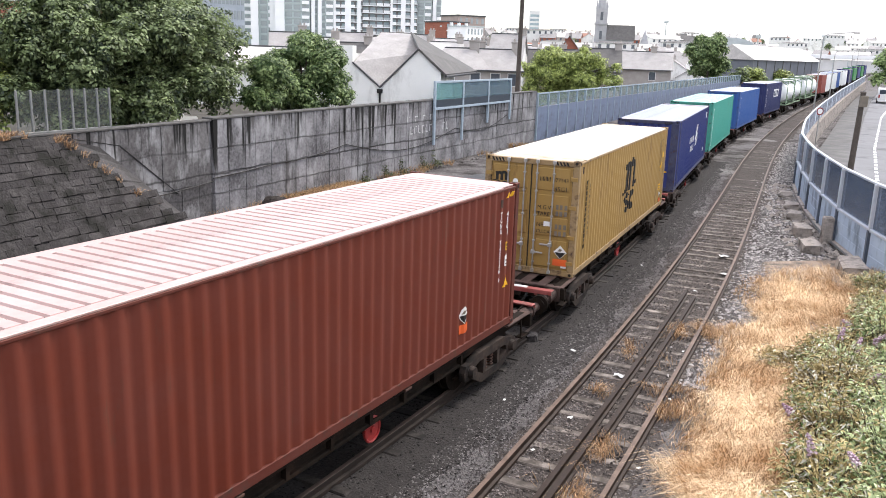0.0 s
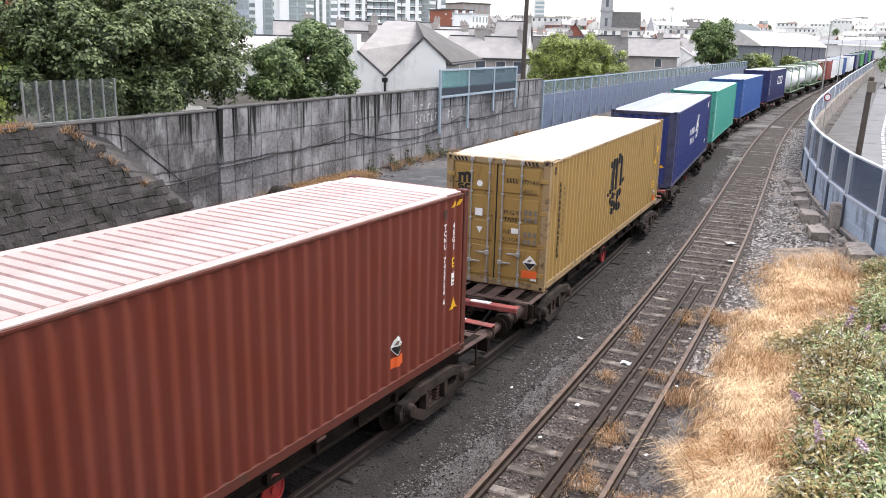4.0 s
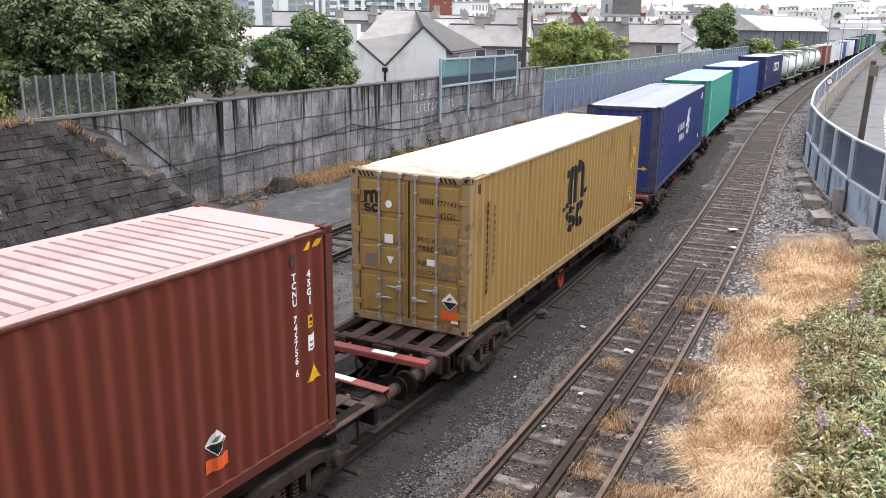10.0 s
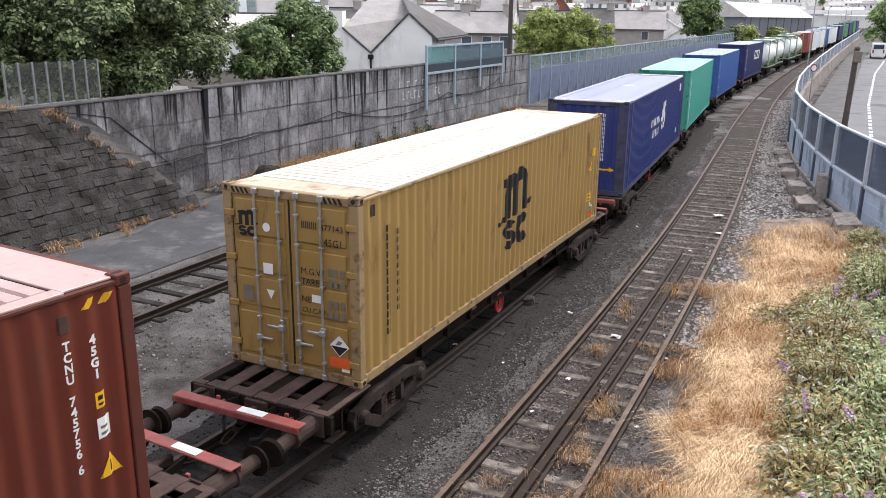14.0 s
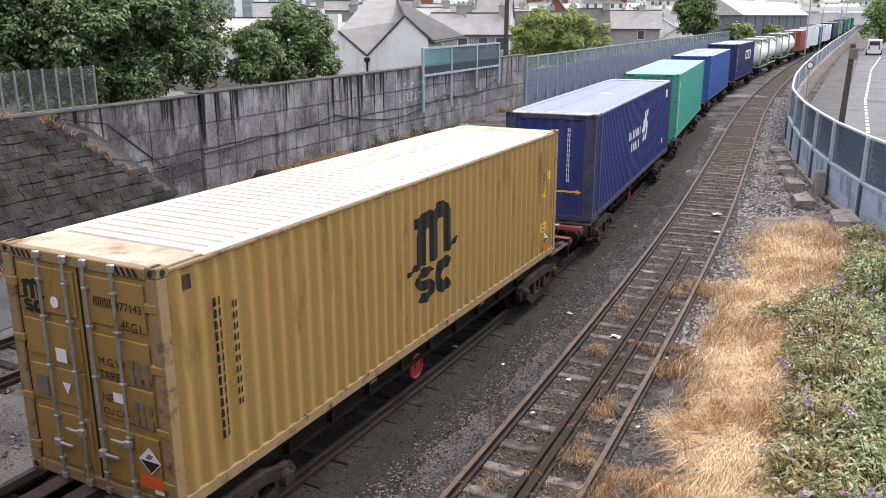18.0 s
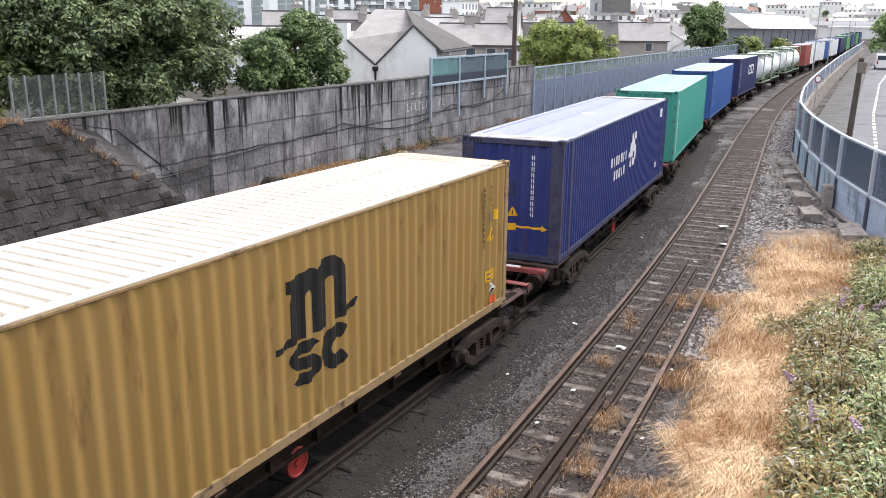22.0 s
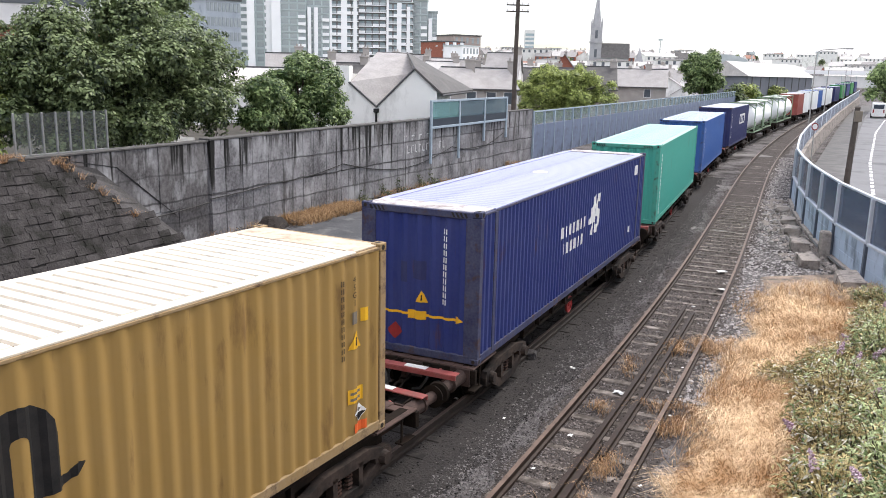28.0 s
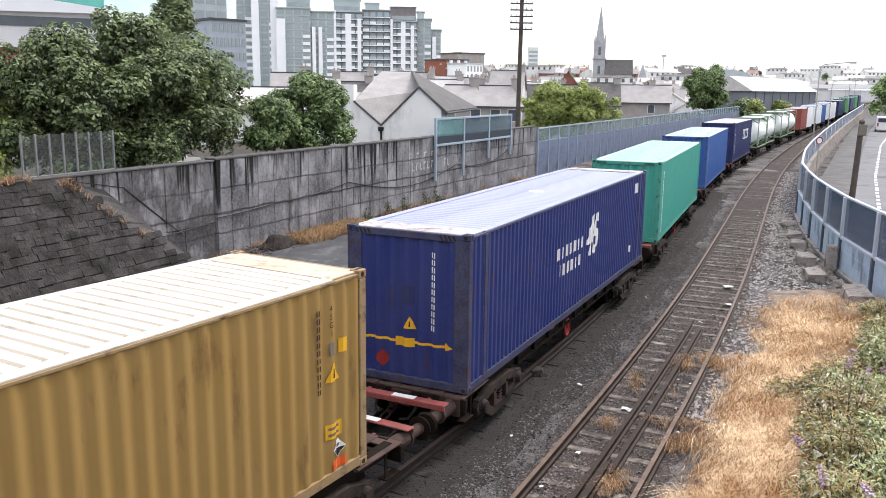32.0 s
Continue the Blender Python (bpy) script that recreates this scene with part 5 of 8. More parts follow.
def flowering_bush(x, y, z, wide, tall, seed, flowers, dry=0.25):
    rng = random.Random(seed)
    t = thing("flowering_bush", "straggling flowering bush with narrow grey-green leaves and fading purple spikes" if flowers else "straggling half-dried bush with narrow yellowing leaves", "bush", pose(x, y, z), "bushes on the verge")
    stems, green, pale, under = Geo(), Geo(), Geo(), Geo()
    tips = []
    n = int(120 * wide)
    for _ in range(n):
        a, r = rng.uniform(0, 6.283), wide * math.sqrt(rng.random())
        foot = Vector((math.cos(a) * r * 0.5, math.sin(a) * r * 0.5, 0))
        tip = Vector((math.cos(a) * r, math.sin(a) * r, tall * (1 - 0.45 * (r / wide) ** 2) * rng.uniform(0.65, 1.12)))
        mid = foot.lerp(tip, 0.6) + Vector((0, 0, 0.12 * tall))
        stems.cyl(foot, mid, 0.010, 0.007, n=4, caps=False).cyl(mid, tip, 0.007, 0.003, n=4, caps=False)
        tips.append((tip, (tip - mid).normalized()))
        for k in range(26):
            u = rng.uniform(0.25, 1.0)
            p = (foot.lerp(mid, u / 0.6) if u < 0.6 else mid.lerp(tip, (u - 0.6) / 0.4)) + Vector((rng.gauss(0, 0.06), rng.gauss(0, 0.06), rng.gauss(0, 0.05)))
            d = Vector((rng.gauss(0, 1), rng.gauss(0, 1), rng.uniform(-0.7, 0.5))).normalized()
            s = d.cross(Vector((rng.gauss(0, 0.3), rng.gauss(0, 0.3), 1))).normalized()
            l, w = rng.uniform(0.07, 0.17), rng.uniform(0.012, 0.025)
            g = under if rng.random() < 0.05 + 0.16 * dry else pale if rng.random() < dry * 1.35 else green
            q = p + d * l - Vector((0, 0, 0.25 * l))
            m = p + d * l * 0.5
            g.add([p, m + s * w, q, m - s * w], [(0, 1, 2, 3)])
    part("stem_tangle", stems, BARK, t)
    part("green_foliage", green, BUD_LEAF, t, "narrow grey-green leaves")
    part("dry_foliage", pale, BUD_DRY, t, "yellowing leaves")
    part("curled_foliage", under, BUD_PALE, t, "curled leaves with pale felted undersides")
    rng.shuffle(tips)
    for tip, d in tips[:(flowers + 1) // 2]:
        part("flower_spike", flower_spike(rng, tip, d + Vector((0, 0, 0.3)), rng.uniform(0.22, 0.4)), PURPLE, t, "fading purple flower spike")
    return t


BUSHES = [(5.0, 8.3, 0.8, 0.8, 3, 0.35), (6.2, 9.6, 1.0, 1.05, 6, 0.2), (5.1, 10.0, 0.7, 0.6, 0, 0.5), (7.0, 11.6, 1.05, 1.15, 7, 0.18), (5.9, 11.6, 0.7, 0.6, 0, 0.55), (8.1, 13.3, 1.15, 1.25, 7, 0.15),
          (6.8, 13.6, 0.8, 0.7, 0, 0.5), (7.9, 15.4, 0.9, 0.95, 2, 0.35), (9.4, 15.2, 1.1, 1.3, 6, 0.15), (8.7, 17.2, 0.75, 0.7, 1, 0.6), (9.9, 17.3, 1.0, 1.2, 4, 0.2), (10.6, 19.3, 0.8, 0.8, 2, 0.35),
          (11.4, 20.8, 0.7, 0.65, 1, 0.5), (7.6, 9.9, 1.1, 1.3, 5, 0.15), (9.0, 12.0, 1.1, 1.3, 4, 0.15), (4.2, 8.9, 0.5, 0.4, 0, 0.7), (7.2, 16.6, 0.6, 0.5, 0, 0.7), (10.8, 18.4, 1.0, 1.2, 2, 0.2),
          (6.4, 8.2, 1.0, 1.1, 3, 0.2), (10.3, 13.8, 1.0, 1.3, 2, 0.15), (12.2, 22.6, 0.7, 0.7, 0, 0.5),
          (4.8, 9.5, 0.7, 0.75, 1, 0.65), (5.6, 10.8, 0.8, 0.85, 2, 0.55), (6.5, 12.5, 0.85, 0.9, 2, 0.6), (7.4, 14.5, 0.9, 0.95, 1, 0.75), (8.0, 16.3, 0.8, 0.85, 1, 0.55), (6.9, 10.4, 1.0, 1.2, 3, 0.15), (5.6, 9.0, 0.9, 1.0, 2, 0.2)]
for i, (x, y, w, h, f, d) in enumerate(BUSHES):
    flowering_bush(x, y, bank_height(x, y) - 0.02, w, h, 200 + i, f, d)

# ---- the bridge underfoot ----
BRIDGE = surface("bridge_concrete", (0.15, 0.145, 0.14), (0.24, 0.235, 0.23), scale=0.8, rough=0.9, fine=15, bump=0.3)
bridge = thing("bridge", "plain concrete road bridge across the tracks", "bridge", pose(0, 0, 0, 0, 0, -28), kind="structure")
part("deck", Geo().box(-34, 30, -10, 0.3, 4.3, 4.9, 0.03), ASPHALT, bridge)
part("parapet", Geo().box(-34, 30, 0.08, 0.3, 4.9, 5.75, 0.02), BRIDGE, bridge)
part("parapet", Geo().box(4, 30, -10, -9.7, 4.9, 6.4, 0.02), BRIDGE, bridge)
# dark colour for unseen masses that keep the space under the bridge dim
BRIDGE_BRICK = surface("dark_unseen_brickwork", (0.03, 0.023, 0.02), (0.06, 0.045, 0.038), scale=1.5, rough=0.95, fine=12, bump=0.2)
# added out of view: a dark wall that holds back low sky light
wall_behind = part("wall_behind", Geo().box(-60, 3, -11, -10, -0.1, 6.5), surface("dark_blocking_wall", (0.07, 0.05, 0.04), (0.12, 0.085, 0.07), scale=1.5, rough=0.9, fine=12, bump=0.2), at=pose(0, 0, 0, 0, 0, -28))
tagged(wall_behind, "plain unseen wall added behind the bridge to block light", "wall", kind="structure")
part("abutment", Geo().box(-34, -19, -9.8, 0.1, -0.1, 4.3), BRIDGE_BRICK, bridge)
part("abutment", Geo().box(10, 30, -9.8, 0.1, -0.1, 4.3), BRIDGE_BRICK, bridge)
# added to shut out light from behind; it stands across the tracks
part("rear_pier", Geo().box(-19, 10, -9.8, -9.0, -0.1, 4.3), BRIDGE_BRICK, bridge)

# ---- houses and town beyond the wall ----
RENDER = surface("off_white_render", (0.76, 0.75, 0.715), (0.85, 0.84, 0.81), scale=0.8, rough=0.85, fine=20, bump=0.1, dirt=(0.5, 0.49, 0.46), dirt_at=0.62, dirt_scale=0.6, streak=0.6)
PALE_RENDER = surface("pale_grey_render", (0.60, 0.59, 0.57), (0.74, 0.73, 0.71), scale=0.5, rough=0.85, bump=0.1, island=0.4)
SLATE = surface("weathered_slate", (0.07, 0.066, 0.064), (0.145, 0.138, 0.132), scale=1.2, rough=0.75, fine=9, spread=0.8, bump=0.3, dirt=(0.09, 0.085, 0.08), dirt_at=0.6, dirt_scale=0.8, island=0.3)
# slate colour raised to carry sunlight and haze on the far roofs
PALE_SLATE = surface("pale_sunlit_slate", (0.38, 0.36, 0.345), (0.58, 0.56, 0.53), scale=1.2, rough=0.7, fine=9, spread=0.8, bump=0.3, island=0.4)
GREY_SLATE = surface("grey_brown_slate", (0.25, 0.237, 0.228), (0.39, 0.37, 0.355), scale=1.2, rough=0.75, fine=9, spread=0.8, bump=0.3)
BRICKMAT = surface("red_brick", (0.22, 0.075, 0.05), (0.32, 0.13, 0.09), scale=2, rough=0.9, fine=20, bump=0.2)
BROWN_WALL = surface("brown_grey_render", (0.30, 0.275, 0.25), (0.43, 0.40, 0.37), scale=1.2, rough=0.9, bump=0.2)
WINDOW = surface("dark_window_glass", (0.06, 0.068, 0.08), (0.11, 0.125, 0.145), scale=0.4, rough=0.15, bump=0, spec=0.7)
# distant windows and grey tower cladding: haze mixed into the colours
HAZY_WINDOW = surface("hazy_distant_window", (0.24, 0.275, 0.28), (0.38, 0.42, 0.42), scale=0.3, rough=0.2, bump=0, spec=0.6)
DARK_GLASS = surface("blue_grey_mullioned_glass", (0.30, 0.34, 0.38), (0.42, 0.46, 0.5), scale=0.3, rough=0.3, bump=0)
TOWER_WHITE = surface("white_tower_cladding", (0.80, 0.80, 0.80), (0.88, 0.88, 0.88), scale=0.2, rough=0.6, bump=0.02)
TOWER_GREY = surface("grey_green_tower_cladding", (0.36, 0.40, 0.40), (0.50, 0.54, 0.54), scale=0.2, rough=0.5, bump=0.02)
TOWER_GLASS = surface("blue_green_curtain_wall", (0.24, 0.31, 0.33), (0.38, 0.46, 0.48), scale=0.3, rough=0.2, bump=0, spec=0.7)
BROWN_CITY = surface("pale_brown_city_brick", (0.30, 0.25, 0.225), (0.38, 0.33, 0.30), scale=0.4, rough=0.85, bump=0.05)
CLAY = surface("faded_clay_tile", (0.26, 0.13, 0.09), (0.36, 0.21, 0.16), scale=1.2, rough=0.8, fine=9, spread=0.8, bump=0.3)
LEAD = surface("lead_grey_trim", (0.06, 0.06, 0.062), (0.1, 0.1, 0.1), scale=5, rough=0.6)


def polar(bearing, dist):
    return dist * math.sin(radians(bearing)), dist * math.cos(radians(bearing))


def chimney(parent, x, y, z0, z1, material=BROWN_WALL, pots=2):
    c = part("chimney", Geo().box(x - 0.45, x + 0.45, y - 0.28, y + 0.28, z0, z1, 0.02).box(x - 0.52, x + 0.52, y - 0.35, y + 0.35, z1 - 0.16, z1, 0.02), material, parent)
    for k in range(pots):
        a = x + (k - (pots - 1) / 2) * 0.42
        part("chimney_pot", Geo().cyl((a, y, z1), (a, y, z1 + 0.28), 0.11, 0.09, n=8), BROWN_WALL, c, "clay pot")


def house(label, x, y, turn, wide, deep, eave, ridge, wall, roof, chimneys=(), hip=0.0, windows=0, base=0.0, name="house", group="", far=False):
    """Front towards -y; the ridge runs along x."""
    h = thing(name, label, "house" if name == "house" else name.replace("_", " "), pose(x, y, base, 0, 0, turn), group)
    W, D, o = wide / 2, deep / 2, 0.25
    g = Geo().box(-W, W, -D, D, -0.5, eave)
    if not hip:
        g.add([(-W, -D, eave), (-W, D, eave), (-W, 0, ridge - 0.1)], [(0, 2, 1)]).add([(W, -D, eave), (W, D, eave), (W, 0, ridge - 0.1)], [(0, 1, 2)])
    part("wall", g, wall, h)
    t = 0.12
    r = Geo()
    top = [(-W - o + hip, 0, ridge), (W + o - hip, 0, ridge)]
    for s in (-1, 1):
        vs = [(-W - o, s * (D + o), eave - 0.1), (W + o, s * (D + o), eave - 0.1), top[1], top[0]]
        r.add(vs + [(a, b, c - t) for a, b, c in vs], [f if s < 0 else f[::-1] for f in ((0, 1, 2, 3), (7, 6, 5, 4), (0, 4, 5, 1), (1, 5, 6, 2), (3, 7, 4, 0))])
    if hip:
        for s in (-1, 1):
            vs = [(s * (W + o), -D - o, eave - 0.1), (s * (W + o), D + o, eave - 0.1), top[1] if s > 0 else top[0]]
            r.add(vs, [(0, 1, 2) if s > 0 else (2, 1, 0)])
    part("roof", r, roof, h)
    if far:
        for cx, cy in chimneys:
            part("chimney", Geo().box(cx - 0.45, cx + 0.45, cy - 0.3, cy + 0.3, ridge - 0.8, ridge + 0.9).box(cx - 0.3, cx - 0.1, cy - 0.1, cy + 0.1, ridge + 0.9, ridge + 1.2).box(cx + 0.1, cx + 0.3, cy - 0.1, cy + 0.1, ridge + 0.9, ridge + 1.2), BROWN_WALL, h)
        for k in range(windows):
            a = -W + wide * (k + 0.5) / windows
            part("window", Geo().box(a - 0.55, a + 0.55, -D - 0.04, -D + 0.05, eave - 1.9, eave - 0.5), WINDOW, h, "dark window")
        return h
    part("ridge_tiles", Geo().box(top[0][0], top[1][0], -0.12, 0.12, ridge - 0.06, ridge + 0.06, 0.03), LEAD, h, "dark ridge tiles")
    part("gutter", Geo().box(-W - o, W + o, -D - o - 0.1, -D - o, eave - 0.22, eave - 0.1), LEAD, h, "dark gutter")
    for cx, cy in chimneys:
        chimney(h, cx, cy, ridge - 0.6 - abs(cy) * 0.4, ridge + 0.75)
    for k in range(windows):
        a = -W + wide * (k + 0.5) / windows
        w = part("window", Geo().box(a - 0.5, a + 0.5, -D - 0.05, -D + 0.05, eave - 1.6, eave - 0.35, 0.01), WHITE, h, "white window frame")
        part("pane", Geo().box(a - 0.42, a + 0.42, -D - 0.06, -D - 0.04, eave - 1.52, eave - 0.43), WINDOW, w, "dark pane")
    return h


# white house with a valley roof just behind the wall
def valley_house():
    h = thing("gabled_house", "off-white rendered house with a valley roof of grey slate", "house", pose(-4.24, 49.8, 0, 0, 0, -4))
    wall = [(-3.1, 0.5), (3.6, 0.5), (3.6, 5.25), (2.25, 6.5), (0.0, 4.25), (-1.65, 5.65), (-1.65, 6.6), (-2.45, 6.6), (-2.45, 6.2), (-3.1, 6.2)]
    part("gable_wall", Geo().prism(wall, 1, 0, 0.35), RENDER, h)
    part("side_wall", Geo().box(3.25, 3.6, 0.35, 11.0, 0.5, 5.2), RENDER, h)
    part("side_wall", Geo().box(-3.1, -2.8, 0.35, 9.0, 0.5, 6.1), RENDER, h)
    part("chimney", Geo().box(-2.45, -1.65, 0.35, 1.2, 5.6, 6.6, 0.02), RENDER, h, "white chimney breast")

    def slope(vs, material, name="roof_slope", t=0.1):
        vs = [Vector(v) for v in vs]
        n = (vs[1] - vs[0]).cross(vs[2] - vs[0]).normalized()
        if n.z < 0:
            n = -n
        k = len(vs)
        q = [v + n * t for v in vs]
        fs = [tuple(range(k)), tuple(range(k, 2 * k))] + [(i, (i + 1) % k, k + (i + 1) % k, k + i) for i in range(k)]
        part(name, Geo().add(vs + q, fs), material, h)
    # valley slopes take a sunlit slate tone, the other slopes a shaded one
    slope([(0.0, 0.0, 4.2), (2.25, 0.0, 6.45), (2.25, 9.0, 6.45), (0.0, 9.0, 4.2)], GREY_SLATE)
    slope([(0.0, 0.0, 4.2), (-1.65, 0.0, 5.6), (-1.0, 6.2, 7.45), (1.2, 6.2, 7.4), (2.0, 3.4, 6.2)], GREY_SLATE)
    slope([(2.25, -0.15, 6.45), (3.85, -0.15, 5.05), (5.2, 11.5, 5.05), (1.0, 6.3, 7.5)], SLATE)
    slope([(-1.0, 6.2, 7.45), (1.2, 6.2, 7.45), (1.2, 12.0, 5.2), (-1.0, 12.0, 5.2)], SLATE)
    slope([(1.0, 6.3, 7.5), (5.2, 11.5, 5.05), (1.2, 12.0, 5.2)], SLATE)
    part("dormer_cheek", Geo().box(-1.0, 1.15, 6.1, 6.3, 6.3, 7.45), SLATE, h)
    part("downpipe", Geo().cyl((0.0, -0.07, 1.0), (0.0, -0.07, 3.95), 0.06, n=8), BLACK, h, "black downpipe")
    part("hopper", Geo().box(-0.16, 0.16, -0.2, 0.0, 3.9, 4.15, 0.03), BLACK, h, "black rainwater hopper")
    for a, b in (((0, 4.2), (2.25, 6.45)), ((0, 4.2), (-1.65, 5.6)), ((2.25, 6.45), (3.75, 5.1))):
        part("verge_trim", Geo().cyl((a[0], -0.05, a[1] + 0.05), (b[0], -0.05, b[1] + 0.05), 0.06, n=6), LEAD, h)
    part("gutter", Geo().cyl((3.9, 0, 5.0), (5.2, 11.5, 5.0), 0.08, n=8), LEAD, h)


valley_house()
house("low white-rendered house behind the trees", *polar(-12.6, 62), 4, 9, 6, 5.0, 6.4, RENDER, PALE_SLATE)
house("brown cottage with a hipped slate roof", *polar(0.45, 80), 6, 4.7, 6, 5.0, 6.8, BROWN_WALL, GREY_SLATE, [(1.4, 0)], 1.2, 2)
house("brown cottage with a hipped slate roof", *polar(2.85, 84), 0, 5.0, 5, 4.9, 6.8, BROWN_WALL, GREY_SLATE, [(2.1, 0), (-1.4, 0.5)], 1.1, 3)
house("brown stone house with slate roof and two chimneys", *polar(12.1, 126), -12, 10.2, 7, 4.9, 7.3, BROWN_WALL, GREY_SLATE, [(2.6, 0), (-2.4, 0.4)], 0, 2)
house("low grey house with a slate roof", *polar(9.9, 132), -10, 7.0, 7, 4.6, 6.8, BROWN_WALL, GREY_SLATE, [(2.4, 0)], 0, 1)
TERRACES = [(-11, 4, 96, 4.9, 8.0, 1.6), (-6.5, 6, 118, 5.2, 8.6, 1.5), (-2.2, 6, 130, 5.4, 8.8, 1.3), (1.8, 5, 118, 4.8, 8.0, 1.5)]
rng = random.Random(23)
for b0, n, d, eave, ridge, step in TERRACES:
    sorts = []
    for k in range(n):
        x, y = polar(b0 + k * step * 1.35, d)
        if k < 3:
            wall, roof = ((PALE_RENDER, GREY_SLATE), (RENDER, PALE_SLATE), (BROWN_CITY, SLATE))[k]
            sorts.append(house("terraced house with a weathered slate roof and chimney", x, y, -b0, d * 0.0315 * step * 0.75, 7.5, eave - 0.3 * k, ridge - 0.45 * k, wall, roof, [(d * 0.0105 * step, 0)], 0, 2, group="terraces"))
        else:
            copy_thing(sorts[rng.randrange(3)], pose(x, y + rng.uniform(-5, 5), rng.uniform(-0.9, 0.4), 0, 0, -b0 - k * step + rng.choice((0, 0, 12, -10))))
house("red brick gabled house", *polar(7.8, 178), 80, 7.0, 4.6, 7.0, 10.2, BRICKMAT, SLATE, [(2.0, 0)], 0, 0)

# timber telegraph pole with many arms
p = thing("telegraph_pole", "tall dark timber telegraph pole with rows of insulator arms", "telegraph pole", pose(*polar(4.45, 72), 0, 0, 0.4, 0))
part("shaft", Geo().cyl((0, 0, 0), (0, 0, 17.5), 0.21, 0.15, n=12), TIMBER, p)
for k in range(11):
    z = 11.4 + k * 0.52
    arm = part("arm", Geo().box(-0.95, 0.95, -0.06, 0.06, z - 0.05, z + 0.05, 0.01), TIMBER, p)
    for a in (-0.85, -0.4, 0.4, 0.85):
        part("insulator", Geo().cyl((a, 0, z + 0.05), (a, 0, z + 0.22), 0.06, 0.045, n=8), PALE_RENDER, arm, "pale insulator")


# apartment towers
def apartments(label, b0, b1, d, top, wall, storeys, bays, balconies, base=2.0, glass_share=0.5):
    (x0, y0), (x1, y1) = polar(b0, d), polar(b1, d * 1.02)
    w = math.hypot(x1 - x0, y1 - y0)
    t = thing("apartment_building", label, "apartment building", pose((x0 + x1) / 2, (y0 + y1) / 2, base, 0, 0, math.degrees(math.atan2(y1 - y0, x1 - x0))), "apartment towers")
    H = top - base
    part("wall", Geo().box(-w / 2, w / 2, 0, 14, 0, H), wall, t)
    part("roof", Geo().box(-w / 2 - 0.3, w / 2 + 0.3, -0.3, 14.3, H, H + 0.5), LEAD if wall is not TOWER_WHITE else TOWER_GREY, t)
    fh, bw = H / storeys, w / bays
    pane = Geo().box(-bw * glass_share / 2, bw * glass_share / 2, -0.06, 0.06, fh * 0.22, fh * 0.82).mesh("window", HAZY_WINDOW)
    wide_pane = Geo().box(-bw * 0.44, bw * 0.44, -0.06, 0.06, fh * 0.12, fh * 0.9).mesh("window", TOWER_GLASS)
    slab = Geo().box(-bw * 0.46, bw * 0.46, -1.5, 0, -0.12, 0.12).box(-bw * 0.46, bw * 0.46, -1.5, -1.42, 0.12, fh * 0.34).mesh("balcony", TOWER_WHITE)
    pier = Geo().box(-bw * 0.12, bw * 0.12, -1.6, 0, 0, H).mesh("pier", TOWER_WHITE)
    if balconies:
        band = Geo().box(-w / 2, w / 2, -0.7, 0, -0.18, 0.18).mesh("floor_slab", TOWER_WHITE)
        for q in range(1, storeys):
            part("floor_slab", band, None, t, at=pose(0, 0, q * fh))
    for k in range(bays):
        x = -w / 2 + bw * (k + 0.5)
        rich = k % 2 == balconies % 2 if balconies else False
        if rich:
            part("pier", pier, None, t, at=pose(x - bw * 0.5, 0, 0))
        for s in range(1, storeys):
            part("window", wide_pane if rich else pane, None, t, at=pose(x, -0.02, s * fh))
            if rich:
                part("balcony", slab, None, t, at=pose(x, 0, s * fh))
    return t


for b in [("dark glass-fronted office block with white mullions", -15.9, -13.75, 190, 20.3, DARK_GLASS, 6, 9, 0, 0.7), ("dark grey upper office block", -17.6, -14.9, 205, 28.0, TOWER_GREY, 7, 4, 0, 0.8),
          ("red brick and white apartment block", -0.5, 1.0, 325, 17.2, BRICKMAT, 5, 6, 1, 0.5), ("pale brown brick city block", 0.3, 2.1, 345, 20.5, BROWN_CITY, 5, 5, 0, 0.4), ("white rendered apartment block", 0.9, 2.0, 318, 15.5, TOWER_WHITE, 4, 5, 0, 0.45)]:
    apartments(b[0], *b[1:9], glass_share=b[9])

FLOOR_TO_FLOOR = 3.02
# tower walls lightened in colour to stand for distance haze
GLAZED_WALL = surface("grey_green_glazed_wall", (0.34, 0.41, 0.41), (0.45, 0.51, 0.51), scale=0.15, rough=0.35, bump=0.02, spec=0.5)
# the balconies' shade is put into this wall colour
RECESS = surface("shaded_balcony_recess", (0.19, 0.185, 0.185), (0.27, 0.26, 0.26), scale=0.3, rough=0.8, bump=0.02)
RAILING = surface("pale_balcony_glass", (0.36, 0.40, 0.41), (0.50, 0.54, 0.55), scale=0.5, rough=0.3, bump=0, spec=0.5)
BROWN_TOP = surface("brown_penthouse_cladding", (0.17, 0.155, 0.15), (0.24, 0.225, 0.215), scale=0.4, rough=0.6, bump=0.02)


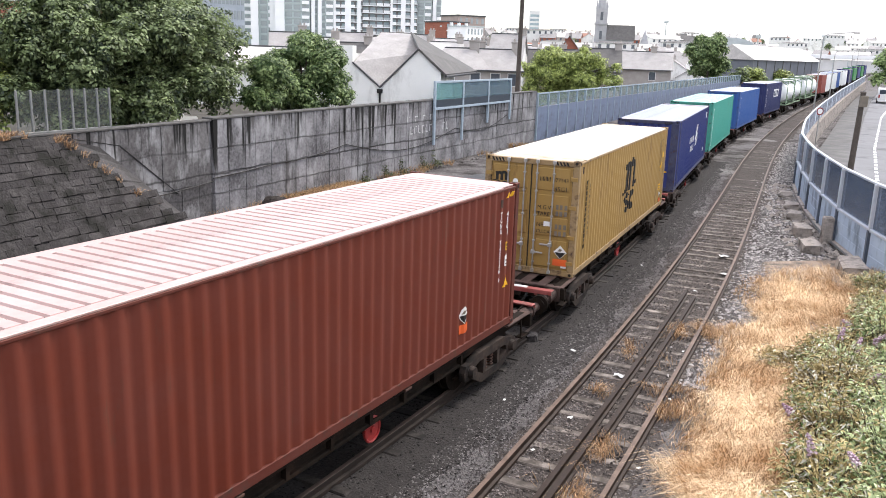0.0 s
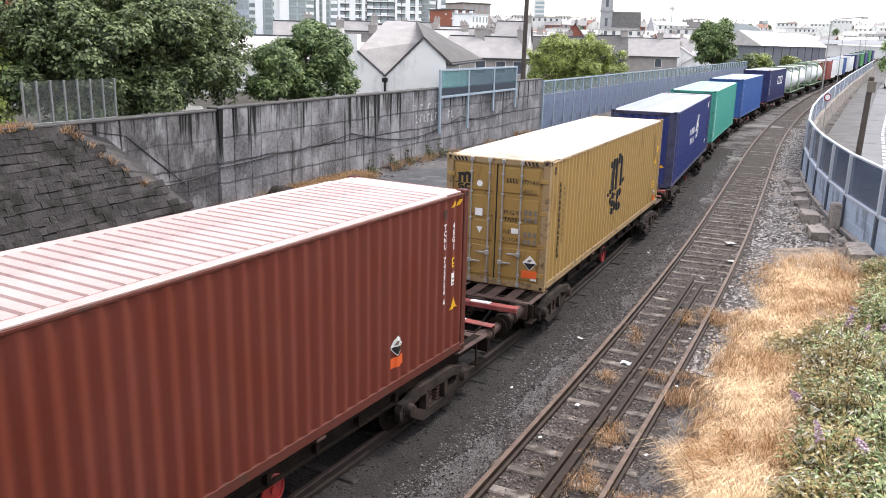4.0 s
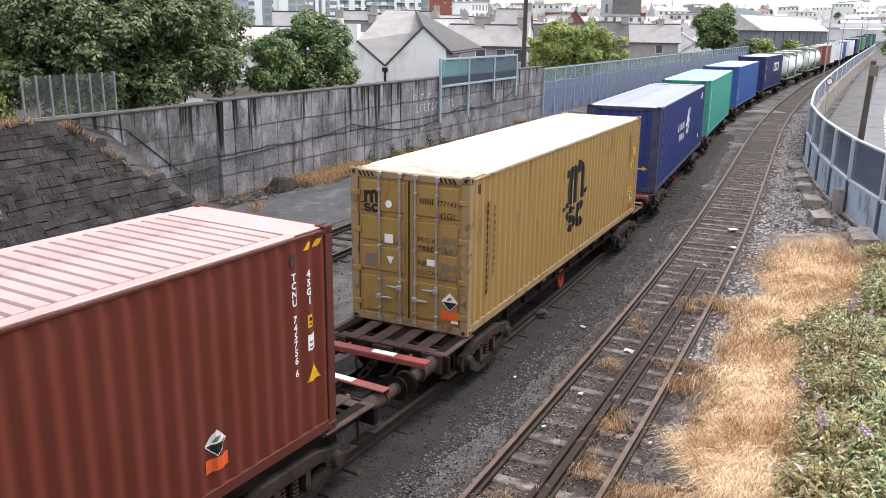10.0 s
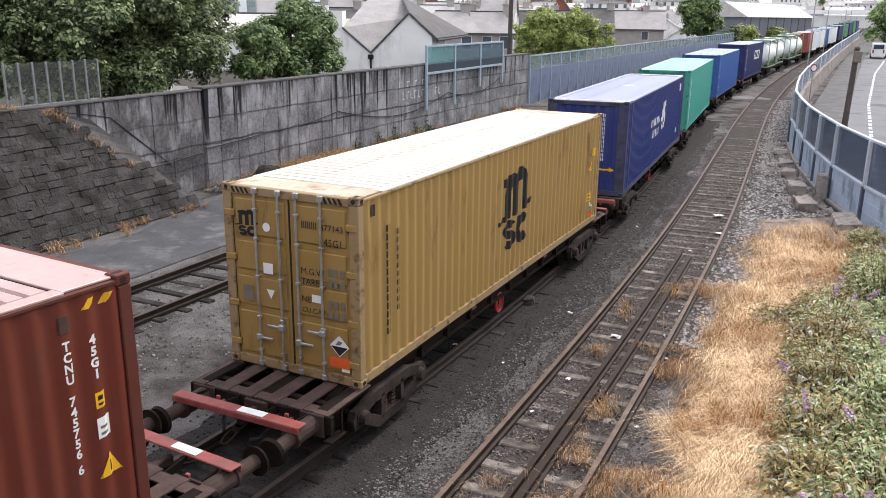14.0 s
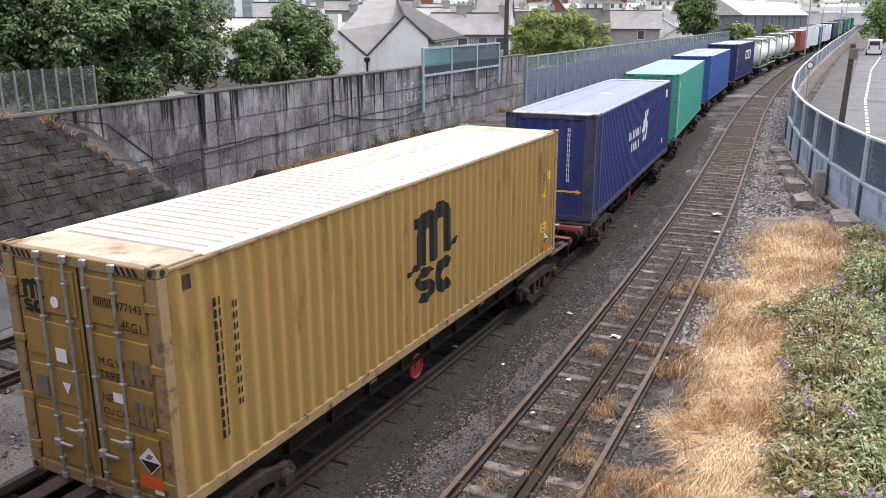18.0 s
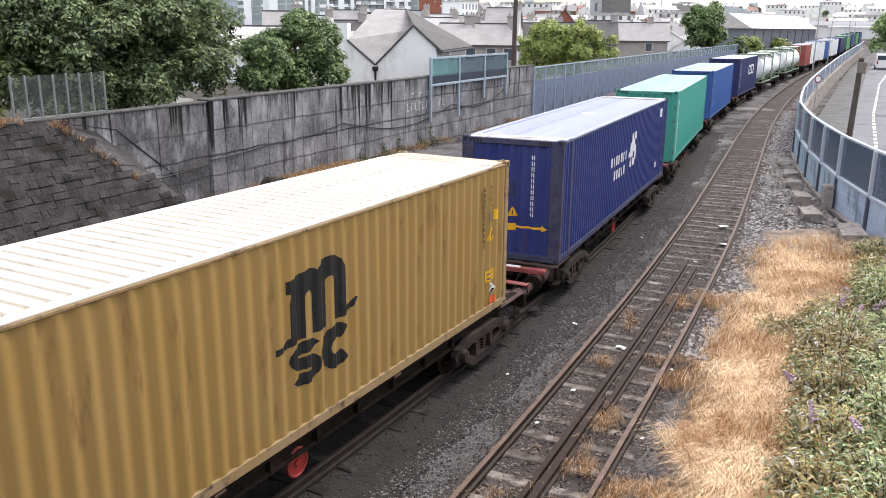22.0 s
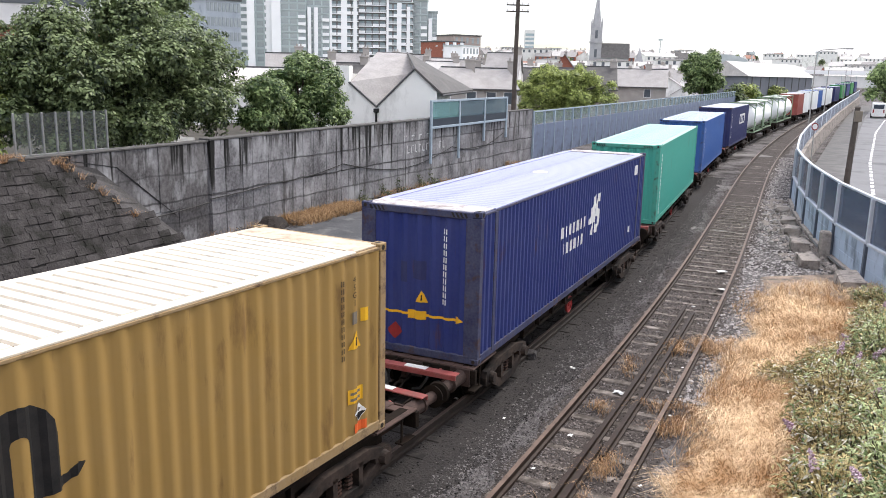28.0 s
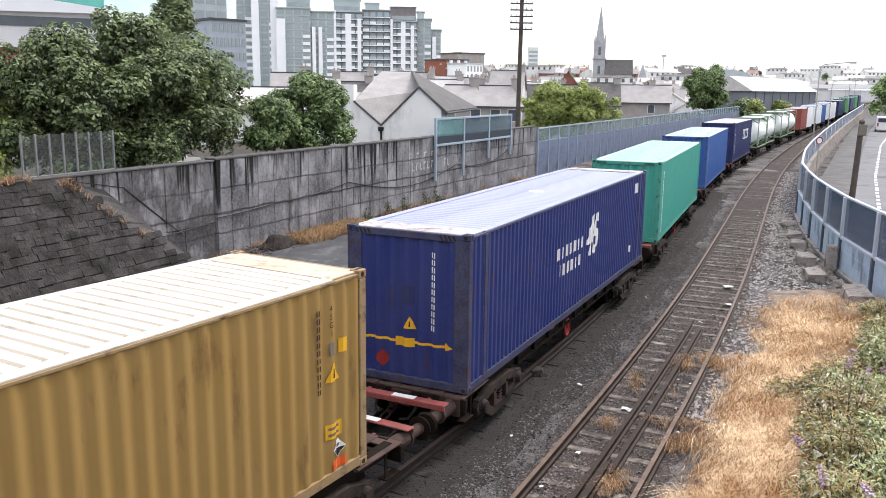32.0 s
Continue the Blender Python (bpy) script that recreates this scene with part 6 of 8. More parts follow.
def tower_block(label, b0, b1, d, top, kind, fins=(), crown=None):
    """One stepped mass of the apartment development; fins: (share of the width, width, top); crown: (from, to, height)."""
    (x0, y0), (x1, y1) = polar(b0, d), polar(b1, d)
    w = math.hypot(x1 - x0, y1 - y0)
    t = thing("apartment_building", label, "apartment building", pose((x0 + x1) / 2, (y0 + y1) / 2, 0, 0, 0, math.degrees(math.atan2(y1 - y0, x1 - x0))), "apartment towers")
    n, bays = int((top - 8) / FLOOR_TO_FLOOR), max(2, round(w / 3.3))
    bw, rng = w / bays, random.Random(int(-b0 * 100))
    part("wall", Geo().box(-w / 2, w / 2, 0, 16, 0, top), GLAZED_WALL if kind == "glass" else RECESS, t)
    part("roof", Geo().box(-w / 2 - 0.4, w / 2 + 0.4, -0.9, 16.3, top, top + 0.4), TOWER_GREY, t)
    slab = Geo().box(-w / 2, w / 2, -0.25 if kind == "glass" else -1.6, 0, -0.16, 0.16).mesh("floor_slab", TOWER_GREY if kind == "glass" else TOWER_WHITE)
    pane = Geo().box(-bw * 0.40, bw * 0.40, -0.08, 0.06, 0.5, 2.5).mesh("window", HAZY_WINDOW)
    door = Geo().box(-bw * 0.36, bw * 0.36, -0.06, 0.06, 0.2, 2.4).mesh("window", TOWER_GLASS)
    rail = Geo().box(-bw * 0.44, bw * 0.44, -1.62, -1.55, 0.15, 1.2).mesh("railing", RAILING)
    white_rail = Geo().box(-bw * 0.44, bw * 0.44, -1.62, -1.5, -0.16, 1.15).mesh("railing", TOWER_WHITE)
    for q in range(n):
        z = top - (q + 1) * FLOOR_TO_FLOOR
        part("floor_slab", slab, None, t, at=pose(0, 0, z))
        for k in range(bays):
            x = -w / 2 + bw * (k + 0.5)
            part("window", pane if kind == "glass" else door, None, t, at=pose(x, 0, z))
            if kind != "glass" and q > 0:
                part("railing", white_rail if rng.random() < 0.35 else rail, None, t, at=pose(x, 0, z))
            elif kind == "glass" and k == bays - 1 and q > 2:
                part("railing", white_rail, None, t, at=pose(x, 0.9, z))
    for u, wide, high in fins:
        x = -w / 2 + u * w
        part("fin_wall", Geo().box(x - wide / 2, x + wide / 2, -2.0, 0.0, 0, high), TOWER_WHITE, t, "tall white fin wall")
    if crown:
        a, b, h, material = crown
        part("penthouse", Geo().box(-w / 2 + a * w, -w / 2 + b * w, 1.5, 13, top + 0.4, top + h), material, t, "set-back top storeys")
        part("penthouse_roof", Geo().box(-w / 2 + a * w - 0.5, -w / 2 + b * w + 0.5, 0.9, 13.5, top + h, top + h + 0.3), TOWER_WHITE, t)
        for k in range(int((h - 0.4) / FLOOR_TO_FLOOR)):
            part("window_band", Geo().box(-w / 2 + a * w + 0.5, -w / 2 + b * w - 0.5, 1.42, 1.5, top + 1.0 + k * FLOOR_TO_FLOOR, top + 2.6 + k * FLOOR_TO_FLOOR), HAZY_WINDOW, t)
    return t


tower_block("white apartment tower with grey windows", -14.3, -13.25, 384, 47.0, "glass")
tower_block("white and grey apartment tower with fin walls", -13.3, -11.75, 378, 44.5, "glass", [(0.12, 3.2, 45.0), (0.92, 3.6, 44.0)])
tower_block("grey-green glazed apartment block", -11.75, -9.55, 374, 39.5, "glass", [(0.12, 3.8, 35.0)], (0.3, 1.0, 4.2, GLAZED_WALL))
tower_block("grey-green glazed apartment block with white bays", -9.55, -8.0, 376, 38.5, "glass", [(0.14, 1.5, 32.0), (0.42, 1.6, 32.0)])
tower_block("stepped apartment block with balconies and white fins", -8.0, -6.1, 378, 38.8, "balcony", [(0.04, 1.0, 39.5), (0.5, 2.6, 38.0), (0.88, 1.5, 36.0)], (0.0, 0.92, 5.6, GLAZED_WALL))
tower_block("grey apartment block with white-edged balconies", -6.1, -4.25, 380, 40.0, "balcony", [], (0.1, 0.6, 3.2, GLAZED_WALL))
tower_block("stepped apartment block with balconies and white fins", -4.25, -2.45, 378, 35.2, "balcony", [(0.05, 1.0, 36.0), (0.48, 2.0, 35.0), (0.82, 1.5, 33.5)], (0.0, 0.95, 6.4, BROWN_TOP))
tower_block("grey-green glazed end block stepping down", -2.45, -1.5, 380, 36.5, "glass", [], (0.0, 0.5, 3.4, GLAZED_WALL))
tower_block("low glazed end block stepping down", -1.5, -0.85, 382, 32.0, "glass", [(0.3, 1.6, 29.0)])
tower = thing("distant_tower", "hazy grey office tower far off", "tower", pose(*polar(5.35, 900), 0))
part("wall", Geo().box(-5, 5, -5, 5, 0, 50), PALE_RENDER, tower)
for k in range(8):
    part("window_band", Geo().box(-4.6, 4.6, -5.1, -4.9, 14 + k * 4.3, 16.4 + k * 4.3), TOWER_GLASS, tower)

# church with a spire
STONE_GREY = surface("grey_church_stone", (0.30, 0.30, 0.31), (0.42, 0.42, 0.43), scale=0.6, rough=0.9, fine=6, bump=0.2)
c = thing("church", "grey stone church with a tall spire and slate nave roof", "church", pose(*polar(9.75, 400), 0, 0, 0, -8))
part("tower", Geo().box(-2.6, 2.6, -2.6, 2.6, 0, 27.5).box(-3.0, 3.0, -3.0, 3.0, 20.5, 21.2), STONE_GREY, c)
part("spire", Geo().add([(2.3 * math.cos(k * math.pi / 4 + 0.39), 2.3 * math.sin(k * math.pi / 4 + 0.39), 27.5) for k in range(8)] + [(0, 0, 45)], [(k, (k + 1) % 8, 8) for k in range(8)]), STONE_GREY, c)
for sx in (-2.3, 2.3):
    for sy in (-2.3, 2.3):
        part("pinnacle", Geo().cyl((sx, sy, 27.5), (sx, sy, 31.5), 0.5, 0.05, n=6), STONE_GREY, c)
for z in (14, 22.5):
    part("belfry_opening", Geo().box(-0.6, 0.6, -2.66, -2.5, z, z + 3.6), WINDOW, c)
part("nave", Geo().box(2.6, 15.0, -4, 4, 0, 14), STONE_GREY, c)
part("nave_roof", Geo().prism([(-4.5, 13.8), (4.5, 13.8), (0, 20.5)], 0, 2.6, 15.4), SLATE, c)
for k in range(4):
    part("lancet_window", Geo().box(4.2 + k * 2.8, 5.2 + k * 2.8, -4.06, -3.9, 6, 11), WINDOW, c)
part("side_turret", Geo().add([(18.0, -2.5, 0), (22, -2.5, 0), (22, 1.5, 0), (18, 1.5, 0), (18.0, -2.5, 11.5), (22, -2.5, 11.5), (22, 1.5, 11.5), (18, 1.5, 11.5), (20, -0.5, 19)], [(0, 1, 5, 4), (1, 2, 6, 5), (2, 3, 7, 6), (3, 0, 4, 7), (4, 5, 8), (5, 6, 8), (6, 7, 8), (7, 4, 8)]), STONE_GREY, c)

# long goods shed
s = thing("goods_shed", "long goods shed with dark walls and a pale roof", "shed", pose(81.5, 214.9, 0, 0, 0, 51.8))
# cladding colour lightened for the haze at this distance
part("wall", Geo().box(-31, 20, -5, 5, -0.5, 6.9), surface("haze_paled_blue_grey_cladding", (0.13, 0.14, 0.16), (0.19, 0.2, 0.22), scale=0.5, rough=0.7), s)
part("roof", Geo().prism([(-5.5, 6.7), (5.5, 6.7), (0, 10.0)], 0, -31.5, 20.5), PALE_SLATE, s)
for k in range(8):
    part("cladding_rib", Geo().box(-28 + k * 6 - 0.15, -28 + k * 6 + 0.15, -5.1, -4.9, 0, 6.7), SLATE, s)
# red-brick hall with a white roof band behind the big tree
h = thing("sports_hall", "red brick hall with grey bands and a sweeping white roof", "hall", pose(*polar(-27.2, 118), 0, 0, 0, 22))
part("wall", Geo().box(-10, 10, 0, 12, 0, 10.8), BRICKMAT, h)
part("grey_band", Geo().box(-7.5, 10.1, -0.15, 12.1, 10.8, 15.2), PALE_RENDER, h)
part("window_strip", Geo().box(-7.0, 9.6, -0.25, 0, 13.4, 14.6), WINDOW, h)
part("roof", Geo().prism([(-10.5, 15.0), (10.6, 15.2), (10.6, 15.8), (-10.5, 18.4)], 1, -1.0, 12.5), TOWER_WHITE, h)
part("teal_wall", Geo().box(-6, 10, 12.2, 20, 10, 20.5), surface("teal_cladding", (0.08, 0.30, 0.26), (0.13, 0.38, 0.33), scale=0.4, rough=0.4, bump=0.02), h, "teal cladding")

# hillside town
HILL = [(140, -0.6), (200, 0.6), (270, 2.6), (350, 5.6), (450, 9.5), (600, 14.5), (800, 20.5), (1400, 31.0), (2400, 50.0)]


def hill_height(b, d):
    z = float(np.interp(d, [h[0] for h in HILL], [h[1] for h in HILL]))
    return min(z, -0.6 + max(0.0, d - 420) * 0.055) if b > 16 else z


hill = Geo()
BEARINGS = [-34 + i * 2.0 for i in range(25)] + [15.5, 16.5] + [18 + i * 2.0 for i in range(10)]
for b in BEARINGS:
    for d, _ in HILL:
        x, y = polar(b, d)
        hill.v.append((x, y, hill_height(b, d) * (1.0 if d < 700 else 0.93 + 0.22 * noise_at(b, d, 0.17))))
k = len(HILL)
hill.f = [(i * k + j, i * k + k + j, i * k + k + 1 + j, i * k + 1 + j) for i in range(len(BEARINGS) - 1) for j in range(k - 1)]
# the haze over the hillside is part of its colour
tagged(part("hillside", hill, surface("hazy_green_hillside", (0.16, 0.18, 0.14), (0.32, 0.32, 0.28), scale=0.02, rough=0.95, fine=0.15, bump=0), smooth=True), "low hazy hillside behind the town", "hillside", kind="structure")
TOWN = [house(label, 0, -500, 0, w, dp, e, r, m, roof, ch, hp, k, base=-30, group="distant town", far=True) for label, w, dp, e, r, m, roof, ch, hp, k in (
    ("distant pale house with a slate roof", 7.5, 8, 5.6, 8.2, RENDER, GREY_SLATE, [(2.6, 0)], 0, 3), ("distant white house with a pale roof", 9, 8, 5.8, 8.4, RENDER, PALE_SLATE, [(-3.2, 0), (3.2, 0)], 0, 3),
    ("distant grey-rendered house with a dark slate roof", 6.5, 9, 6.0, 8.8, PALE_RENDER, SLATE, [(2.2, 0)], 0, 2), ("distant red brick house with a slate roof", 8, 8, 5.8, 8.6, BRICKMAT, GREY_SLATE, [(2.8, 0)], 0, 3),
    ("distant brown house with a hipped slate roof", 9.5, 8, 5.2, 8.0, BROWN_CITY, PALE_SLATE, [(1.0, 0)], 2.6, 3), ("distant white house with a faded clay roof", 7.5, 8, 5.4, 8.0, RENDER, CLAY, [(2.4, 0)], 0, 2),
    ("distant long white building with a low pale roof", 19, 10, 6.8, 8.4, RENDER, PALE_SLATE, [], 0, 6), ("distant flat-topped grey building", 15, 10, 9.4, 10.0, PALE_RENDER, SLATE, [], 3.0, 5))]
RINGS = [(205, -12.0, 16.8, 20, 6), (240, 3.0, 16.8, 10, 6), (275, -11.0, 16.8, 22, 8), (318, 3.0, 16.8, 12, 7), (360, 2.2, 16.5, 13, 8), (455, 1.5, 29.5, 24, 8), (530, 1.5, 29.5, 22, 8), (610, 1.0, 29.5, 24, 8), (720, 1.0, 29.5, 22, 8), (830, 1.0, 29.5, 22, 8)]
rng, used = random.Random(29), set()
for d, b0, b1, n, kinds in RINGS:
    for k in range(n):
        b, dd = b0 + (b1 - b0) * (k + rng.uniform(0.1, 0.9)) / n, d + rng.uniform(-9, 9)
        i = rng.choice((0, 0, 1, 1, 2, 3, 4, 5)[:kinds] if d < 300 else (0, 1, 1, 2, 3, 4, 5, 6, 6, 7))
        m = pose(*polar(b, dd), hill_height(b, dd) - (2.6 if d < 400 else 0.3), 0, 0, -b + rng.choice((0, 0, 8, -14, 30, 90)) + rng.uniform(-5, 5))
        if i in used:
            copy_thing(TOWN[i], m)
        else:
            used.add(i)
            TOWN[i].matrix_basis = m
far_tree = None
for k in range(44):
    b, d = rng.uniform(0.5, 29), rng.uniform(165, 300) if k < 12 else rng.uniform(430, 840)
    if d < 400 and b > 16:
        b -= 13
    m = pose(*polar(b, d), hill_height(b, d) - 0.4, 0, 0, rng.uniform(0, 360))
    if far_tree is None:
        far_tree = tree("distant dark green tree among the roofs", 0, 0, 0, lobe_set(31, 9, 3.6, 3.2, 2.0, 5.6, 1.2, 1.9), 420, 0.34, LEAF_DARK, 99, 0.2, 6, 0.35)
        far_tree.matrix_basis = m
    else:
        copy_thing(far_tree, m)
# tall masts and a curved grey roof on the skyline
for b, d, high in ((19.6, 560, 15.0), (13.9, 640, 17.0), (23.4, 700, 12.0)):
    mast = thing("mast", "tall thin lattice mast on the skyline", "mast", pose(*polar(b, d), hill_height(b, d)))
    part("column", Geo().cyl((0, 0, 0), (0, 0, high), 0.45, 0.25, n=6), TOWER_GREY, mast)
    part("head", Geo().box(-1.5, 1.5, -0.6, 0.6, high - 1.6, high, 0.1), TOWER_GREY, mast)
    for z in (0.55, 0.75):
        part("cross_arm", Geo().box(-0.9, 0.9, -0.2, 0.2, high * z, high * z + 0.3), TOWER_GREY, mast)
dome_hall = thing("round_roofed_hall", "large grey hall with a curved roof on the skyline", "hall", pose(*polar(17.9, 520), hill_height(17.9, 520), 0, 0, -18))
part("wall", Geo().box(-14, 14, 0, 14, 0, 9), PALE_RENDER, dome_hall)
part("roof", Geo().prism([(-14.5, 8.9), (14.5, 8.9)] + [(14.5 * math.cos(a), 8.9 + 5.5 * math.sin(a)) for a in np.linspace(0.12, 3.02, 15)], 1, -0.5, 14.5), TOWER_GREY, dome_hall)
for k in range(7):
    part("window", Geo().box(-12.6 + k * 3.8, -10.6 + k * 3.8, -0.06, 0.06, 4.5, 7.5), HAZY_WINDOW, dome_hall)
# white viaduct closing the far end of the yard
v = thing("far_viaduct", "long white viaduct at the far end of the yard", "viaduct", pose(*polar(24.9, 350), 0, 0, 0, -25))
for k in range(8):
    part("wall_bay", Geo().box(-20 + k * 5, -15.1 + k * 5, -0.4, 0.4, 0, 7.6, 0.05), PALE_RENDER, v)
    part("pier", Geo().box(-15.1 + k * 5, -14.9 + k * 5, -0.5, 0.5, 0, 7.8), TOWER_GREY, v)
part("deck", Geo().box(-22, 22, -1.2, 4, 8.2, 9.6, 0.05), TOWER_WHITE, v, "white deck edge")
tree("green tree at the bend of the road", *polar(27.4, 160), 1.9, lobe_set(12, 16, 4.6, 2.5, 1.6, 7.2, 1.1, 1.7), 1600, 0.24, LEAF_LIGHT, 71, 0.18, 6, 0.35)
tree("dusty shrub by the goods shed", *polar(19.3, 190), 1.0, lobe_set(14, 6, 4.6, 2.0, 0.8, 3.6, 1.2, 1.8), 420, 0.3, LEAF_YELLOW, 75, 0.12, 6, 0.4)
for b, d, w, m in ((18.6, 186, 3.4, LEAF_DARK), (19.9, 200, 4.0, LEAF_LIGHT), (21.2, 214, 3.6, LEAF_YELLOW)):
    tree("dusty shrub in front of the goods shed", *polar(b, d), lift(180) - 0.5, lobe_set(int(b * 10), 7, w, 2.0, 0.6, 2.8, 1.0, 1.5), 420, 0.26, m, int(d), 0.1, 6, 0.35)
TRAIN = [  # metres along its line of the second box's near end, every half second
         23.13, 22.80, 22.47, 22.15, 21.84, 21.53, 21.21, 20.90, 20.60, 20.29, 19.98, 19.67, 19.35,
         19.01, 18.67, 18.33, 18.00, 17.66, 17.33, 17.00, 16.67, 16.35, 16.03, 15.67, 15.29, 14.88,
         14.46, 14.03, 13.60, 13.16, 12.71, 12.26, 11.81, 11.37, 10.92, 10.47, 10.01, 9.55, 9.11,
         8.68, 8.27, 7.85, 7.44, 7.02, 6.62, 6.23, 5.86, 5.50, 5.15, 4.78, 4.37, 3.94,
         3.51, 3.11, 2.74, 2.42, 2.17, 1.95, 1.75, 1.60, 1.53, 1.50, 1.50, 1.49, 1.49,
]


def train_pose(t, offset, z=0.0, reach=5.2):
    """Where a wagon stands at t seconds; offset: its middle's distance ahead of the second wagon's box end."""
    i = min(int(t * 2), len(TRAIN) - 2)
    s = TRAIN[i] + (TRAIN[i + 1] - TRAIN[i]) * (t * 2 - i) + offset
    (x0, y0), (x1, y1) = TRAINLINE.at(s - reach), TRAINLINE.at(s + reach)
    return heading((x0 + x1) / 2, (y0 + y1) / 2, z + lift((y0 + y1) / 2), math.degrees(math.atan2(x1 - x0, y1 - y0)))


# ---- containers ----
PERIOD, DEPTH, PHASE = 0.278, 0.036, 0.104


def kinks(period):
    return [0.0, 0.082 / 0.278 * period, 0.138 / 0.278 * period, 0.22 / 0.278 * period]


def corrugation(x, x0, period=PERIOD, depth=DEPTH):
    """How far the pressed sheet lies behind its outer plane at x."""
    u = (x - x0) % period
    k = kinks(period)
    if u < k[1]:
        return 0.0
    if u < k[2]:
        return depth * (u - k[1]) / (k[2] - k[1])
    if u < k[3]:
        return depth
    return depth * (1 - (u - k[3]) / (period - k[3]))


def stations(x0, x1, period):
    xs, x = [], x0
    while x < x1:
        xs += [x + k for k in kinks(period) if x + k < x1]
        x += period
    return xs + [x1]


def pressed_sheet(x0, x1, z0, z1, period, depth, phase=0.0):
    """A corrugated sheet facing -y, its outer plane at y = 0, 12 mm thick."""
    g = Geo()
    start = x0 + phase - (period if phase else 0.0)
    xs = [x0] + [x for x in stations(start, x1, period) if x > x0 + 1e-4]
    n = len(xs)
    for t in (0.0, 0.012):
        g.v += [(x, corrugation(x, start, period, depth) + t, z) for x in xs for z in (z0, z1)]
    for i in range(n - 1):
        g.f.append((2 * i, 2 * i + 2, 2 * i + 3, 2 * i + 1))
        o = 2 * n
        g.f.append((o + 2 * i, o + 2 * i + 1, o + 2 * i + 3, o + 2 * i + 2))
    return g


FLIP = pose(0, 0, 0, 0, 0, 180)


def flat_outline(shapes):
    """Flat outlines in x, z."""
    g = Geo()
    for poly in shapes:
        g.add([(x, 0, z) for x, z in poly], [tuple(range(len(poly)))])
    return g


def writing(text, size, upright=False, gap=1.12, thick=0.0):
    """The faces of words in x (to the right), z; upright: letters one under another."""
    g, z = Geo(), 0.0
    for chunk in (text if upright else [text]):
        if chunk.strip():
            cu = bpy.data.curves.new("writing", "FONT")
            cu.body, cu.size, cu.resolution_u, cu.offset = chunk, size, 2, thick
            ob = bpy.data.objects.new("writing", cu)
            me = bpy.data.meshes.new_from_object(ob)
            wide = max((v.co.x for v in me.vertices), default=0) if upright else 0
            g.add([(v.co.x - wide / 2, 0, v.co.y + z) for v in me.vertices], [tuple(p.vertices) for p in me.polygons])
            bpy.data.meshes.remove(me)
            bpy.data.objects.remove(ob)
            bpy.data.curves.remove(cu)
        z -= size * gap
    return g


def drape(geo, x, z, x0, period, depth, plane, lift=0.004):
    """Lays flat marks at x, z on a pressed sheet whose outer plane is y = plane, facing -y."""
    bm = bmesh.new()
    vs = [bm.verts.new((a + x, 0, c + z)) for a, _, c in geo.v]
    for f in geo.f:
        try:
            bm.faces.new([vs[i] for i in f])
        except ValueError:
            pass
    if depth and bm.verts:
        lo, hi = min(v.co.x for v in bm.verts), max(v.co.x for v in bm.verts)
        for k in stations(x0, hi + period, period):
            if lo < k < hi:
                bmesh.ops.bisect_plane(bm, geom=bm.verts[:] + bm.edges[:] + bm.faces[:], plane_co=(k, 0, 0), plane_no=(1, 0, 0))
    for v in bm.verts:
        v.co.y = plane - lift + (corrugation(v.co.x, x0, period, depth) if depth else 0)
    bm.normal_update()
    for f in bm.faces:
        if f.normal.y > 0:
            f.normal_flip()
    g = Geo()
    bm.verts.index_update()
    g.v, g.f = [tuple(v.co) for v in bm.verts], [tuple(v.index for v in f.verts) for f in bm.faces]
    bm.free()
    return g


def rect(x0, x1, z0, z1):
    return [(x0, z0), (x1, z0), (x1, z1), (x0, z1)]


# trough colours: settled dirt plus the shadow line of each rib, painted in
ROOF_DIRT_SHADE = surface("roof_grime_and_rib_shade", (0.016, 0.010, 0.008), (0.036, 0.024, 0.019), scale=2, rough=0.95, fine=15, bump=0.2, spec=0.02)
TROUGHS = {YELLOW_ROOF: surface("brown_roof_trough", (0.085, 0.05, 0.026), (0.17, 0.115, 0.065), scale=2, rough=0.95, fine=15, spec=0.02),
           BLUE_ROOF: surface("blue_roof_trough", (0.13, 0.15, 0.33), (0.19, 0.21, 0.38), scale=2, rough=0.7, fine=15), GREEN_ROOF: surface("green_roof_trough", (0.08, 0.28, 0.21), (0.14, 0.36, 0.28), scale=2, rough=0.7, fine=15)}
ROOF_ENDS = {YELLOW_ROOF: surface("brown_stained_roof_end", (0.40, 0.31, 0.22), (0.62, 0.53, 0.41), scale=1.6, rough=0.6, fine=12, spread=0.6, bump=0.1, dirt=(0.26, 0.17, 0.11), dirt_at=0.62, dirt_scale=2.4),
             BLUE_ROOF: surface("dirty_white_roof_end", (0.26, 0.24, 0.24), (0.60, 0.58, 0.57), scale=1.6, rough=0.6, fine=12, spread=0.6, bump=0.1, dirt=(0.14, 0.09, 0.07), dirt_at=0.6, dirt_scale=2.6)}
CAST_HOLE = surface("painted_casting_hole", (0.02, 0.015, 0.012), (0.035, 0.028, 0.022), rough=0.8)


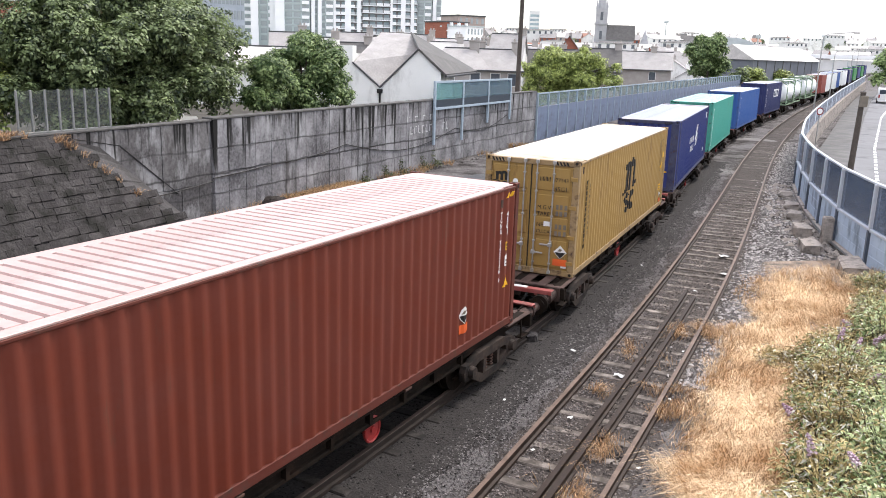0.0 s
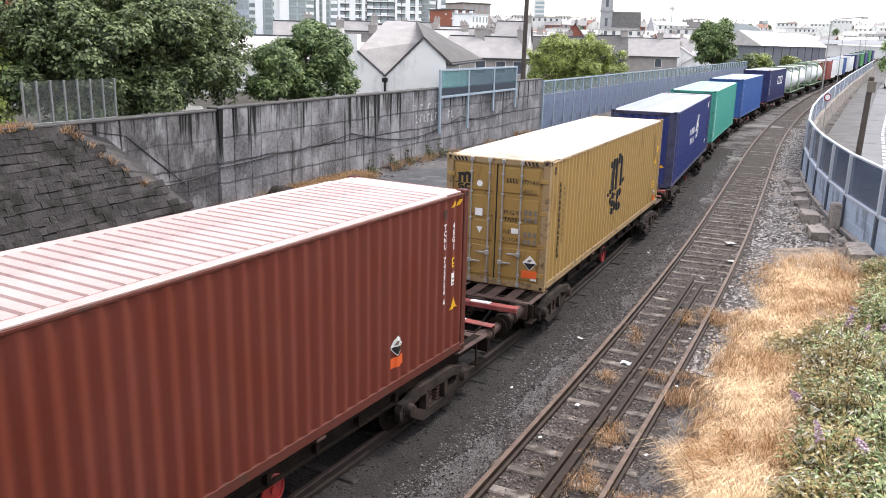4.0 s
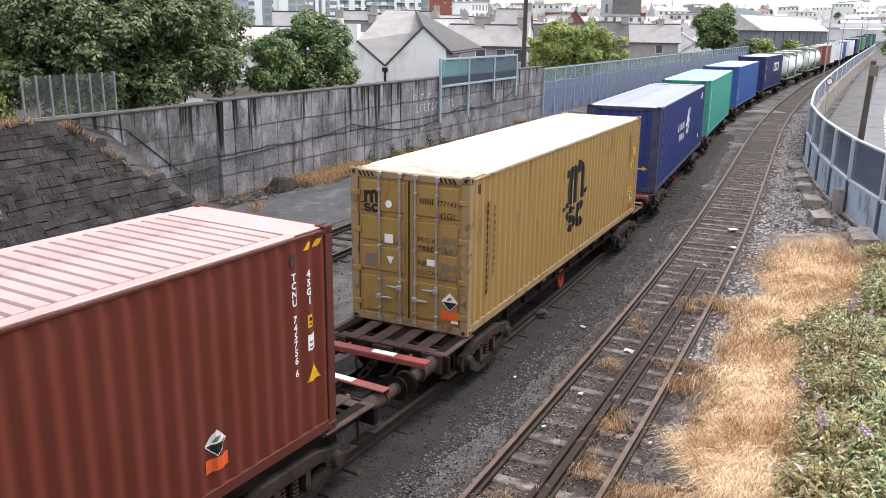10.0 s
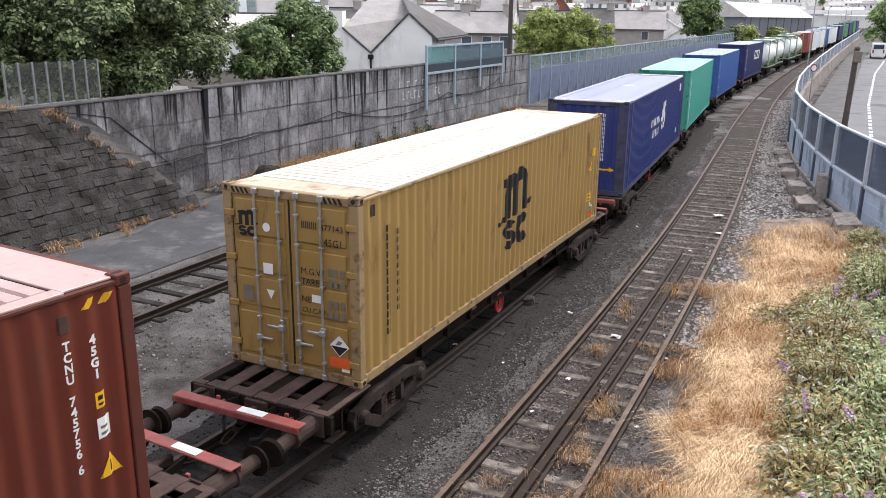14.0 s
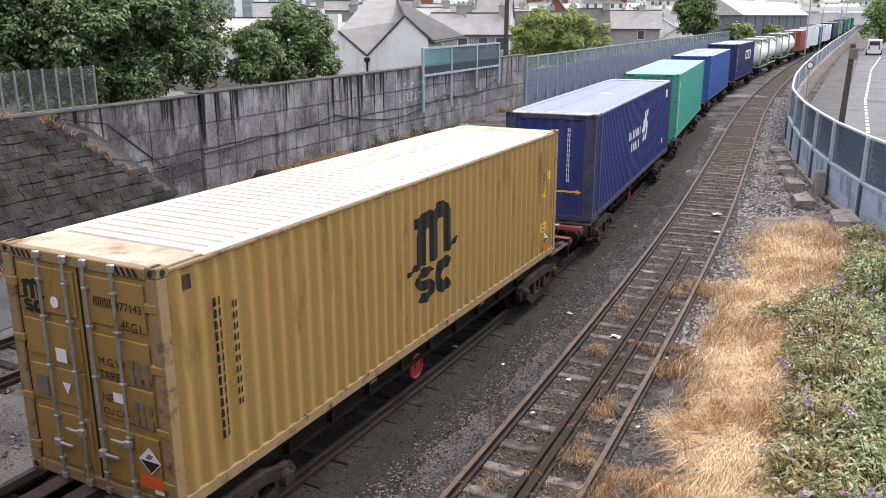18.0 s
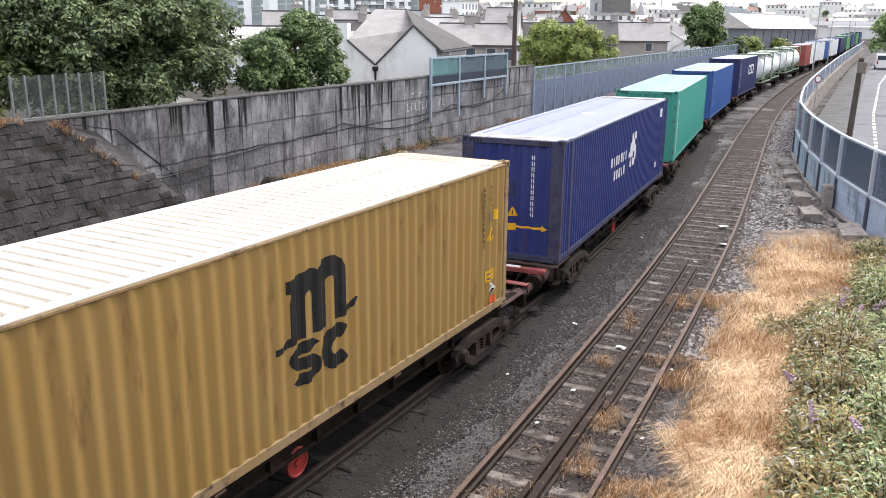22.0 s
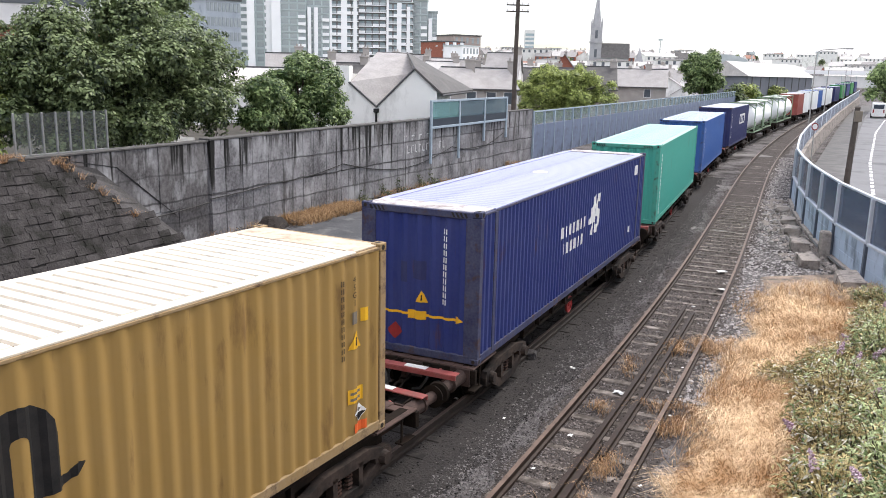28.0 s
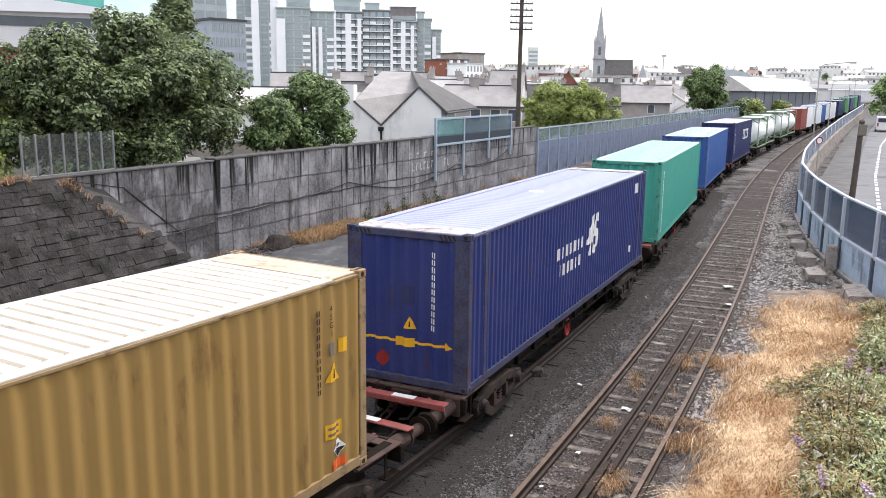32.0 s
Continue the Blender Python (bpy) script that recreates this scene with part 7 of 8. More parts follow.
def container(label, long, high, wide, body, roof, side_period=PERIOD, doors=True, extended=False, detail=True, at=None, group="containers on the train"):
    c = thing("shipping_container", label, "shipping container", at, group)
    L, W, H = long / 2, wide / 2, high
    edge = WORN.get(body, body)
    post = 0.15
    if extended:
        inner = 12.192 / 2
    # frame
    for x in (-L, L):
        s = 1 if x < 0 else -1
        for y in (-W, W):
            q = 1 if y < 0 else -1
            a, b = sorted((x, x + s * post))
            d, e = sorted((y, y + q * (0.30 if extended else 0.16)))
            part("corner_post", Geo().box(a, b, d, e, 0.118, H - 0.118, 0.012), edge, c)
            for z in (0, H - 0.118):
                cx, cy = sorted((x - s * 0.004, x + s * 0.178)), sorted((y - q * 0.004, y + q * 0.162))
                cc = part("corner_casting", Geo().box(*cx, *cy, z - (0.0 if z == 0 else -0.006), z + 0.118 + (0.006 if z else 0), 0.012), RUST if not detail else edge, c)
                if detail:
                    # solid plugs; the openings' inner shade is only their dark colour
                    h = Geo()
                    h.cyl((x - s * 0.0055, y + q * 0.085, z + 0.06), (x + s * 0.02, y + q * 0.085, z + 0.06), 0.038, n=10)
                    h.cyl((x + s * 0.09, y - q * 0.0055, z + 0.06), (x + s * 0.09, y + q * 0.02, z + 0.06), 0.04, n=10)
                    if z:
                        h.box(*sorted((x + s * 0.03, x + s * 0.15)), *sorted((y + q * 0.05, y + q * 0.11)), z + 0.11, z + 0.1255)
                    part("casting_opening", h, CAST_HOLE, cc, "dark plugs coloured as the casting's shaded openings")
    for y in (-W, W):
        q = 1 if y < 0 else -1
        part("bottom_rail", Geo().box(-L + post, L - post, *sorted((y + q * 0.003, y + q * 0.06)), 0.02, 0.17, 0.008), edge, c)
        part("top_rail", Geo().box(-L + post, L - post, *sorted((y + q * 0.003, y + q * 0.07)), H - 0.085, H - 0.042, 0.008), edge, c)
    if extended:
        for x in (-inner, inner):
            for y in (-W, W):
                q = 1 if y < 0 else -1
                part("inner_post", Geo().box(x - 0.07, x + 0.07, *sorted((y - q * 0.004, y + q * 0.08)), 0.1, H - 0.075, 0.01), edge, c)
    part("side_panel", pressed_sheet(-L + post, L - post, 0.16, H - 0.07, side_period, DEPTH, PHASE).moved(pose(0, -W + 0.012, 0)), body, c, smooth=side_period > 0.25)
    part("side_panel", pressed_sheet(-L + post, L - post, 0.16, H - 0.07, side_period, DEPTH).moved(pose(0, W - 0.012, 0) @ FLIP), body, c)
    # roof: a sheet coloured for grime and rib shade, with broad pressed panels across it
    part("roof_sheet", Geo().box(-L + 0.1, L - 0.1, -W + 0.06, W - 0.06, H - 0.06, H - 0.040), TROUGHS.get(roof, ROOF_DIRT_SHADE), c, "grimy troughs of the roof with rib shade in their colour")
    for x0, x1 in ((-L + 0.1, -L + 0.72), (L - 0.72, L - 0.1)):
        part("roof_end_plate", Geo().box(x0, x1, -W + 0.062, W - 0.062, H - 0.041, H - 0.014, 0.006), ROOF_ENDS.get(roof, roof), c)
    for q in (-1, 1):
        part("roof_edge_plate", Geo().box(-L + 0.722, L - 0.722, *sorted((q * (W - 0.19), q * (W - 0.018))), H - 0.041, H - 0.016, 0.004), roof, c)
    x, step = -L + 0.75, 0.225 if detail else 0.45
    n = round((long - 1.5) / step)
    step = (long - 1.5) / n
    rib = Geo()
    a, b, h0, h1, u = W - 0.192, W - 0.203, H - 0.040, H - (0.031 if extended else 0.012), step / 2 - (0.002 if extended else 0.017)
    slope = 0.07 if extended else 0.016
    rib.add([(-u, -a, h0), (u, -a, h0), (u, a, h0), (-u, a, h0), (-u + slope, -b, h1), (u - slope, -b, h1), (u - slope, b, h1), (-u + slope, b, h1)],
            [(4, 5, 6, 7), (0, 1, 5, 4), (1, 2, 6, 5), (2, 3, 7, 6), (3, 0, 4, 7)])
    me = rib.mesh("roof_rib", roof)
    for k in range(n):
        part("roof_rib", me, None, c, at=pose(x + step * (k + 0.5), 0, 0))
    for x in (-L, L):
        s = 1 if x < 0 else -1
        part("end_header", Geo().box(*sorted((x + s * 0.01, x + s * 0.12)), -W + 0.16, W - 0.16, H - 0.15, H - 0.02, 0.01), edge, c)
        part("end_sill", Geo().box(*sorted((x + s * 0.01, x + s * 0.12)), -W + 0.16, W - 0.16, 0.0, 0.15, 0.01), edge, c)
        pw = W - (0.30 if extended else 0.16)
        if not (doors and x < 0):
            sheet = pressed_sheet(-pw, pw, 0.14, H - 0.14, 0.30, 0.045)
            part("end_panel", sheet.moved(pose(x + s * 0.03, 0, 0, 0, 0, -90 * s)), body, c)
    if detail:
        g = Geo()
        for x in (-L, L):
            for q in (-1, 1):
                for k in range(4):
                    y = q * (W - 0.26 - k * 0.085)
                    s = -1 if x < 0 else 1
                    g.add([(x - s * 0.006, y, H - 0.13), (x - s * 0.006, y + 0.045, H - 0.13), (x - s * 0.006, y + 0.095, H - 0.04), (x - s * 0.006, y + 0.05, H - 0.04)], [(0, 1, 2, 3) if s > 0 else (3, 2, 1, 0)])
        part("height_warning_band", g, BLACK, c, "black hazard stripes")
    if doors:
        door_end(c, -L, W, H, body)
    return c


def door_end(c, x, W, H, body):
    """Two leaves with pressed bands, lock rods, cams, handles and hinges, facing -x."""
    for q in (-1, 1):
        y0, y1 = sorted((q * 0.012, q * (W - 0.165)))
        leaf = part("door", Geo().box(x + 0.035, x + 0.075, y0, y1, 0.15, H - 0.15, 0.006), body, c)
        zs = [0.15, 0.95, 1.52, 2.08, H - 0.15]
        for za, zb in zip(zs, zs[1:]):
            part("door_panel", Geo().box(x + 0.010, x + 0.036, y0 + 0.06, y1 - 0.06, za + 0.055, zb - 0.055, 0.014), body, leaf)
        gasket = Geo().box(x + 0.03, x + 0.05, *sorted((q * 0.001, q * 0.014)), 0.15, H - 0.15)
        gasket.box(x + 0.03, x + 0.05, *sorted((q * (W - 0.168), q * (W - 0.155))), 0.15, H - 0.15)
        part("gasket", gasket, RUBBER, leaf)
        for k, yr in enumerate((0.16, 0.59)):
            rod = Geo().cyl((x - 0.03, q * yr, 0.05), (x - 0.03, q * yr, H - 0.06), 0.019, n=8)
            for z in (0.3, 0.85, 1.5, 2.1, H - 0.35):
                rod.box(x - 0.055, x + 0.014, q * yr - 0.032, q * yr + 0.032, z - 0.022, z + 0.022, 0.008)
            for z in (0.03, H - 0.11):
                rod.box(x - 0.05, x + 0.01, q * yr - 0.04, q * yr + 0.04, z, z + 0.09, 0.01)
            part("lock_rod", rod, STEEL, leaf, "galvanised lock rod")
            zh = 0.62 + 0.22 * (k if q < 0 else 1 - k) - (0.06 if q < 0 else 0.1)
            h = Geo().box(x - 0.075, x - 0.045, *sorted((q * yr, q * yr + (0.26 if k == 0 else -0.26) * q)), zh - 0.02, zh + 0.02, 0.008)
            h.box(x - 0.08, x - 0.012, q * yr - 0.05, q * yr + 0.05, zh - 0.05, zh + 0.05, 0.012)
            part("door_handle", h, STEEL, leaf, "steel locking handle")
        for z in (0.35, 1.0, 1.75, 2.45):
            part("hinge", Geo().box(x - 0.012, x + 0.04, *sorted((q * (W - 0.21), q * (W - 0.03))), z - 0.05, z + 0.05, 0.01), body, leaf)


def side_marks(c, long, wide, period, items):
    """Marks on the side towards -y: (name, shapes, x from the near end, z, material, label)."""
    L, plane = long / 2, -wide / 2 + 0.012
    for i, (name, geo, x, z, material, label) in enumerate(items):
        part(name, drape(geo, x - L, z, -L + 0.15 + PHASE - period, period, DEPTH, plane, 0.003 + 0.0008 * i), material, c, label)


def end_marks(c, long, items, sheet=None):
    """Marks on the end towards -x, seen from outside: (name, shapes, y to the right, z, material, label)."""
    L = long / 2
    for i, (name, geo, y, z, material, label) in enumerate(items):
        if sheet:
            g = drape(geo, y, z, -sheet, 0.30, 0.045, 0.0, 0.003 + 0.0008 * i).moved(pose(-L + 0.03, 0, 0, 0, 0, -90))
        else:
            g = drape(geo, y, z, 0, 1, 0, 0.0, 0.0008 * i).moved(pose(-L + 0.0085, 0, 0, 0, 0, -90))
        part(name, g, material, c, label)


def stems(count, w, h, step, upright=True):
    """Pairs of plain strokes where lettering stands that is not spelt out."""
    out = []
    for k in range(count):
        x, z = (0.0, -k * step) if upright else (k * step + w / 2, 0.0)
        out += [rect(x - w / 2, x - w / 2 + w * 0.3, z, z + h), rect(x + w / 2 - w * 0.3, x + w / 2, z, z + h)]
    return flat_outline(out)


def bars(count, w, h, step, upright=True):
    return flat_outline([rect(-w / 2, w / 2, -k * step, -k * step + h) if upright else rect(k * step, k * step + w, 0, h) for k in range(count)])


def placard(r):
    return flat_outline([[(0, -r), (r, 0), (0, r), (-r, 0)]])


def placard_items(x, z, r, orange=True):
    it = [("placard", placard(r), x, z, WHITE, "white diamond placard"),
          ("placard_lower_half", flat_outline([[(-r * 0.86, -r * 0.04), (0, -r * 0.92), (r * 0.86, -r * 0.04)]]), x, z, BLACK, "black half of the placard"),
          ("placard_pictogram", flat_outline([[(-r * 0.4, r * 0.1), (0.05 * r, r * 0.1), (r * 0.35, r * 0.42), (-r * 0.1, r * 0.5)]]), x, z, GREYBOX, "grey pictogram")]
    if orange:
        it.append(("orange_plate", flat_outline([rect(-r * 1.05, r * 1.05, -r * 2.05, -r * 1.05)]), x, z, ORANGE, "orange number plate panel"))
    return it


def warning_triangle(x, z, r):
    return [("warning_triangle", flat_outline([[(-r, -r * 0.8), (r, -r * 0.8), (0, r)]]), x, z, SIGN_YELLOW, "yellow warning triangle"),
            ("warning_symbol", flat_outline([[(-r * 0.12, -r * 0.5), (r * 0.12, -r * 0.5), (r * 0.06, r * 0.35), (-r * 0.06, r * 0.35)]]), x, z, BLACK, "black symbol")]


# ---- wagons ----
def bogie(parent, x):
    b = part("bogie", Geo().box(-0.18, 0.18, -1.0, 1.0, 0.52, 0.74, 0.02), GRIME, parent, "grimy two-axle bogie", at=pose(x, 0, 0))
    for q in (-1, 1):
        y0, y1 = sorted((q * 1.08, q * 1.22))
        for sx in (-1, 1):
            g = Geo()
            g.prism([(0.0, 0.84), (0.55, 0.84), (1.05, 0.68), (1.05, 0.52), (0.55, 0.66), (0.0, 0.66)], 1, y0, y1)
            g.prism([(0.0, 0.2), (0.45, 0.2), (0.95, 0.48), (0.92, 0.62), (0.36, 0.36), (0.0, 0.36)], 1, y0, y1)
            g.prism([(0.26, 0.3), (0.36, 0.3), (0.36, 0.72), (0.26, 0.72)], 1, y0, y1)
            g.prism([(0.72, 0.42), (1.12, 0.42), (1.15, 0.6), (1.08, 0.72), (0.78, 0.74), (0.7, 0.6)], 1, y0 + 0.01, y1 - 0.01)
            g.cyl((0.9, q * 1.21, 0.57), (0.9, q * 1.31, 0.57), 0.125, 0.1, n=14)
            if sx < 0:
                g.v = [(-a, bb, c) for a, bb, c in g.v]
                g.f = [f[::-1] for f in g.f]
            part("side_frame", g, BOGIE, b)
        for k in (-0.13, 0.13):
            coil = [(k + 0.06 * math.cos(j * 1.2566), q * 1.12 + 0.05 * math.sin(j * 1.2566), 0.34 + j * 0.0125) for j in range(27)]
            part("coil_spring", Geo().tube(coil, 0.017, 5), RUST, b, "rusty coil spring")
        br = Geo().box(-1.2, 1.2, *sorted((q * 0.98, q * 1.02)), 0.44, 0.49)
        part("brake_rod", br, GRIME, b)
    for sx in (-0.9, 0.9):
        w = Geo().cyl((0, -0.98, 0), (0, 0.98, 0), 0.075, n=12)
        for q in (-1, 1):
            w.cyl((0, q * 0.775, 0), (0, q * 0.91, 0), 0.42, n=28)
            w.cyl((0, q * 0.74, 0), (0, q * 0.775, 0), 0.45, n=28)
            for k in range(6):
                a = k * math.pi / 3
                w.cyl((0.24 * math.cos(a), q * 0.9, 0.24 * math.sin(a)), (0.24 * math.cos(a), q * 0.915, 0.24 * math.sin(a)), 0.05, n=8)
        part("wheelset", w, GRIME, b, "dark steel wheelset", at=pose(sx, 0, 0.57))
    return b


def container_wagon(at=None, wheel_x=-0.4):
    w = thing("container_wagon", "rusty skeletal container flat wagon on two bogies", "railway wagon", at, "wagons of the train")
    E = 7.0
    for q in (-1, 1):
        g = Geo().box(-E + 0.12, E - 0.12, *sorted((q * 0.98, q * 1.15)), 0.97, 1.035, 0.008)
        g.box(-E + 0.12, E - 0.12, *sorted((q * 1.03, q * 1.06)), 0.80, 0.97)
        g.box(-4.0, 4.0, *sorted((q * 0.98, q * 1.13)), 0.74, 0.80, 0.006)
        part("side_sill", g, GRIME, w)
        for k in range(9):
            x = -4.0 + k
            part("sill_bracket", Geo().box(x - 0.04, x + 0.04, *sorted((q * 1.06, q * 1.15)), 0.78, 0.97), GRIME, w)
        for k in range(4):
            x = (-6.0, -2.0, 2.0, 6.0)[k]
            part("twist_lock", Geo().box(x - 0.1, x + 0.1, *sorted((q * 1.0, q * 1.215)), 1.0, 1.045, 0.008), RUST, w)
    part("centre_sill", Geo().box(-E + 0.1, E - 0.1, -0.24, 0.24, 0.68, 1.0, 0.01), GRIME, w)
    for x in np.arange(-6.6, 6.7, 1.1):
        part("cross_member", Geo().box(x - 0.05, x + 0.05, -1.05, 1.05, 0.82, 0.99), GRIME, w)
    for s in (-1, 1):
        ex = s * E
        # open plated end deck, headstock and bar
        for k in range(6):
            y = -1.12 + k * 0.448
            part("deck_strip", Geo().box(*sorted((ex, ex - s * 1.15)), y - 0.12, y + 0.12, 1.0, 1.03, 0.006), DECK_BROWN, w)
        for x in (ex - s * 1.08, ex - s * 0.14):
            part("deck_cross_strip", Geo().box(x - 0.10, x + 0.10, -1.2, 1.2, 0.985, 1.015, 0.006), DECK_BROWN, w)
        part("headstock", Geo().box(*sorted((ex, ex - s * 0.10)), -1.28, 1.28, 0.72, 1.0, 0.012), GRIME, w)
        bar = part("end_bar", Geo().box(*sorted((ex + s * 0.34, ex + s * 0.54)), -1.12, 1.12, 1.03, 1.06, 0.01).box(*sorted((ex + s * 0.52, ex + s * 0.54)), -1.12, 1.12, 0.96, 1.035, 0.004), RED_STEEL, w, "faded red end step bar")
        for y in (-0.9, -0.35, 0.35, 0.9):
            part("bar_stay", Geo().prism([(ex, 0.8), (ex, 0.98), (ex + s * 0.36, 1.03), (ex + s * 0.36, 0.99)], 1, y - 0.012, y + 0.012), GRIME, bar, "grimy bracket")
        part("label_plate", Geo().box(*sorted((ex + s * 0.37, ex + s * 0.51)), -0.5, -0.05, 1.061, 1.073, 0.004), WHITE, bar, "white plate lying on the bar")
        for y in (-0.98, 0.98):
            g = Geo().cyl((ex, y, 0.86), (ex + s * 0.52, y, 0.86), 0.14, 0.13, n=14)
            g.cyl((ex + s * 0.5, y, 0.86), (ex + s * 0.92, y, 0.86), 0.10, n=14)
            g.box(*sorted((ex, ex + s * 0.04)), y - 0.2, y + 0.2, 0.68, 1.02, 0.01)
            g.cyl((ex + s * 0.48, y, 0.86), (ex + s * 0.53, y, 0.86), 0.155, n=14)
            bu = part("buffer", g, RUST_DARK, w, smooth=False)
            part("buffer_head", Geo().cyl((ex + s * 0.92, y, 0.86), (ex + s * 0.97, y, 0.86), 0.21, 0.19, n=20), GRIME, bu)
            part("corner_step", Geo().box(*sorted((ex - s * 0.45, ex - s * 0.05)), *sorted((math.copysign(1.1, y), math.copysign(1.25, y))), 0.55, 0.58, 0.006).box(ex - s * 0.4 - 0.02, ex - s * 0.4 + 0.02, math.copysign(1.2, y) - 0.01, math.copysign(1.2, y) + 0.01, 0.56, 0.98), GRIME, w)
        hook = Geo().box(*sorted((ex, ex + s * 0.42)), -0.05, 0.05, 0.78, 0.92, 0.015).box(*sorted((ex, ex + s * 0.06)), -0.2, 0.2, 0.7, 1.0, 0.01)
        part("drawhook", hook, RUST_DARK, w, "heavy drawhook")
        for q in (0.0, 0.26):
            link = [(ex + s * (0.36 + q + 0.16 * math.cos(a)), 0.07 * math.sin(a), 0.78 - 0.28 * q - 0.05 * math.cos(a)) for a in np.linspace(0, 6.2832, 13)]
            part("coupling_link", Geo().tube(link, 0.022, 6), GRIME, w, "steel coupling link")
        for y in (-0.62, 0.62):
            part("pipe_cock", Geo().cyl((ex - s * 0.02, y, 0.84), (ex + s * 0.14, y, 0.84), 0.035, n=8).box(*sorted((ex + s * 0.1, ex + s * 0.15)), y - 0.03, y + 0.03, 0.8, 0.98, 0.008), RED_STEEL, w, "red air pipe cock")
        hose = Geo().tube([(ex, -0.42, 0.86), (ex + s * 0.12, -0.42, 0.88), (ex + s * 0.24, -0.38, 0.74), (ex + s * 0.34, -0.3, 0.60), (ex + s * 0.45, -0.2, 0.62)], 0.026)
        part("brake_hose", hose, BLACK, w, "black rubber brake hose")
        hose = Geo().tube([(ex, 0.42, 0.86), (ex + s * 0.14, 0.44, 0.9), (ex + s * 0.28, 0.4, 0.72), (ex + s * 0.4, 0.3, 0.62)], 0.026)
        part("brake_hose", hose, BLACK, w, "black rubber brake hose")
        bogie(w, s * 5.15)
    for q in (-1, 1):
        g = Geo().cyl((wheel_x, q * 1.02, 0.62), (wheel_x, q * 1.06, 0.62), 0.205, n=24)
        wheel = part("brake_wheel", g, BRIGHT_RED, w, "red hand brake wheel")
        ring = Geo()
        for k in range(20):
            a, b = 2 * math.pi * k / 20, 2 * math.pi * (k + 1) / 20
            ring.cyl((wheel_x + 0.205 * math.cos(a), q * 1.065, 0.62 + 0.205 * math.sin(a)), (wheel_x + 0.205 * math.cos(b), q * 1.065, 0.62 + 0.205 * math.sin(b)), 0.022, n=6)
        part("wheel_rim", ring, BRIGHT_RED, wheel)
        part("hub", Geo().cyl((wheel_x, q * 1.02, 0.62), (wheel_x, q * 1.09, 0.62), 0.05, n=10), BRIGHT_RED, wheel)
    part("air_tank", Geo().cyl((1.2, 0.55, 0.6), (2.4, 0.55, 0.6), 0.17, n=14), GRIME, w)
    part("brake_cylinder", Geo().cyl((-2.6, -0.5, 0.62), (-1.9, -0.5, 0.62), 0.15, 0.13, n=14), GRIME, w)
    part("brake_lever", Geo().box(-2.3, -0.4, -0.85, -0.81, 0.55, 0.62).box(-1.9, 2.0, -0.62, -0.58, 0.62, 0.66), GRIME, w)
    return w


# ---- the train, from the nearest wagon to the far end ----
def arch(x0, x1, z0, z1, w):
    """A plain upright arch band."""
    mid, r = (x0 + x1) / 2, (x1 - x0) / 2
    outer = [(mid + r * math.cos(a), z1 - r + r * math.sin(a)) for a in np.linspace(0, math.pi, 9)]
    inner = [(mid + (r - w) * math.cos(a), z1 - r + (r - w) * math.sin(a)) for a in np.linspace(math.pi, 0, 9)]
    return [(x1, z0)] + outer + [(x0, z0), (x0 + w, z0)] + inner + [(x1 - w, z0)]


def ring_band(cx, cz, rx, rz, w, a0, a1, n=12):
    out = [(cx + rx * math.cos(a), cz + rz * math.sin(a)) for a in np.linspace(a0, a1, n)]
    return out + [(cx + (rx - w) * math.cos(a), cz + (rz - w) * math.sin(a)) for a in np.linspace(a1, a0, n)]


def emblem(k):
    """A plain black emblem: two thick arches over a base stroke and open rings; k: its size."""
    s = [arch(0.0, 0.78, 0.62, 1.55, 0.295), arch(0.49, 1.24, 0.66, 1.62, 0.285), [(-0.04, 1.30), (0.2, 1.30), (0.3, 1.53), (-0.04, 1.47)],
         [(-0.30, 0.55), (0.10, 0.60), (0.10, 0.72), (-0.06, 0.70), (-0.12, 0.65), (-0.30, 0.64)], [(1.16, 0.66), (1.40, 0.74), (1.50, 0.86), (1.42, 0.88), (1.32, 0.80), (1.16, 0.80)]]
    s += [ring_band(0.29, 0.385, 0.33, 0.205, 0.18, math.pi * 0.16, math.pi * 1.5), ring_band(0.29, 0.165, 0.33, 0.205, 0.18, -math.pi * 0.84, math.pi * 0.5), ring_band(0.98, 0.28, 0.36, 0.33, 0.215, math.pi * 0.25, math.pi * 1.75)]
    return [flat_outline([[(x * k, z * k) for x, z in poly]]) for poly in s]


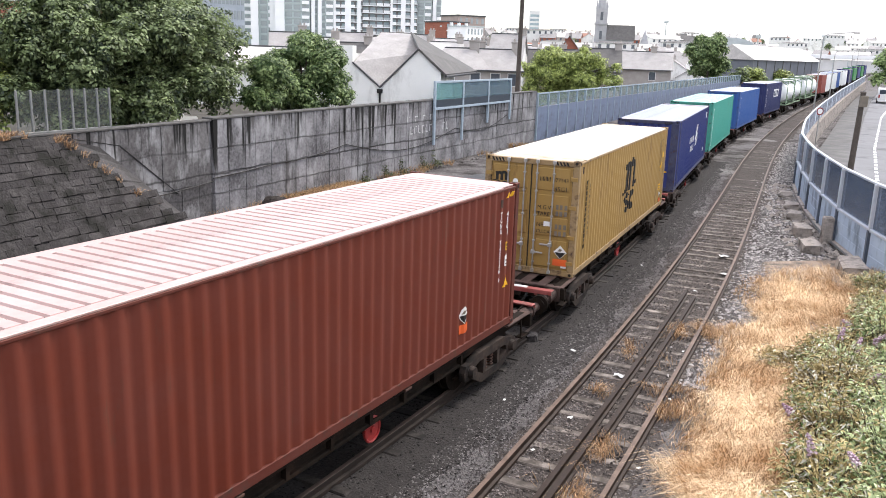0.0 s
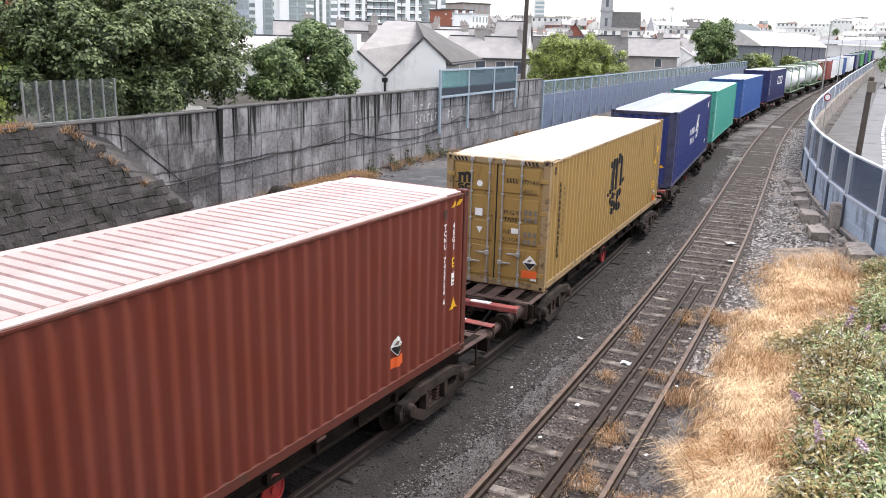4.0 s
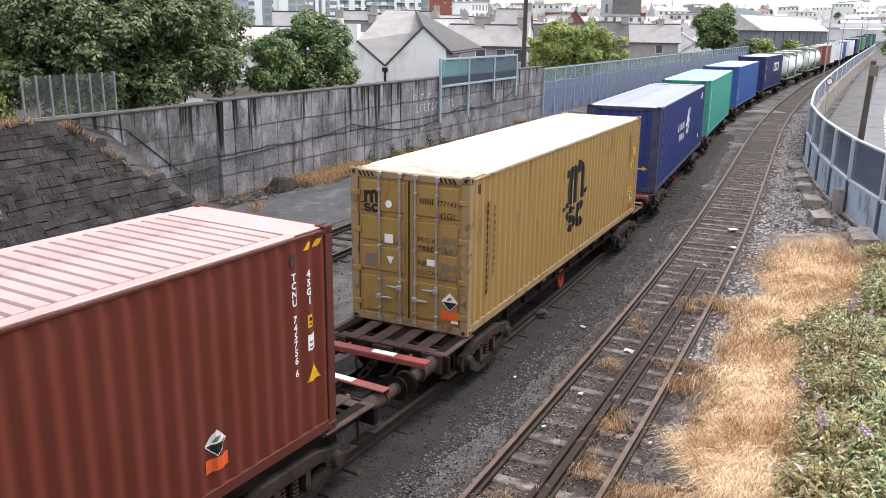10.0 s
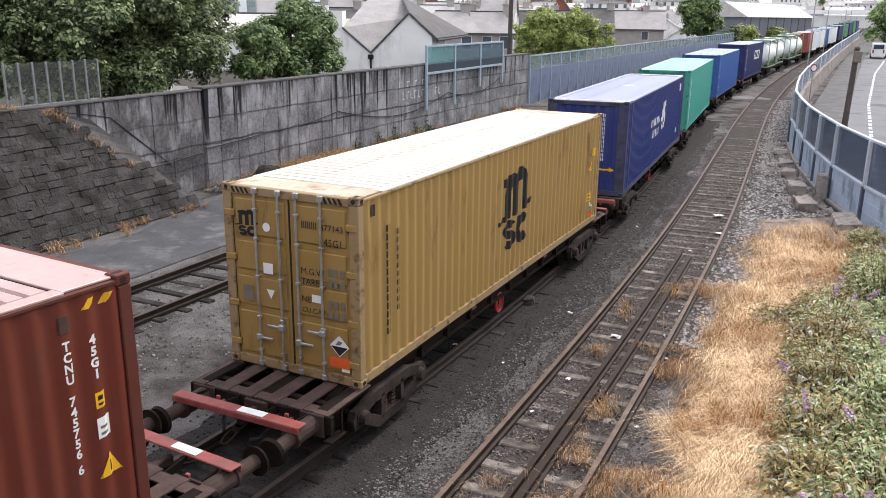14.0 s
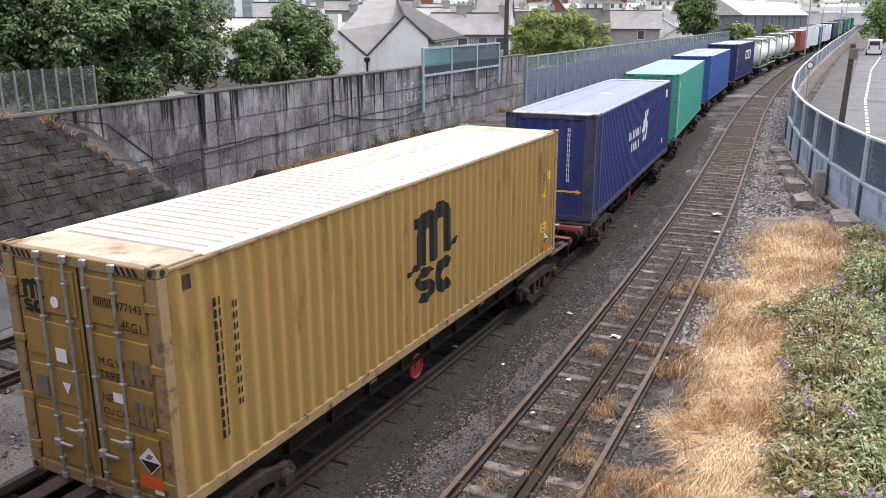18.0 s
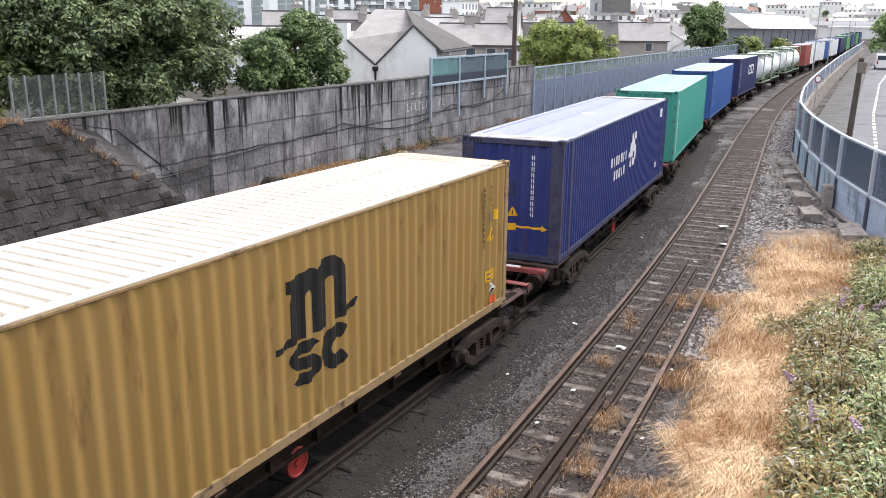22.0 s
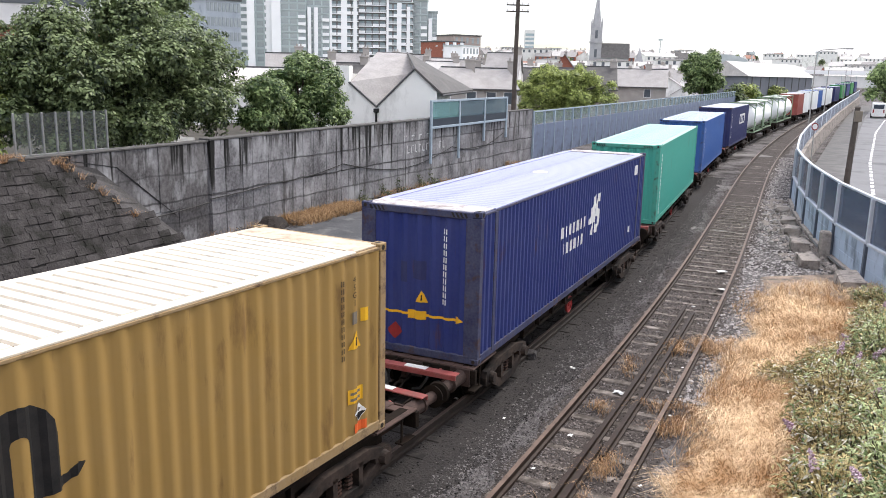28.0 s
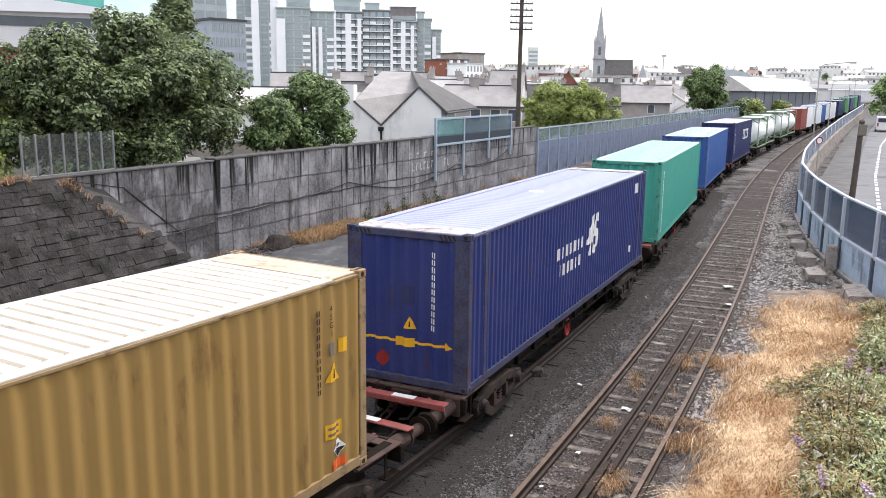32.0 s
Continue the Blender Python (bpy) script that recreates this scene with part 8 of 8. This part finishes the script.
def build_train():
    """(thing, offset, height) of all that rolls."""
    rolling = []
    Y = 2.896
    first, second = container_wagon(wheel_x=1.15), container_wagon()
    offsets = [-9.96, 6.096, 22.09, 38.88, 57.2, 75.0, 92.6, 110.2, 127.8, 145.4, 163.0, 180.6, 198.2, 215.8, 233.4, 251.0]
    simple = plain_wagon()
    for i, o in enumerate(offsets):
        rolling.append((first if i == 0 else second if i == 1 else simple if i == 6 else copy_thing(second if i < 6 else simple, pose(0, 0, 0)), o, 0.0))
    # red-brown box
    c = container("corrugated red-brown forty-foot container, its faded roof paled for sky glare", 12.192, Y, 2.438, RED, RED_ROOF, doors=False)
    side_marks(c, 12.192, 2.438, PERIOD, [
        ("owner_code", writing("TCNU", 0.13, True, 0.86, 0.004), 11.42, 2.32, WHITE, "white stencilled owner code"), ("serial_number", writing("745756", 0.13, True, 0.86, 0.004), 11.42, 1.761, WHITE, "white stencilled serial number"), ("check_digit", writing("6", 0.13, True, 0.86, 0.004), 11.42, 1.03, WHITE, "white stencilled check digit"),
        ("type_code", writing("45G1", 0.13, True, 0.92, 0.006), 11.70, 2.30, WHITE, "white type code"),
        ("hazard_strip", flat_outline([[(a, 0), (a + 0.08, 0), (a + 0.16, 0.1), (a + 0.08, 0.1)] for a in (0, 0.2)]), 11.62, 2.66, SIGN_YELLOW, "yellow and black height stripes"),
        ("yellow_sticker", flat_outline([rect(-0.06, 0.06, 0, 0.17)]), 11.72, 1.62, SIGN_YELLOW, "yellow sticker"),
        ("white_sticker", flat_outline([rect(-0.08, 0.08, 0, 0.22)]), 11.73, 1.30, WHITE, "white sticker"),
        ("yellow_sticker_text", flat_outline([rect(-0.035, 0.035, 0.03, 0.055), rect(-0.035, 0.035, 0.085, 0.135)]), 11.72, 1.62, BLACK, "black print"), ("white_sticker_text", flat_outline([rect(-0.05, 0.05, 0.03, 0.06), rect(-0.05, 0.05, 0.1, 0.13)]), 11.73, 1.30, GREYBOX, ""),
        ("vent_cover", flat_outline([rect(-0.06, 0.06, 0, 0.16)]), 11.42, 2.50, RUST, "small vent cover"),
    ] + warning_triangle(11.76, 0.98, 0.14) + placard_items(10.0, 0.74, 0.17))
    rolling.append((c, offsets[0], 1.05))
    # ochre box with its door end towards the bridge
    c = container("corrugated ochre yellow forty-foot container with black emblem and cream roof", 12.192, Y, 2.438, YELLOW, YELLOW_ROOF)
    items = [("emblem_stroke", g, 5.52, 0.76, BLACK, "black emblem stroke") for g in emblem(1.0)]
    items += [("lettering_block", stems(13, 0.125, 0.105, 0.137), 0.86, 2.24, BLACK, "black upright lettering"), ("lettering_block", stems(10, 0.085, 0.085, 0.137), 1.14, 2.14, BLACK, "smaller black upright lettering"),
              ("vent_cover", flat_outline([rect(-0.05, 0.05, 0, 0.17)]), 0.45, 2.55, RUST, "small vent cover"),
              ("serial_block", stems(11, 0.065, 0.075, 0.108), 11.13, 2.45, BLACK, "black stencilled serial"), ("type_code", writing("45G1", 0.12, True, 0.95), 11.40, 2.46, BLACK, "black type code"),
              ("yellow_sticker", flat_outline([rect(-0.07, 0.07, 0, 0.2)]), 11.66, 1.84, SIGN_YELLOW, "yellow sticker"), ("grey_sticker", flat_outline([rect(-0.07, 0.07, 0, 0.18)]), 11.43, 1.85, GREYBOX, "grey sticker"),
              ("caution_sticker", flat_outline([rect(-0.17, 0.17, 0, 0.22)]), 11.45, 0.66, SIGN_YELLOW, "yellow caution sticker"),
              ("caution_text", flat_outline([rect(-0.12, 0.12, 0.04, 0.08), rect(-0.12, 0.12, 0.13, 0.17)]), 11.45, 0.66, GREYBOX, "")]
    items += warning_triangle(11.44, 1.60, 0.15) + placard_items(11.54, 0.48, 0.14)
    side_marks(c, 12.192, 2.438, PERIOD, items)
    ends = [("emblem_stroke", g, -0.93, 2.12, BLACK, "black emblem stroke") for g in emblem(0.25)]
    ends += [("owner_block", stems(4, 0.05, 0.11, 0.07, False), 0.24, 2.36, BLACK, "black stencilled owner code"), ("serial_number", writing("877143 4", 0.135), 0.56, 2.36, BLACK, "black serial number"),
             ("type_code", writing("45G1", 0.15), 0.62, 2.14, BLACK, "black type code"), ("weight_text", writing("M.G.W", 0.14), 0.20, 1.66, BLACK, "black weight lettering"),
             ("weight_text", writing("TARE", 0.14), 0.20, 1.50, BLACK, "black weight lettering"), ("weight_text", writing("NET", 0.14), 0.20, 1.22, BLACK, "black weight lettering"),
             ("weight_text", writing("CU.CAP", 0.12), 0.20, 1.06, BLACK, "black weight lettering"),
             ("figure_block", flat_outline([rect(a, a + 0.07, b, b + 0.12) for a in (0, 0.1, 0.22) for b in (0, 0.17, 0.5, 0.66)]), 0.68, 1.02, GREYBOX, "faded stencilled figures"),
             ("round_sticker", flat_outline([[(0.07 * math.cos(a), 0.07 * math.sin(a)) for a in np.linspace(0, 6.28, 15)[:-1]]]), -0.40, 2.29, WHITE, "round white sticker"),
             ("paper_sticker", flat_outline([rect(-0.09, 0.09, 0, 0.17)]), -0.40, 1.56, WHITE, "white paper sticker"), ("plate", flat_outline([rect(-0.1, 0.1, 0, 0.24)]), -0.80, 1.08, GREYBOX, "grey data plate"),
             ("down_triangle", flat_outline([[(-0.075, 0.15), (0, 0), (0.075, 0.15)]]), -0.37, 1.16, WHITE, "white downward triangle"), ("small_sticker", flat_outline([rect(-0.08, 0.08, 0, 0.12)]), 0.47, 1.24, WHITE, "white sticker"),
             ("small_sticker", flat_outline([rect(-0.07, 0.07, 0, 0.09)]), 0.96, 0.22, WHITE, "white sticker")]
    ends += placard_items(0.86, 0.62, 0.17)
    end_marks(c, 12.192, ends)
    rolling.append((c, offsets[1], 1.05))
    # dark blue, longer box
    P2 = 0.21
    c = container("dark blue corrugated forty-five-foot container with white emblem", 13.716, Y, 2.5, BLUE, BLUE_ROOF, P2, doors=False, extended=True)
    m = stems(9, 0.2, 0.27, 0.25, False)
    m.v = [(x, y, z + 1.54) for x, y, z in m.v]
    m.join(stems(7, 0.2, 0.27, 0.25, False), pose(0.3, 0, 1.12))
    digits = writing("45", 1.25, thick=0.045)
    digits.v = [(x * 0.78 + z * 0.22, y, z * 1.1) for x, y, z in digits.v]
    side_marks(c, 13.716, 2.5, P2, [("lettering_block", m, 4.9, 0.0, WHITE, "white bars of lettering"),
               ("length_number", digits, 7.3, 1.26, WHITE, "bold white slanted number"),
               ("sticker", flat_outline([rect(0, 0.3, 0, 0.3)]), 12.4, 2.3, WHITE, "white sticker"), ("sticker", flat_outline([rect(0, 0.2, 0, 0.2)]), 11.95, 0.55, WHITE, "white sticker")])
    ew = 2.5 / 2 - 0.30
    end_marks(c, 13.716, [("serial_block", stems(11, 0.085, 0.10, 0.135), 0.52, 2.42, WHITE, "white upright serial"),
              ("arrow", flat_outline([rect(-0.92, 0.78, 0.0, 0.05), [(0.76, -0.05), (0.94, 0.025), (0.76, 0.1)]]), 0.0, 0.78, SIGN_YELLOW, "yellow arrow stripe"),
              ("length_sticker", flat_outline([rect(-0.14, 0.24, -0.07, 0.1)]), -0.1, 0.78, SIGN_YELLOW, "yellow sticker"),
              ("patch", flat_outline([rect(0, 0.28, 0, 0.36)]), -0.15, 1.5, NAVY, "darker repaint patch"), ("patch", flat_outline([rect(0, 0.16, 0, 0.4)]), -0.42, 1.42, NAVY, "darker repaint patch"),
              ("red_placard", placard(0.17), -0.52, 0.42, BRIGHT_RED, "red diamond placard")] + warning_triangle(0.05, 1.16, 0.13), sheet=ew)
    part("scraped_patch", Geo().prism([(-0.25, -0.05), (-0.05, -0.2), (0.2, -0.12), (0.28, 0.1), (0.05, 0.22), (-0.2, 0.12)], 2, Y - 0.0315, Y - 0.027), WHITE, c, "scraped pale patch on the roof")
    rolling.append((c, offsets[2], 1.05))
    c = container("sea-green corrugated container with white upright lettering", 13.716, Y, 2.5, GREEN, GREEN_ROOF, PERIOD, doors=False)
    side_marks(c, 13.716, 2.5, PERIOD, [("lettering_block", stems(15, 0.2, 0.11, 0.152), 0.75, 2.4, WHITE, "white upright lettering")])
    rolling.append((c, offsets[3], 1.05))
    c = container("mid-blue corrugated container with white upright lettering", 13.716, Y, 2.5, MIDBLUE, MIDBLUE_ROOF, PERIOD, doors=False)
    side_marks(c, 13.716, 2.5, PERIOD, [("lettering_block", stems(12, 0.18, 0.13, 0.17), 0.8, 2.35, WHITE, "white upright lettering")])
    rolling.append((c, offsets[4], 1.05))
    c = container("navy corrugated container with white marks", 12.192, 3.0, 2.438, NAVY, NAVY_ROOF, PERIOD, doors=False, detail=False)
    side_marks(c, 12.192, 2.438, PERIOD, [("lettering_block", bars(10, 0.2, 0.13, 0.19), 0.9, 2.4, WHITE, "white upright lettering"), ("emblem_panel", flat_outline([rect(0, 3.6, 0, 0.8)]), 6.0, 1.5, WHITE, "white emblem panel"), ("emblem_block", flat_outline([rect(a, a + 0.7, 0.12, 0.65) for a in (0.2, 1.2, 2.3)]), 6.0, 1.5, NAVY, "")])
    rolling.append((c, offsets[5], 1.05))
    tank = tank_container()
    tanks = [(offsets[6], -3.2), (offsets[6], 3.2), (offsets[7], -3.2), (offsets[7], 3.2)]
    for i, (o, d) in enumerate(tanks):
        rolling.append((tank if i == 0 else copy_thing(tank, pose(0, 0, 0)), o + d, 1.05))
    far = [("dull red corrugated container", ORANGE_RED, RED_ROOF, 8, -3.1, 6.058), ("pale blue-white corrugated container", PALE_TANK, BLUE_ROOF, 8, 3.1, 6.058), ("pale blue-white corrugated container", PALE_TANK, MIDBLUE_ROOF, 9, -3.1, 6.058), ("mid-blue corrugated container in the far train", MIDBLUE, MIDBLUE_ROOF, 9, 3.1, 6.058), ("pale blue-white corrugated container", PALE_TANK, BLUE_ROOF, 10, -3.1, 6.058), ("pale blue-white corrugated container", PALE_TANK, MIDBLUE_ROOF, 10, 3.1, 6.058), ("navy corrugated container in the far train", NAVY, NAVY_ROOF, 11, 0, 12.192), ("green corrugated container far along the train", LEAF_GREEN, GREEN_ROOF, 12, 0, 12.192),
           ("dark blue corrugated container far along the train", BLUE, BLUE_ROOF, 13, 0, 12.192), ("green corrugated container far along the train", LEAF_GREEN, GREEN_ROOF, 14, 0, 12.192), ("blue corrugated container far along the train", BLUE, BLUE_ROOF, 15, 0, 12.192)]
    for label, body, roof, i, d, long in far:
        rolling.append((container(label, long, 2.75, 2.438, body, roof, 0.55, doors=False, detail=False), offsets[i] + d, 1.05))
    return rolling


def plain_wagon():
    """The far wagons, of which only the outline is seen."""
    w = thing("container_wagon", "dark flat container wagon far along the train", "railway wagon", None, "wagons of the train")
    for q in (-1, 1):
        part("side_sill", Geo().box(-7.2, 7.2, *sorted((q * 0.98, q * 1.15)), 0.8, 1.035, 0.01), GRIME, w)
    part("centre_sill", Geo().box(-7.2, 7.2, -0.24, 0.24, 0.68, 1.0), GRIME, w)
    for s in (-1, 1):
        part("headstock", Geo().box(*sorted((s * 7.35, s * 7.2)), -1.28, 1.28, 0.72, 1.0, 0.012), GRIME, w)
        for y in (-0.98, 0.98):
            part("buffer", Geo().cyl((s * 7.35, y, 0.86), (s * 7.93, y, 0.86), 0.12, 0.18, n=10), GRIME, w)
        b = part("bogie", Geo().box(-1.1, 1.1, -1.2, -1.08, 0.42, 0.78, 0.02).box(-1.1, 1.1, 1.08, 1.2, 0.42, 0.78, 0.02).box(-0.2, 0.2, -1.08, 1.08, 0.5, 0.74), GRIME, w, at=pose(s * 5.15, 0, 0))
        for x in (-0.9, 0.9):
            part("wheelset", Geo().cyl((x, -0.9, 0.57), (x, -0.77, 0.57), 0.42, n=18).cyl((x, 0.77, 0.57), (x, 0.9, 0.57), 0.42, n=18).cyl((x, -0.77, 0.57), (x, 0.77, 0.57), 0.08, n=8), GRIME, b)
    return w


def tank_container():
    c = thing("tank_container", "white tank container in a pale green frame", "tank container", group="tank containers on the train")
    g = Geo()
    prof = [(-2.96, 0.25), (-2.9, 0.65), (-2.72, 1.05), (-2.45, 1.2), (2.45, 1.2), (2.72, 1.05), (2.9, 0.65), (2.96, 0.25)]
    n = 24
    g.v = [(x, r * math.cos(2 * math.pi * k / n), 1.42 + r * math.sin(2 * math.pi * k / n)) for x, r in prof for k in range(n)]
    g.f = [(i * n + k, (i + 1) * n + k, (i + 1) * n + (k + 1) % n, i * n + (k + 1) % n) for i in range(len(prof) - 1) for k in range(n)]
    g.f += [tuple(range(n)), tuple(range((len(prof) - 1) * n, len(prof) * n))[::-1]]
    part("tank", g, PALE_TANK, c, smooth=True)
    for x in (-3.0, 3.0):
        for y in (-1.16, 1.16):
            part("frame_post", Geo().box(x - 0.045, x + 0.045, y - 0.045, y + 0.045, 0, 2.85, 0.01), TANK_FRAME, c)
        for z in (0.06, 2.79):
            part("frame_beam", Geo().box(x - 0.06, x + 0.06, -1.1, 1.1, z - 0.06, z + 0.06, 0.01), TANK_FRAME, c)
        for q in (-1, 1):
            part("frame_brace", Geo().cyl((x, q * 1.1, 0.5), (x, q * 0.4, 0.06), 0.05, n=6), TANK_FRAME, c)
            part("frame_brace", Geo().cyl((x, q * 1.1, 2.3), (x, q * 0.4, 2.76), 0.05, n=6), TANK_FRAME, c)
    for y in (-1.16, 1.16):
        part("frame_rail", Geo().box(-2.95, 2.95, y - 0.05, y + 0.05, 0.02, 0.14, 0.01), TANK_FRAME, c)
        for e in (-1, 1):
            part("frame_brace", Geo().cyl((e * 2.95, y, 0.1), (e * 2.1, y, 1.0), 0.05, n=6), TANK_FRAME, c)
    part("sun_shield", Geo().box(-2.9, 2.9, -0.95, 0.95, 2.76, 2.8, 0.005), PALE_TANK, c, "pale sun shield over the tank")
    part("manhole", Geo().cyl((0, 0, 2.6), (0, 0, 2.84), 0.3, n=16), STEEL, c)
    return c


ROLLING = build_train()

# ---- small things on the ground ----
CONE_ORANGE = surface("orange_cone_plastic", (0.36, 0.055, 0.03), (0.28, 0.05, 0.03), scale=6, rough=0.5, bump=0.02)
CONE_GREY = surface("dirty_pale_plastic", (0.4, 0.37, 0.35), (0.55, 0.52, 0.5), scale=7, rough=0.6, dirt=(0.2, 0.17, 0.15), dirt_at=0.58, dirt_scale=6)
cone = thing("traffic_cone", "dirty pale traffic cone with an orange-red band beside the rail", "traffic cone", pose(-5.6, 12.5, 0))
part("base", Geo().box(-0.2, 0.2, -0.2, 0.2, -0.03, 0.035, 0.015), CONE_GREY, cone)
part("body", Geo().cyl((0, 0, 0.03), (0, 0, 0.88), 0.15, 0.03, n=20), CONE_GREY, cone, "dirty pale upper cone")
part("band", Geo().cyl((0, 0, 0.06), (0, 0, 0.36), 0.1475, 0.106, n=20), CONE_ORANGE, cone, "faded orange-red band")
rng = random.Random(77)
PAPER = surface("dirty_white_paper", (0.62, 0.61, 0.58), (0.8, 0.79, 0.77), scale=9, rough=0.8, bump=0.2)


def scrap(x, y, size, z=0.03):
    """A crumpled piece of litter."""
    g, n = Geo(), 4
    for i in range(n + 1):
        for j in range(n + 1):
            g.v.append(((i / n - 0.5) * size * 1.5 + rng.uniform(-0.1, 0.1) * size, (j / n - 0.5) * size + rng.uniform(-0.1, 0.1) * size, rng.uniform(0, 0.35) * size))
    g.f = [(i * (n + 1) + j, (i + 1) * (n + 1) + j, (i + 1) * (n + 1) + j + 1, i * (n + 1) + j + 1) for i in range(n) for j in range(n)]
    m = g.mesh("litter", PAPER)
    tagged(part("litter", m, None, at=pose(x, y, z, 0, 0, rng.uniform(0, 360))), "crumpled white paper litter on the ground", "litter", "litter on the track")


for x, y, s in ((3.64, 15.98, 0.3), (9.27, 26.9, 0.42), (2.35, 13.9, 0.14), (8.6, 24.6, 0.34), (1.55, 12.6, 0.1), (2.9, 17.4, 0.16), (4.4, 14.9, 0.12), (7.1, 22.6, 0.16), (5.4, 17.6, 0.1), (1.2, 14.6, 0.1), (0.3, 15.5, 0.12),
                (5.0, 13.2, 0.14), (4.6, 12.4, 0.1), (6.2, 25.4, 0.12), (3.2, 12.1, 0.09), (5.9, 20.4, 0.1)):
    scrap(x, y, s * 0.5)
for x, y, r in ((2.05, 18.2, 0.16), (-7.9, 34.5, 0.4), (-8.4, 33.8, 0.25)):
    q = Geo().box(-r, r, -r * 0.8, r * 0.8, -0.05, r * 0.8, r * 0.2)
    q.v = [(a + rng.uniform(-0.2, 0.2) * r, b + rng.uniform(-0.2, 0.2) * r, c + rng.uniform(-0.15, 0.15) * r) for a, b, c in q.v]
    tagged(part("boulder", q, STONE, at=pose(x, y, 0, 0, 0, rng.uniform(0, 90))), "dark broken stone lying on the ballast", "stone", "loose stones")

# white car parked behind the wall, seen under the crowns
CAR_WHITE = surface("white_car_paint", (0.74, 0.74, 0.73), (0.8, 0.8, 0.79), scale=2, rough=0.25, bump=0, spec=0.5)
car = thing("car", "white parked car behind the concrete wall", "car", by_wall(15.2, 8.6, 2.05, 4))
part("body", Geo().prism([(-2.1, 0.25), (2.1, 0.25), (2.15, 0.62), (1.95, 0.85), (1.05, 0.95), (0.45, 1.42), (-1.2, 1.45), (-1.85, 0.98), (-2.15, 0.85)], 1, -0.85, 0.85), CAR_WHITE, car)
for q in (-1, 1):
    part("side_window", Geo().prism([(0.85, 0.97), (0.4, 1.34), (-1.1, 1.37), (-1.6, 0.98)], 1, *sorted((q * 0.852, q * 0.86))), DARK_STRIP, car, "dark side window")
    for x in (-1.35, 1.35):
        w = part("wheel", Geo().cyl((x, q * 0.7, 0.31), (x, q * 0.88, 0.31), 0.31, n=18), RUBBER, car)
        part("rim", Geo().cyl((x, q * 0.87, 0.31), (x, q * 0.89, 0.31), 0.19, n=14), STEEL, w)


def motions():
    """The train rolls backwards towards the bridge and comes to rest."""
    times = [k * 0.5 for k in range(65)]
    for ob, offset, z in ROLLING:
        near = offset < 60
        walk(ob, [(t, train_pose(t, offset, z)) for t in times if near or t == int(t)])
        if near and ob.name.startswith("container_wagon"):
            for b in ob.children:
                if not b.name.startswith("bogie"):
                    continue
                for w in b.children:
                    if w.name.startswith("wheelset"):
                        x = w.location.x
                        walk(w, [(t, pose(x, 0, 0.57, 0, math.degrees((TRAIN[int(t * 2)] - TRAIN[0]) / 0.42), 0)) for t in times])


motions()
